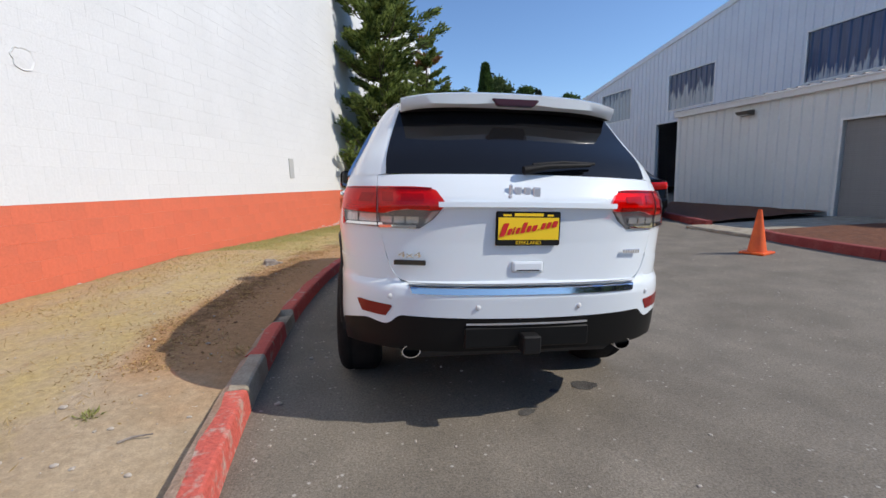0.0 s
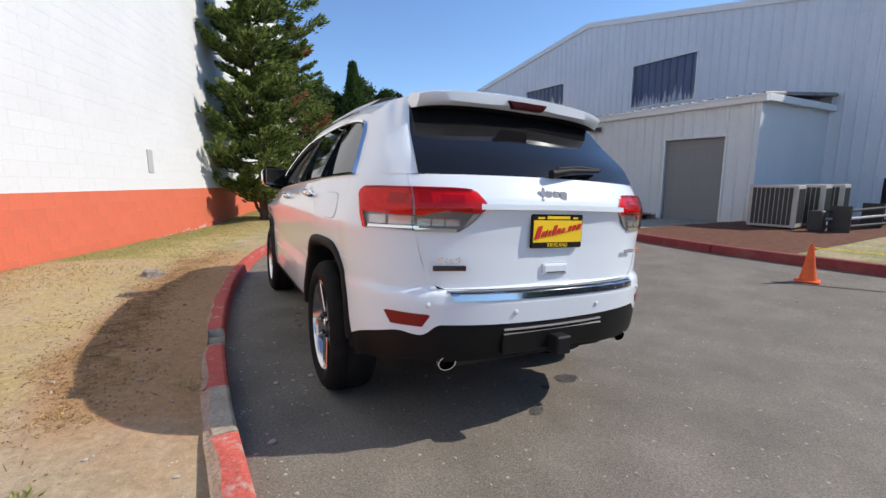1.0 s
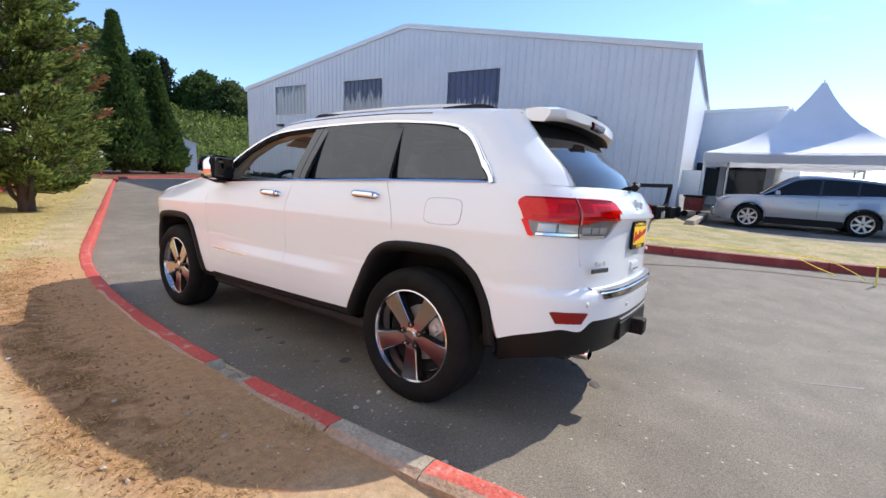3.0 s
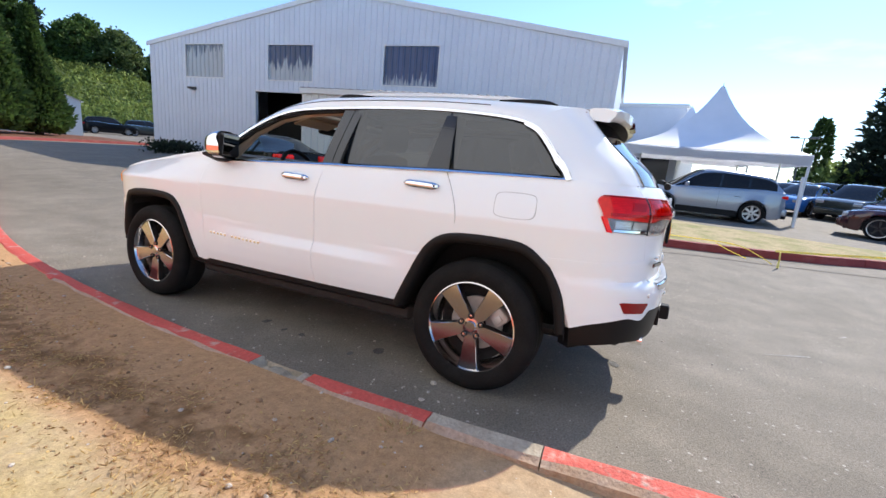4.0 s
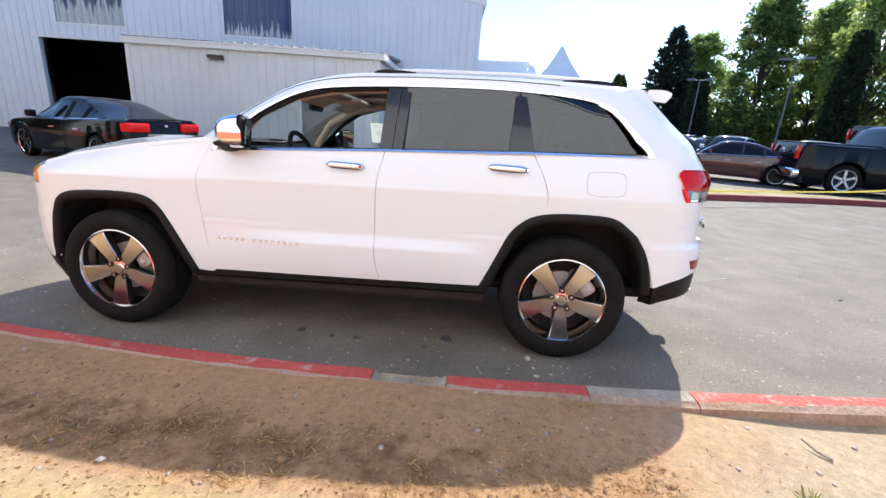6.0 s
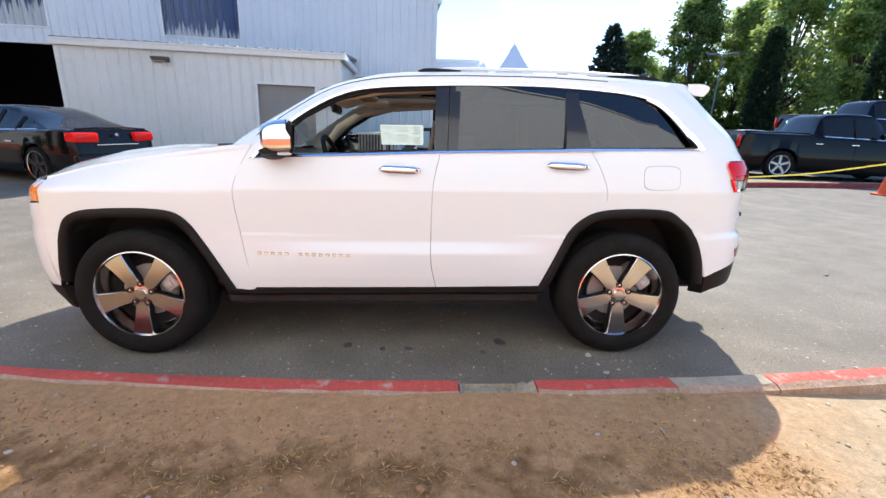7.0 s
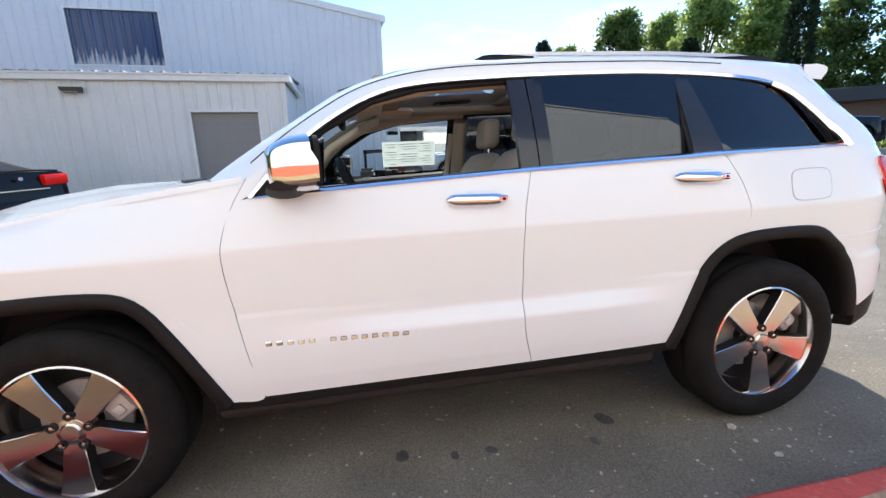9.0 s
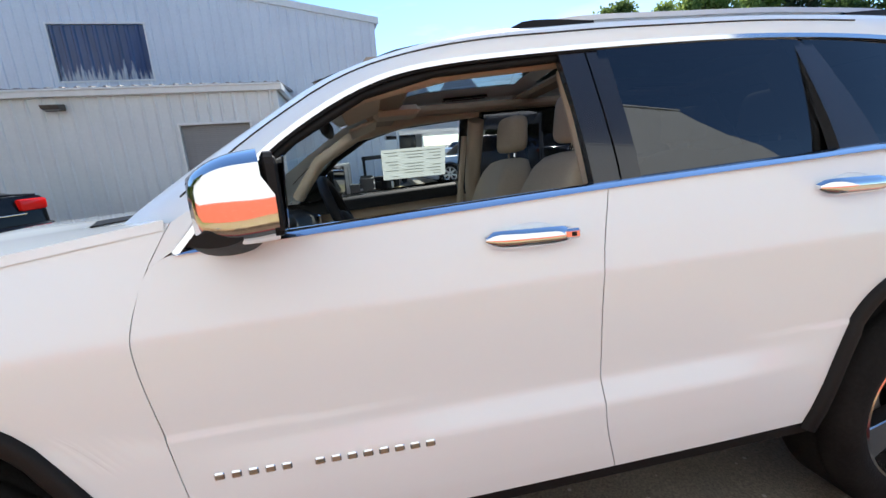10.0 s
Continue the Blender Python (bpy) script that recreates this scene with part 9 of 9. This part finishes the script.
parked_car("sedan", heading(6.75, 8.40, 0.35, 0.937), P_BLACK, "glossy black saloon car parked before the metal hall", hub=M_CHROME, plate_mark=False)
parked_car("suv", heading(15.0, -3.95, -0.10, 1.0), P_SILVER, "silver estate car parked by the marquee")
parked_car("sedan", heading(14.6, -10.4, 0.35, 0.93), P_MAROON, "glossy dark maroon saloon car in the car park")
parked_car("pickup", heading(12.6, -14.9, -0.15, -0.99) @ Matrix.Scale(1.2, 4), P_BLACK, "black pick-up truck with a bed cover in the car park", plate_mark=False)
parked_car("pickup", heading(16.4, -20.4, -0.15, -0.99, FAR + 0.80) @ Matrix.Scale(1.25, 4), P_NAVY, "dark navy pick-up truck on a low ramp behind the black one")
ramp = thing("display_ramp", "low grey concrete display ramp under a pick-up truck", "ramp", heading(16.4, -20.4, -0.15, -0.99, FAR))
part("slab", box((-1.5, -4.3, -0.1), (1.5, 4.3, 0.80), 0.02), M_CONCRETE, ramp)
parked_car("suv", heading(16.9, -14.6, 0.5, 0.86), P_GREY, "dark grey estate car in the car park")
ROW = [("sedan", P_BLUE, "blue saloon car in the car park"), ("suv", P_GREEN, "dark green estate car in the car park"), ("sedan", P_MAROON, "dark red saloon car in the car park"), ("suv", P_WHITE, "white estate car in the car park"), ("sedan", P_SILVER, "silver saloon car in the car park"),
       ("suv", P_BLACK, "black estate car in the car park")]
first_of = {}


def row_car(k, x, y, hx, hy):
    kind, mat, label = ROW[k % len(ROW)]
    if k % len(ROW) in first_of:
        return copy_thing(first_of[k % len(ROW)], heading(x, y, hx, hy))
    first_of[k % len(ROW)] = parked_car(kind, heading(x, y, hx, hy), mat, label, group="cars in rows", plate_mark=False)


row_car(0, 24.0, -9.2, -0.8, 0.6)
row_car(1, 22.8, -10.9, -0.8, 0.6)
row_car(2, 21.6, -12.2, -0.8, 0.6)
row_car(3, 19.4, -12.9, -0.75, 0.66)
k = 4
for dist, a0, a1, step in ((38, -13, -24, 2.9), (47, -11, -28, 2.6), (57, -9, -30, 2.4)):
    a = a0
    while a > a1:
        x, y = polar(a, dist, (-3.2, -2.2))
        row_car(k, x, y, -0.8, 0.6)
        a -= step
        k += 1
for x, y, j in ((20.5, 50.5, 4), (23.8, 49.0, 5), (27.0, 48.0, 1)):
    row_car(j, x, y, 0.9, -0.3)
# ---- small things on the verge, the wall and the asphalt ----
n = 84000
y = RNG.uniform(-6, 14, n)
x = np.array([RNG.uniform(max(wall_x(b), -5.2) + 0.03, float(kerb_x(b)) - 0.25) for b in y])
k = kerb_x(y) - x
keep = RNG.uniform(0, 1, n) < np.clip(0.45 * (k - 0.35), 0.02, 0.8) * (0.35 + 0.65 * np.array([noise.noise(Vector((a * 1.3, b * 1.3, 9))) > -0.05 for a, b in zip(x, y)]))
x, y = x[keep], y[keep]
z = np.array([verge_z(a, b) for a, b in zip(x, y)])
M_STRAW = leaf_material("dry_grass_blades", (0.54, 0.415, 0.20), (0.39, 0.285, 0.13), 2.0, through_light=0.45)
M_BLADE = leaf_material("green_grass_blades", (0.38, 0.39, 0.15), (0.25, 0.26, 0.09), 2.0)
me = cards(np.stack([x, y, z - 0.004], 1), RNG.normal(0, 0.9, (len(x), 3)) * [1, 1, 0.2] + [0, 0, 0.22], 0.045, 0.0028)
me.materials.append(M_STRAW)
tagged(new("dry_grass", me), "short dry straw-coloured grass over the verge", "grass", kind="stuff")
n = 16000
y = RNG.uniform(1, 20, n)
u = RNG.beta(1.2, 2.0, n)
x = wall_x(y) + 0.05 + u * (kerb_x(y) - 0.3 - wall_x(y))
keep = RNG.uniform(0, 1, n) < np.clip(0.25 + 0.08 * (y - 3), 0.06, 0.75)
x, y = x[keep], y[keep]
z = np.array([verge_z(a, b) for a, b in zip(x, y)])
me = cards(np.stack([x, y, z - 0.004], 1), RNG.normal(0, 0.6, (len(x), 3)) * [1, 1, 0.2] + [0, 0, 0.5], 0.055, 0.003)
me.materials.append(M_BLADE)
tagged(new("thin_grass", me), "thin green grass along the wall and further verge", "grass", kind="stuff")


def tuft(x, y, r, h, count, mat, label):
    p = np.stack([x + RNG.normal(0, r, count), y + RNG.normal(0, r, count), np.zeros(count)], 1)
    p[:, 2] = [verge_z(a, b) for a, b, _ in p]
    me = cards(p, (p - [x, y, 0]) * [3, 3, 0] / max(r, 0.01) * 0.2 + [0, 0, 0.8], h, 0.004)
    me.materials.append(mat)
    tagged(new("grass_tuft", me), label, "grass tuft", kind="stuff")


tuft(-2.12, -2.16, 0.022, 0.035, 60, M_BLADE, "small green grass tuft on the dirt")
tuft(-2.75, -2.35, 0.045, 0.035, 90, M_BLADE, "green and dry grass tuft on the dirt")
tuft(-1.66, -1.42, 0.05, 0.03, 70, M_STRAW, "dry straw tuft behind the kerb")

# stump
stump = thing("tree_stump", "small weathered grey tree stump in the grass", "stump", pose(-2.24, 2.05, verge_z(-2.24, 2.05) - 0.01))
bm = lathe([(0.0, 0.075), (0.05, 0.08), (0.085, 0.07), (0.10, 0.03), (0.13, 0.0), (0.0, -0.01)], 18, "z")
for v in bm.verts:
    v.co += Vector((noise.noise(v.co * 14), noise.noise(v.co * 14 + Vector((5, 0, 0))), noise.noise(v.co * 11 + Vector((0, 5, 0))))) * 0.022
M_STUMP = material("grey_dead_wood", (0.33, 0.29, 0.25), 0.9, second=(0.16, 0.13, 0.11), scale=14, bump=0.8, bump_scale=40)
part("wood", bm, M_STUMP, stump, smooth=40)
for k in range(3):
    a = k * 2.1 + 0.4
    part("root", tube([(0.06 * math.cos(a), 0.06 * math.sin(a), 0.02), (0.17 * math.cos(a), 0.17 * math.sin(a), 0.005)], [0.03, 0.012], 6), M_STUMP, stump)

# pebbles and chips
M_STONE = material("pale_stone", (0.48, 0.43, 0.37), 0.9, second=(0.36, 0.31, 0.26), scale=20, fine=0.2)
base = bmesh.new()
bmesh.ops.create_icosphere(base, subdivisions=1, radius=1)
pv = np.array([v.co for v in base.verts])
pf = [[v.index for v in f.verts] for f in base.faces]
base.free()


def scatter(name, places, sizes, mat, label, category):
    vs, fs = [], []
    for (a, b, c), s in zip(places, sizes):
        k = len(vs)
        q = pv * (s * RNG.uniform(0.6, 1.3, 3)) * [1, 1, 0.6] * RNG.uniform(0.8, 1.2, (len(pv), 1)) + [a, b, c + s * 0.2]
        vs += q.tolist()
        fs += [[i + k for i in f] for f in pf]
    me = bpy.data.meshes.new(name)
    me.from_pydata(vs, [], fs)
    me.materials.append(mat)
    return tagged(new(name, me), label, category, kind="stuff")


y = RNG.uniform(-4.5, 6, 900)
x = np.array([float(kerb_x(b)) - RNG.uniform(0.2, 2.2) for b in y])
scatter("verge_pebbles", [(a, b, verge_z(a, b)) for a, b in zip(x, y)], RNG.gamma(1.3, 0.0024, 900) + 0.002, M_STONE, "small stones strewn over the dirt verge", "pebbles")
y = RNG.uniform(-5, 4, 700)
x = np.array([float(kerb_x(b)) + 0.03 + abs(RNG.normal(0, 0.35)) if i % 2 else RNG.uniform(-1.2, 5) for i, b in enumerate(y)])
scatter("asphalt_grit", [(a, b, float(road_z(a, b))) for a, b in zip(x, y)], RNG.gamma(1.5, 0.0022, 700) + 0.002, M_STONE, "pale grit and chips on the asphalt", "grit")


def stone(x, y, s, label, mat=M_STONE, on_verge=True):
    bm = bmesh.new()
    bmesh.ops.create_icosphere(bm, subdivisions=2, radius=s)
    for v in bm.verts:
        v.co = Vector((v.co.x * 1.2, v.co.y * 0.9, v.co.z * 0.6)) * (1 + 0.35 * noise.noise(v.co / s * 1.3 + Vector((x * 9, y * 9, 0))))
    ob = part("stone", bm, mat, None, smooth=60)
    ob.location = (x, y, (verge_z(x, y) if on_verge else float(road_z(x, y))) + s * 0.25)
    return tagged(ob, label, "stone", group="loose stones")


for a, b, s in ((-1.95, -2.30, 0.012), (-2.02, -2.55, 0.014), (-1.72, -2.62, 0.013), (-2.25, -2.5, 0.011), (-2.3, -2.05, 0.018), (-1.66, -2.2, 0.011), (-1.98, -1.98, 0.009), (-1.62, -0.95, 0.009)):
    stone(a, b, s, "pale loose stone on the dirt verge")
for a, b, s in ((-1.30, -1.97, 0.018), (0.55, -2.9, 0.010), (4.2, -1.6, 0.016)):
    stone(a, b, s, "pale loose stone on the asphalt", on_verge=False)
# crumpled paper
bm = bmesh.new()
bmesh.ops.create_grid(bm, x_segments=7, y_segments=5, size=1)
for v in bm.verts:
    v.co = Vector((v.co.x * 0.055, v.co.y * 0.035, 0.012 + 0.016 * noise.noise(v.co * 2.3)))
bmesh.ops.solidify(bm, geom=bm.faces[:], thickness=0.002)
ob = part("paper_scrap", bm, M_PAPER, None)
ob.matrix_basis = pose(-1.70, -2.10, verge_z(-1.70, -2.10) - 0.012, 0, 0, 40) @ Matrix.Diagonal((0.6, 0.6, 0.6, 1))
tagged(ob, "crumpled white paper scrap on the dirt", "litter")
bm = tube([(0, 0, 0.006), (0.05, 0.02, 0.008), (0.13, 0.01, 0.006)], [0.006, 0.005, 0.003], 6)
ob = part("bark_strip", bm, M_STUMP, None)
ob.matrix_basis = pose(-1.86, -2.42, verge_z(-1.86, -2.42), 0, 0, 15)
tagged(ob, "grey strip of bark on the dirt", "litter")

# oil stains: dark patches soaked into the asphalt
M_STAIN = material("oil_stain", (0.055, 0.050, 0.046), 0.7, second=(0.10, 0.095, 0.088), scale=9, fine=0.3, fine_scale=90, bump=0.5, bump_scale=110)


def stain(x, y, rx, ry, turn):
    bm = bmesh.new()
    vs = []
    for k in range(26):
        a = 2 * math.pi * k / 26
        r = 1 + 0.35 * noise.noise(Vector((math.cos(a) * 1.5 + x * 3, math.sin(a) * 1.5 + y * 3, 0)))
        q = Matrix.Rotation(radians(turn), 3, "Z") @ Vector((rx * r * math.cos(a), ry * r * math.sin(a), 0))
        vs.append(bm.verts.new((x + q.x, y + q.y, float(road_z(x + q.x, y + q.y)) + 0.003)))
    c = bm.verts.new((x, y, float(road_z(x, y)) + 0.004))
    for i in range(26):
        bm.faces.new((c, vs[i], vs[(i + 1) % 26]))
    tagged(part("oil_stain", bm, M_STAIN), "dark oil stain on the asphalt", "stain", group="oil stains", kind="structure")


for q in ((0.05, -2.22, 0.05, 0.035, 20), (0.52, -1.95, 0.085, 0.06, 0), (0.30, -2.0, 0.03, 0.025, 0), (-0.85, 0.25, 0.04, 0.03, 0), (-0.90, -0.15, 0.03, 0.025, 30), (-0.80, -0.75, 0.05, 0.04, 0), (-0.95, -0.62, 0.03, 0.02, 0), (-0.9, 0.02, 0.03, 0.02, 0)):
    stain(*q)
M_PALE = material("pale_scuff", (0.36, 0.35, 0.33), 0.9)
for x0, y0, x1, y1 in ((1.15, -3.35, 1.35, -3.72), (2.3, -4.2, 2.42, -4.3), (-0.62, 0.02, -0.60, 0.06)):
    bm = bmesh.new()
    d = Vector((y0 - y1, x1 - x0, 0)).normalized() * 0.008
    vs = [bm.verts.new((x + s * d.x, y + s * d.y, float(road_z(x, y)) + 0.003)) for x, y, s in ((x0, y0, -0.3), (x1, y1, -1), (x1, y1, 1), (x0, y0, 0.3))]
    bm.faces.new(vs)
    tagged(part("scuff_mark", bm, M_PALE), "pale scuff mark on the asphalt", "scuff", kind="structure")

# on the painted wall: grey cover plate, filled plug, scars
M_PLATE_GREY = material("grey_cover_plate", (0.46, 0.46, 0.45), 0.5, fine=0.05)
ob = part("wall_cover_plate", box((0.0, -0.11, -0.23), (0.02, 0.11, 0.23), 0.006), M_PLATE_GREY, None)
ob.matrix_basis = wm @ Matrix.Translation((0.0, 7.0, 1.60))
tagged(ob, "grey metal cover plate on the white wall", "cover plate")
bm = bmesh.new()
vs = []
for k in range(30):
    a = 2 * math.pi * k / 30
    r = 0.12 * (1 + 0.25 * noise.noise(Vector((math.cos(a) * 2, math.sin(a) * 2, 1))))
    vs.append((r * math.cos(a), r * math.sin(a)))
ring = [[bm.verts.new((d, y * f, z * f)) for y, z in vs] for f, d in ((1.0, 0.0), (0.97, 0.012), (0.85, 0.004), (0.3, 0.008))]
for a, b in zip(ring, ring[1:]):
    for i in range(30):
        bm.faces.new((a[i], a[(i + 1) % 30], b[(i + 1) % 30], b[i]))
bm.faces.new(ring[-1])
ob = part("wall_patch", bm, M_WALL_WHITE, None)
ob.matrix_basis = wm @ Matrix.Translation((0.0, 1.12, 2.55))
tagged(ob, "rough painted-over patch on the white wall", "wall patch", kind="structure")
M_FLAKE = material("bare_grey_block", (0.45, 0.43, 0.42), 0.9, second=(0.60, 0.58, 0.56), scale=12, fine=0.2)
vs, fs = [], []
for k in range(150):
    yy = RNG.uniform(-1, 12)
    zz = -0.20 - 0.0 * yy + abs(RNG.normal(0, 0.035)) + 0.16 * (yy < 12) + 0.02
    w, h = RNG.uniform(0.02, 0.16), RNG.uniform(0.01, 0.035)
    q = len(vs)
    vs += [(0.002, yy, zz), (0.002, yy + w * 0.6, zz - h), (0.002, yy + w, zz), (0.002, yy + w * 0.5, zz + h)]
    fs.append((q, q + 1, q + 2, q + 3))
me = bpy.data.meshes.new("paint_flakes")
me.from_pydata(vs, [], fs)
me.materials.append(M_FLAKE)
ob = new("paint_flakes", me)
ob.matrix_basis = wm
tagged(ob, "flaked paint showing grey block along the wall's foot", "flaked paint", kind="stuff")

# dead leaves, chaff and twigs on the soil
n = 6000
y = RNG.uniform(-4.5, 5.0, n)
k = RNG.gamma(5.0, 0.12, n) + 0.12
x = kerb_x(y) - k
keep = (x > wall_x(y) + 0.1) & (y > -1.7 + RNG.normal(0, 0.3, n)) & (np.array([noise.noise(Vector((a * 1.7, b * 1.7, 2))) for a, b in zip(x, y)]) + RNG.normal(0, 0.25, n) > -0.05)
x, y = x[keep], y[keep]
z = np.array([verge_z(a, b) for a, b in zip(x, y)])
M_LITTER = leaf_material("dead_leaf", (0.58, 0.41, 0.18), (0.26, 0.16, 0.08), 9.0)
me = cards(np.stack([x, y, z + 0.003], 1), RNG.normal(0, 1.0, (len(x), 3)) * [1, 1, 0.12], 0.018, 0.005)
me.materials.append(M_LITTER)
tagged(new("leaf_litter", me), "scattered dead leaves and chaff on the brown soil", "leaf litter", kind="stuff")
# crumbs of soil and matted straw in the band between the kerb and the grass
n = 2600
y = RNG.uniform(-1.7, 4.2, n)
x = kerb_x(y) - np.clip(RNG.normal(0.65, 0.22, n), 0.22, 1.0)
M_CLOD = material("soil_clod", (0.33, 0.195, 0.10), 0.95, second=(0.20, 0.115, 0.06), scale=30, fine=0.2)
scatter("soil_clods", [(a, b, verge_z(a, b)) for a, b in zip(x, y)], RNG.gamma(1.4, 0.0018, n) + 0.002, M_CLOD, "small brown crumbs of soil on the verge", "soil")
n = 16000
y = RNG.uniform(-1.7, 4.2, n)
x = kerb_x(y) - np.clip(RNG.normal(0.72, 0.20, n), 0.3, 1.2)
keep = np.array([noise.noise(Vector((a * 3.1, b * 3.1, 6))) for a, b in zip(x, y)]) + RNG.normal(0, 0.12, n) > 0.06
x, y = x[keep], y[keep]
z = np.array([verge_z(a, b) for a, b in zip(x, y)])
me = cards(np.stack([x, y, z + 0.004], 1), RNG.normal(0, 1.0, (len(x), 3)) * [1, 1, 0.15], 0.034, 0.0022)
me.materials.append(M_LITTER)
tagged(new("matted_straw", me), "matted brown straw in clumps on the soil", "straw", kind="stuff")
# ---- blocks of the painted wall ----
def wall_blocks():
    bw, bh, gap = 0.406, 0.203, 0.0010
    near, rest_v, rest_f, rest_m = {}, [], [], []
    zs = ORANGE_TOP - 5 * bh
    for row in range(-2, 44):
        z = zs + row * bh
        if z + bh > WALL_TOP or z < -0.4:
            continue
        orange = z < ORANGE_TOP - 0.05
        for col in range(int((w_to - w_from) / bw) - 1):
            y = w_from + (col + (0.5 if row % 2 else 0)) * bw
            if 0.2 < y < 9.6 and -0.1 < z < 1.95:
                near.setdefault(orange, []).append((y, z))
                continue
            k = len(rest_v)
            x0, x1 = -0.0012, 0.0
            y0, y1, z0, z1 = y, y + bw, z, z + bh
            e = gap
            rest_v += [(x0, y0 + 0.0002, z0 + 0.0002), (x0, y1 - 0.0002, z0 + 0.0002), (x0, y1 - 0.0002, z1 - 0.0002), (x0, y0 + 0.0002, z1 - 0.0002), (x1, y0 + e, z0 + e), (x1, y1 - e, z0 + e), (x1, y1 - e, z1 - e), (x1, y0 + e, z1 - e)]
            rest_f += [(k + 4, k + 5, k + 6, k + 7), (k, k + 1, k + 5, k + 4), (k + 1, k + 2, k + 6, k + 5), (k + 2, k + 3, k + 7, k + 6), (k + 3, k, k + 4, k + 7)]
            rest_m += [1 if orange else 0] * 5
    me = bpy.data.meshes.new("blocks")
    me.from_pydata(rest_v, [], rest_f)
    me.materials.append(M_WALL_WHITE)
    me.materials.append(M_WALL_ORANGE)
    me.polygons.foreach_set("material_index", rest_m)
    ob = new("blocks", me)
    ob.parent, ob.matrix_basis = wall, wm
    tagged(ob, kind="stuff")
    for orange, places in near.items():
        bm = bmesh.new()
        e = gap
        v = [bm.verts.new(c) for c in [(-0.0012, 0.0002, 0.0002), (-0.0012, bw - 0.0002, 0.0002), (-0.0012, bw - 0.0002, bh - 0.0002), (-0.0012, 0.0002, bh - 0.0002), (0, e, e), (0, bw - e, e), (0, bw - e, bh - e), (0, e, bh - e)]]
        for f in [(4, 5, 6, 7), (0, 1, 5, 4), (1, 2, 6, 5), (2, 3, 7, 6), (3, 0, 4, 7)]:
            bm.faces.new([v[i] for i in f])
        me = bpy.data.meshes.new("block")
        bm.to_mesh(me)
        bm.free()
        me.materials.append(M_WALL_ORANGE if orange else M_WALL_WHITE)
        for y, z in places:
            share("block", me, wall, wm @ Matrix.Translation((0, y, z)))


wall_blocks()
